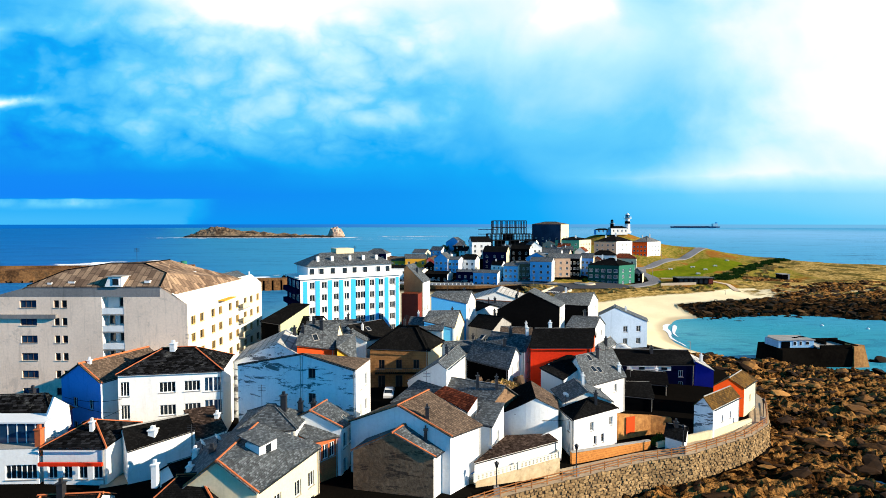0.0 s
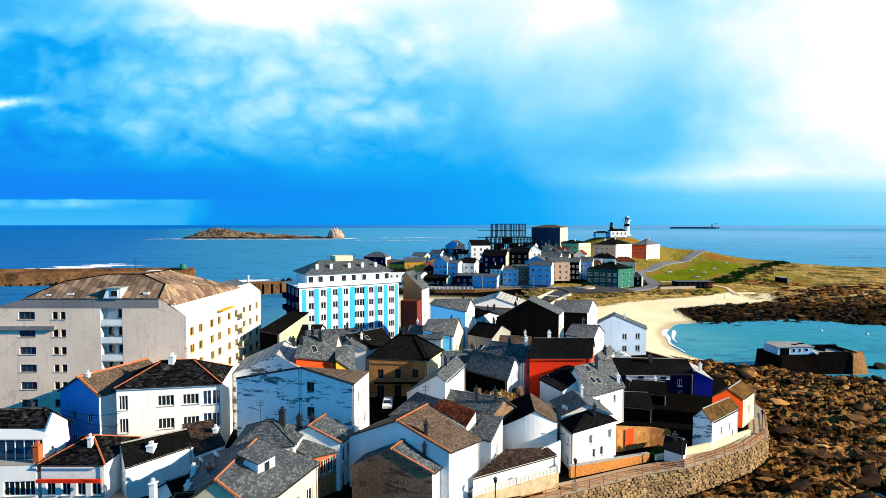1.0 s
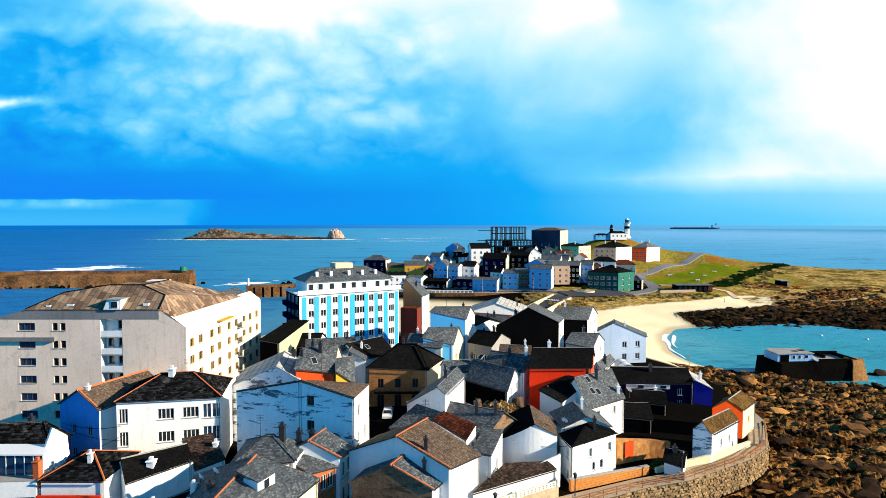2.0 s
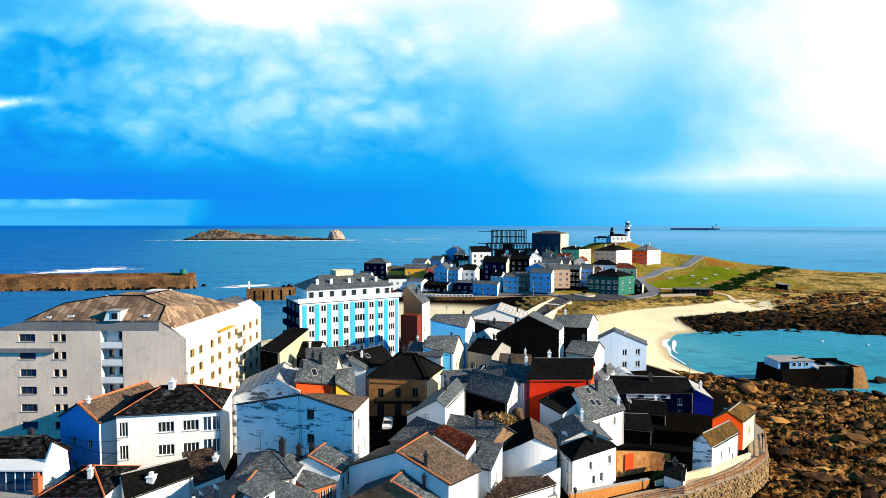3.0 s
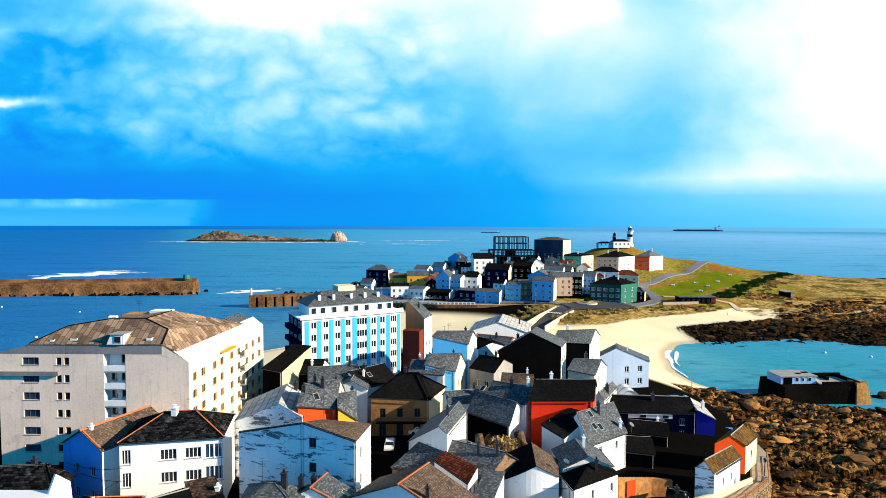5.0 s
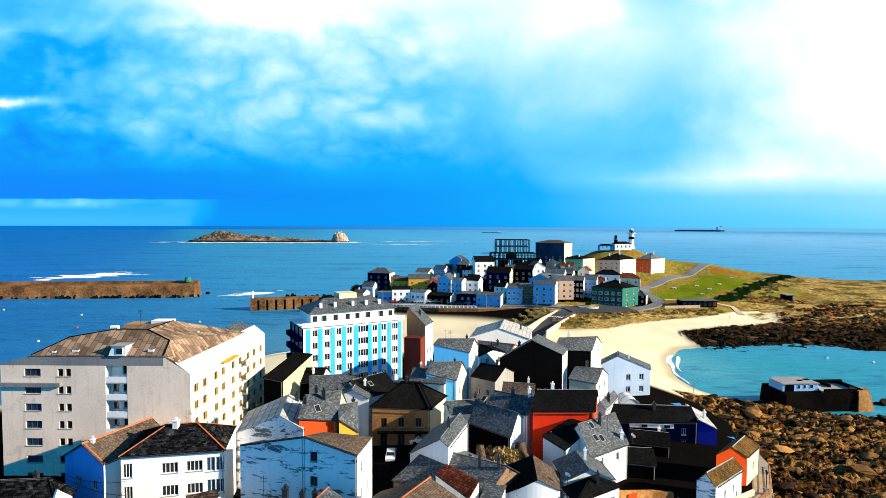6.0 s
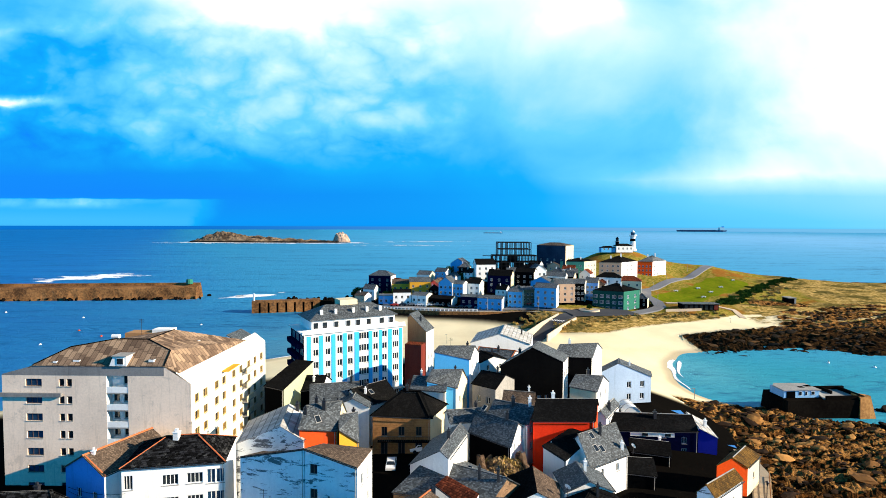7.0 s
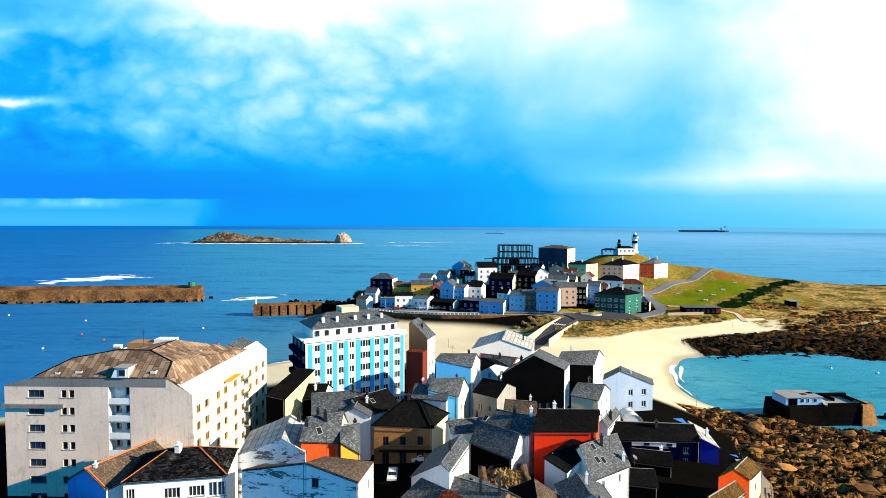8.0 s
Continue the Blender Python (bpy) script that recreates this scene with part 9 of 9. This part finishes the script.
def car(paint, label):
    root = empty("car", 0, 0, 0, label, "car", "parked cars")
    bm = bmesh.new()
    prof = [(-2.1, 0.35), (-2.15, 0.75), (-1.3, 0.92), (-0.7, 1.4), (0.9, 1.42), (1.7, 0.98), (2.1, 0.9), (2.1, 0.35)]
    a = [bm.verts.new((x, -0.84 if z < 1.2 else -0.66, z)) for x, z in prof]
    b = [bm.verts.new((x, 0.84 if z < 1.2 else 0.66, z)) for x, z in prof]
    bm.faces.new(a)
    bm.faces.new(b[::-1])
    for i in range(8):
        j = (i + 1) % 8
        bm.faces.new((a[j], a[i], b[i], b[j]))
    part("body", bm, paint, root)
    for pts in ([(-1.24, 0.96), (-0.74, 1.36)], [(0.94, 1.38), (1.62, 1.02)]):
        (x0, q0), (x1, q1) = pts
        s = -0.03 if x0 < 0 else 0.03
        poly_part("windscreen" if x0 < 0 else "rear_window", [(x0 + s, -0.72, q0 + 0.02), (x1 + s, -0.6, q1 + 0.02), (x1 + s, 0.6, q1 + 0.02), (x0 + s, 0.72, q0 + 0.02)], "pane", root)
    for y in (-0.78, 0.78):
        poly_part("side_window", [(-1.0, y * 1.05, 0.96), (1.4, y * 1.05, 0.98), (0.8, y * 0.9, 1.36), (-0.7, y * 0.9, 1.34)], "pane", root)
    for x in (-1.3, 1.3):
        for y in (-0.78, 0.78):
            bm = bmesh.new()
            bmesh.ops.create_cone(bm, cap_ends=True, segments=12, radius1=0.33, radius2=0.33, depth=0.22, matrix=Matrix.Translation((x, y, 0.33)) @ Matrix.Rotation(math.pi / 2, 4, "X"))
            part("wheel", bm, "rubber", root)
    return root


def ground_at(x, y):
    return float(ground_z(x, y))


def park_cars():
    rng = random.Random(5)
    kinds = [car("carpaint", "parked white hatchback car"), car("redcar", "parked red hatchback car"), car("greycar", "parked grey hatchback car"), car("darkcar", "parked dark blue hatchback car")]
    spots = [(0, -9.4, 93.0, 92), (0, -4.6, 99.6, 15), (1, 50.5, 270.8, 10), (2, 101, 296, 60)]
    for i in range(20):
        spots.append((rng.choice((0, 0, 2, 2, 3, 3, 1)), -36 + 4.3 * i, 279.6 + 0.004 * (i - 9) ** 2 - (i > 8) * 3.2, rng.uniform(-4, 8) - 8 + (i > 6) * 8))
    used = set()
    for k, x, y, r in spots:
        z = ground_at(x, y) + (0.36 if y > 250 else 0.02)
        m = pose(x, y, z, 0, 0, r)
        if k in used:
            copy_thing(kinds[k], m)
        else:
            kinds[k].matrix_basis = m
            used.add(k)


park_cars()

M["leaf"] = surface("dark_green_leaf", (0.035, 0.075, 0.012), (0.015, 0.035, 0.006), fine=1.2)
M["leafdry"] = surface("olive_leaf", (0.52, 0.34, 0.10), (0.30, 0.19, 0.05), fine=1.0)
M["bark"] = surface("brown_bark", (0.09, 0.06, 0.04), (0.05, 0.035, 0.022))


def leaves_into(bm, cx, cy, cz, rx, ry, rz, count, size, rng):
    """Small leaf clumps scattered through an uneven rounded volume."""
    for _ in range(count):
        while True:
            u = Vector((rng.uniform(-1, 1), rng.uniform(-1, 1), rng.uniform(-0.6, 1)))
            if 0.3 < u.length < 1:
                break
        p = Vector((cx + u.x * rx, cy + u.y * ry, cz + u.z * rz))
        s = size * rng.uniform(0.6, 1.4)
        q = Euler((rng.random() * 6.3, rng.random() * 6.3, rng.random() * 6.3)).to_matrix()
        v = [bm.verts.new(p + q @ Vector(w) * s) for w in ((-0.5, 0, 0), (0, -0.28, 0.1), (0.6, 0, 0), (0, 0.28, 0.1))]
        bm.faces.new(v)


ruin()


def bushes(label, spots, material, seed, size=0.35):
    rng = random.Random(seed)
    bm = bmesh.new()
    for x, y, r, h in spots:
        z = ground_at(x, y)
        for _ in range(3):
            leaves_into(bm, x + rng.uniform(-r, r) * 0.5, y + rng.uniform(-r, r) * 0.5, z + h * 0.3, r * rng.uniform(0.5, 0.9), r * rng.uniform(0.5, 0.9), h * rng.uniform(0.5, 0.9), int(70 * r), size * (1 + r * 0.15), rng)
    me = bpy.data.meshes.new("bushes")
    bm.to_mesh(me)
    bm.free()
    me.materials.append(M[material])
    tagged(new("bushes", me), label, "bushes", kind="stuff")


def lined(line, n, r, h, spread, seed):
    rng = random.Random(seed)
    out = []
    for i in range(n):
        f = i / n * (len(line) - 1)
        k = int(f)
        (ax, ay), (bx, by) = line[k], line[min(k + 1, len(line) - 1)]
        u = f - k
        out.append((ax + (bx - ax) * u + rng.gauss(0, spread), ay + (by - ay) * u + rng.gauss(0, spread), r * rng.uniform(0.6, 1.4), h * rng.uniform(0.6, 1.4)))
    return out


bushes("dark green hedge on the headland slope", lined([(152, 300), (170, 318), (199, 350), (235, 392), (258, 406)], 130, 2.0, 1.0, 2.0, 1), "leaf", 11, 0.55)
bushes("low olive scrub on the headland", lined([(165, 306), (205, 345), (225, 372)], 34, 1.6, 0.6, 4, 2), "leafdry", 12, 0.7)
bushes("olive dune grass tufts above the beach", lined([(48, 236), (62, 248), (80, 258), (110, 270), (140, 276)], 110, 1.1, 0.6, 2.5, 3), "leafdry", 13, 0.5)
bushes("green garden bush beside the sea path", [(31.0, 74.4, 1.3, 1.4), (32.6, 75.0, 1.1, 1.2), (29.6, 74.2, 0.8, 1.0)], "leaf", 14, 0.3)
bushes("dark scrub between the village houses", lined([(-48, 318), (-20, 305), (10, 318), (0, 330), (30, 335), (80, 330)], 60, 2.4, 2.4, 5, 4), "leaf", 15, 0.7)
bushes("dune grass by the harbour sand", lined([(32, 232), (40, 250), (46, 260)], 40, 1.2, 0.8, 3, 6), "leafdry", 16, 0.5)


def tree(x, y, h, seed, label):
    rng = random.Random(seed)
    root = empty("tree", x, y, ground_at(x, y), label, "tree")
    bm = bmesh.new()
    bmesh.ops.create_cone(bm, cap_ends=True, segments=7, radius1=0.3, radius2=0.12, depth=h * 0.6, matrix=Matrix.Translation((0, 0, h * 0.3)))
    for k in range(5):
        a = k * 1.3
        tube_into(bm, Vector((0, 0, h * (0.3 + 0.06 * k))), Vector((math.cos(a) * h * 0.25, math.sin(a) * h * 0.25, h * (0.55 + 0.06 * k))), 0.07, 5)
    part("trunk", bm, "bark", root)
    bm = bmesh.new()
    for k in range(7):
        a = k * 0.95
        leaves_into(bm, math.cos(a) * h * 0.2, math.sin(a) * h * 0.2, h * rng.uniform(0.5, 0.85), h * 0.2, h * 0.2, h * 0.18, 120, 0.5, rng)
    part("crown", bm, "leaf", root)


roundabout(70.4, 268.5)
crossing()
for i, (x, y, h) in enumerate(((-53, 316, 7), (-50, 322, 6), (-56, 324, 5), (1.5, 352 - 22, 7), (70.4, 268.5, 3.5))):
    tree(x, y, h, 40 + i, "dark wind-bent tree by the village houses")


def polytunnel():
    root = empty("polytunnel", 40.6, 119.5, 7.8, "small white plastic polytunnel greenhouse", "greenhouse")
    bm = bmesh.new()
    prev = None
    for i in range(13):
        a = math.pi * i / 12
        row = [bm.verts.new((-2.0 * math.cos(a), -2.5, 2.3 * math.sin(a))), bm.verts.new((-2.0 * math.cos(a), 2.5, 2.3 * math.sin(a)))]
        if prev:
            bm.faces.new((prev[0], row[0], row[1], prev[1]))
        prev = row
    part("cover", bm, "frame", root)
    bm = bmesh.new()
    bm.faces.new([bm.verts.new((-2.0 * math.cos(math.pi * i / 12), -2.4, 2.3 * math.sin(math.pi * i / 12))) for i in range(13)])
    part("end_sheet", bm, "frame", root)
    for y in (-2.5, 0.0, 2.5):
        bm = bmesh.new()
        for i in range(12):
            a, b = math.pi * i / 12, math.pi * (i + 1) / 12
            tube_into(bm, Vector((-2.05 * math.cos(a), y, 2.35 * math.sin(a))), Vector((-2.05 * math.cos(b), y, 2.35 * math.sin(b))), 0.05, 4)
        part("hoop", bm, "concrete", root)


polytunnel()


def tarp(x, y, z, w, d, rot):
    root = empty("tarpaulin", x, y, z, "bright blue tarpaulin stretched over posts", "tarpaulin", rot=rot)
    poly_part("sheet", [(-w / 2, -d / 2, 1.6), (w / 2, -d / 2, 1.5), (w / 2, d / 2, 1.9), (-w / 2, d / 2, 2.0)], "tarp", root, "", 0.04)
    for a in (-1, 1):
        for b in (-1, 1):
            box_part("post", a * w / 2 - 0.05, b * d / 2 - 0.05, -1.5, a * w / 2 + 0.05, b * d / 2 + 0.05, 1.48, "concrete", root)


tarp(51.5, 122.5, 5.2, 5.0, 2.2, 5)
tarp(56.0, 106.5, 3.8, 3.4, 2.0, 0)
tarp(3.4, 61.8, 7.0, 1.6, 1.2, 30)


def picnic_table(x, y):
    root = empty("picnic_table", x, y, ground_at(x, y), "white picnic table on the meadow", "table", "picnic tables")
    box_part("top", -1.1, -0.5, 0.7, 1.1, 0.5, 0.8, "frame", root)
    for a in (-1, 1):
        box_part("bench", -1.1, a * 0.9 - 0.2, 0.4, 1.1, a * 0.9 + 0.2, 0.48, "frame", root)
        box_part("leg", a * 0.8 - 0.08, -0.9, -0.1, a * 0.8 + 0.08, 0.9, 0.7, "frame", root)


for x, y in ((143, 340), (161, 349), (161, 332), (150, 318), (179, 356), (202, 385)):
    picnic_table(x, y)


def pole(x, y, h, label, name="lamp_post", material="concrete", lift=0.0):
    root = empty(name, x, y, ground_at(x, y) + lift, label, "post", "tall posts")
    bm = bmesh.new()
    bmesh.ops.create_cone(bm, cap_ends=True, segments=8, radius1=0.12, radius2=0.07, depth=h, matrix=Matrix.Translation((0, 0, h / 2)))
    part("mast", bm, material, root)
    box_part("head", -0.7, -0.12, h, 0.1, 0.12, h + 0.12, material, root)


for x, y, h in ((112.5, 290, 8.0), (20, 270, 7), (45, 268, 7), (-15, 274, 7), (-33, 281, 7), (85, 279, 6.5), (125, 330, 6), (150, 372, 6), (180, 408, 6), (137, 262, 2.0), (69, 150, 3.0), (-6, 196, 4.0), (0, 215, 3.5)):
    pole(x, y, h, "slim grey lamp post")

for i, (x, y) in enumerate(((-169, 246), (-165, 217), (-243, 295), (-151, 234), (-120, 262), (-190, 280), (-98, 228), (150, 190), (138, 196), (163, 185))):
    root = empty("buoy", x, y, 0.0, "small round mooring buoy floating in the bay", "buoy", "mooring buoys")
    bm = bmesh.new()
    bmesh.ops.create_uvsphere(bm, u_segments=10, v_segments=7, radius=0.55)
    part("float", bm, "frame" if i % 3 else "orange", root)
    bm = bmesh.new()
    tube_into(bm, Vector((0, 0, 0.4)), Vector((0, 0, 0.9)), 0.08, 6)
    part("ring", bm, "darkmetal", root)


# ---- roof details on the near houses ----
def skylight(x, y, z, rz, tilt, w=0.9, h=1.2):
    root = empty("roof_window", x, y, z, "dark glazed roof window in a slate roof", "roof window", "roof windows")
    m = pose(0, 0, 0, tilt, 0, rz)
    bm = bmesh.new()
    lattice_into(bm, [-w / 2, -w / 2 + 0.09, w / 2 - 0.09, w / 2], [-h / 2, -h / 2 + 0.09, h / 2 - 0.09, h / 2], -0.06, 0.08, lambda i, j: not (i == 1 and j == 1))
    part("frame", bm, "concrete", root, "", m @ pose(0, 0, 0, -90))
    box_part("pane", -w / 2 + 0.05, -h / 2 + 0.05, 0.0, w / 2 - 0.05, h / 2 - 0.05, 0.03, "pane", root, "", m)


def dish(x, y, z, rot):
    root = empty("satellite_dish", x, y, z, "white satellite dish on a short mast", "satellite dish", "satellite dishes")
    bm = bmesh.new()
    tube_into(bm, Vector((0, 0, -0.6)), Vector((0, 0, 0.7)), 0.04, 6)
    part("mast", bm, "darkmetal", root)
    bm = bmesh.new()
    bmesh.ops.create_cone(bm, cap_ends=False, segments=14, radius1=0.08, radius2=0.45, depth=0.16)
    part("reflector", bm, "frame", root, "", Matrix.Translation((0, 0, 0.75)) @ Euler((radians(65), 0, radians(rot))).to_matrix().to_4x4())


for x, y, z, r in ((-24.5, 54.2, 14.3, 140), (-23.2, 54.8, 14.6, 150), (5.5, 63.6, 9.9, 130), (16.6, 72.4, 13.4, 140), (30.6, 87.5, 12.9, 120)):
    dish(x, y, z, r)


def aerial(x, y, z, h=2.2):
    root = empty("aerial", x, y, z, "thin metal television aerial on a roof", "aerial", "roof aerials")
    bm = bmesh.new()
    tube_into(bm, Vector((0, 0, -0.8)), Vector((0, 0, h)), 0.03, 5)
    part("mast", bm, "darkmetal", root)
    for k in range(4):
        bm = bmesh.new()
        tube_into(bm, Vector((-0.45, 0.0, h - 0.15 - 0.18 * k)), Vector((0.45, 0.0, h - 0.15 - 0.18 * k)), 0.018, 4)
        part("rod", bm, "darkmetal", root)


for x, y, z in ((-52, 92, 31.0), (-21, 62, 16.5), (-25, 53, 15.2), (-20.5, 126, 30), (-17, 76, 19.6), (2.5, 78, 15.0), (20, 124, 21.5), (-7, 104, 17.5), (26, 86, 15.5), (-35, 74, 20), (-2, 66, 17), (1, 122, 21.8)):
    aerial(x, y, z)


# dormer on the wide slate roof
def dormer(x, y, z, rot, w, d, h):
    root = empty("dormer", x, y, z, "white dormer with flat slate roof", "dormer", rot=rot)
    box_part("body", -w / 2, 0, -0.8, w / 2, d, h, "white", root)
    wo = box_part("window", -0.45, -0.04, 0.15, 0.45, 0.0, h - 0.15, "frame", root)
    box_part("pane", -0.36, -0.06, 0.24, 0.36, -0.04, h - 0.24, "pane", wo)
    poly_part("roof", [(-w / 2 - 0.2, -0.25, h + 0.1), (w / 2 + 0.2, -0.25, h + 0.1), (w / 2 + 0.2, d + 0.8, h + 0.7), (-w / 2 - 0.2, d + 0.8, h + 0.7)], "slate", root, "", 0.1)


dormer(-17.2, 52.4, 14.6, 66, 2.4, 1.8, 1.3)


# glazed gallery and sloping parapet of the terrace house
def terrace_gallery():
    root = empty("glazed_gallery", -46.4, 57.6, 13.6, "white-framed glazed gallery on the terrace", "gallery")
    box_part("back_wall", -3.6, 2.2, 0, 3.4, 2.4, 2.2, "white", root)
    for i in range(8):
        x = -3.6 + 1.0 * i
        box_part("mullion", x - 0.05, -0.05, 0, x + 0.05, 0.05, 2.2, "frame", root)
        if i < 7:
            box_part("pane", x + 0.05, -0.02, 0.05, x + 0.95, 0.02, 2.1, "bluepane", root)
    box_part("roof", -3.8, -0.2, 2.2, 3.6, 2.6, 2.35, "frame", root)
    wedge = empty("parapet_wall", -43.2, 58.0, 12.0, "white sloping party wall between two roofs", "wall")
    bm = bmesh.new()
    pts = [(-1.4, 0, 0.0), (-0.2, 0.8, 0.0), (1.0, 2.6, 2.6), (0.8, 2.6, 4.8), (-0.4, 2.0, 5.9), (-0.9, 0.6, 2.5)]
    a = [bm.verts.new(p) for p in pts]
    b = [bm.verts.new((p[0] - 0.3, p[1] + 0.15, p[2])) for p in pts]
    bm.faces.new(a)
    bm.faces.new(b[::-1])
    for i in range(6):
        j = (i + 1) % 6
        bm.faces.new((a[j], a[i], b[i], b[j]))
    part("wall", bm, "white", wedge)


terrace_gallery()

# red fascia and canopy of the small house
red = empty("awning", -38.9, 55.7, 12.0, "red painted fascia board above the windows", "awning")
box_part("board", -3.4, -0.25, 0.0, 3.3, 0.0, 0.35, "red", red)
# balcony of the stone inn
inn = empty("balcony", -7.5, 97.6, 10.1, "long dark iron balcony of the stone inn", "balcony")
box_part("slab", -4.8, -0.9, 0, 4.8, 0.0, 0.15, "darkwall", inn)
for i in range(25):
    box_part("baluster", -4.75 + 0.39 * i, -0.88, 0.15, -4.71 + 0.39 * i, -0.84, 1.05, "darkmetal", inn)
box_part("rail", -4.8, -0.9, 1.05, 4.8, -0.82, 1.12, "darkmetal", inn)


def wire(a, b, sag=0.5):
    root = empty("overhead_cable", a[0], a[1], a[2], "thin black overhead cable between houses", "cable", "overhead cables")
    bm = bmesh.new()
    A, B = Vector((0, 0, 0)), Vector(b) - Vector(a)
    prev = None
    side = Vector((-B.y, B.x, 0)).normalized()
    for i in range(9):
        f = i / 8
        p = A.lerp(B, f) - Vector((0, 0, sag * 4 * f * (1 - f)))
        ring = [bm.verts.new(p + side * (0.03 * math.cos(q)) + Vector((0, 0, 0.03 * math.sin(q)))) for q in (0, math.pi / 2, math.pi, 3 * math.pi / 2)]
        if prev:
            for q in range(4):
                bm.faces.new((prev[q], prev[(q + 1) % 4], ring[(q + 1) % 4], ring[q]))
        else:
            bm.faces.new(ring[::-1])
        prev = ring
    bm.faces.new(prev)
    part("cable", bm, "rubber", root)


wire((-50, 70.5, 14.5), (-40.5, 67.5, 15.2))
wire((-50, 70.5, 14.0), (-40.5, 67.5, 13.4))
wire((-44, 60, 14.0), (-40, 67.5, 14.2))
wire((-12, 66, 13), (-3, 75, 13.5))
wire((17, 70.5, 11.5), (9.5, 71.0, 12.0))


# roof windows in the slate roofs
for x, y, z, az, tilt in ((3.37, 76.04, 14.83, -45, 33), (-11.53, 63.38, 14.15, 86, 34), (23.86, 85.03, 14.26, 35, 40), (23.62, 86.8, 15.6, 35, 40), (24.9, 85.4, 14.05, 35, 40), (-19.08, 80.4, 20.29, 41, 46), (6.8, 94.5, 17.37, -43, 31), (-14.61, 105.22, 16.73, 47, 31)):
    skylight(x, y, z + 0.02, az, tilt)

band = empty("wall_band", 35.4, 103.2, 9.2, "white boarded band under the eaves of the navy house", "wall band", rot=-4.9)
box_part("board", 0, -0.1, 0.0, 8.2, 0.03, 0.75, "white", band)
for u in (2.2, 6.4):
    wo = box_part("window", u, -0.14, 0.12, u + 1.1, -0.1, 0.64, "darkframe", band)
    box_part("pane", u + 0.08, -0.16, 0.18, u + 1.02, -0.14, 0.58, "pane", wo)
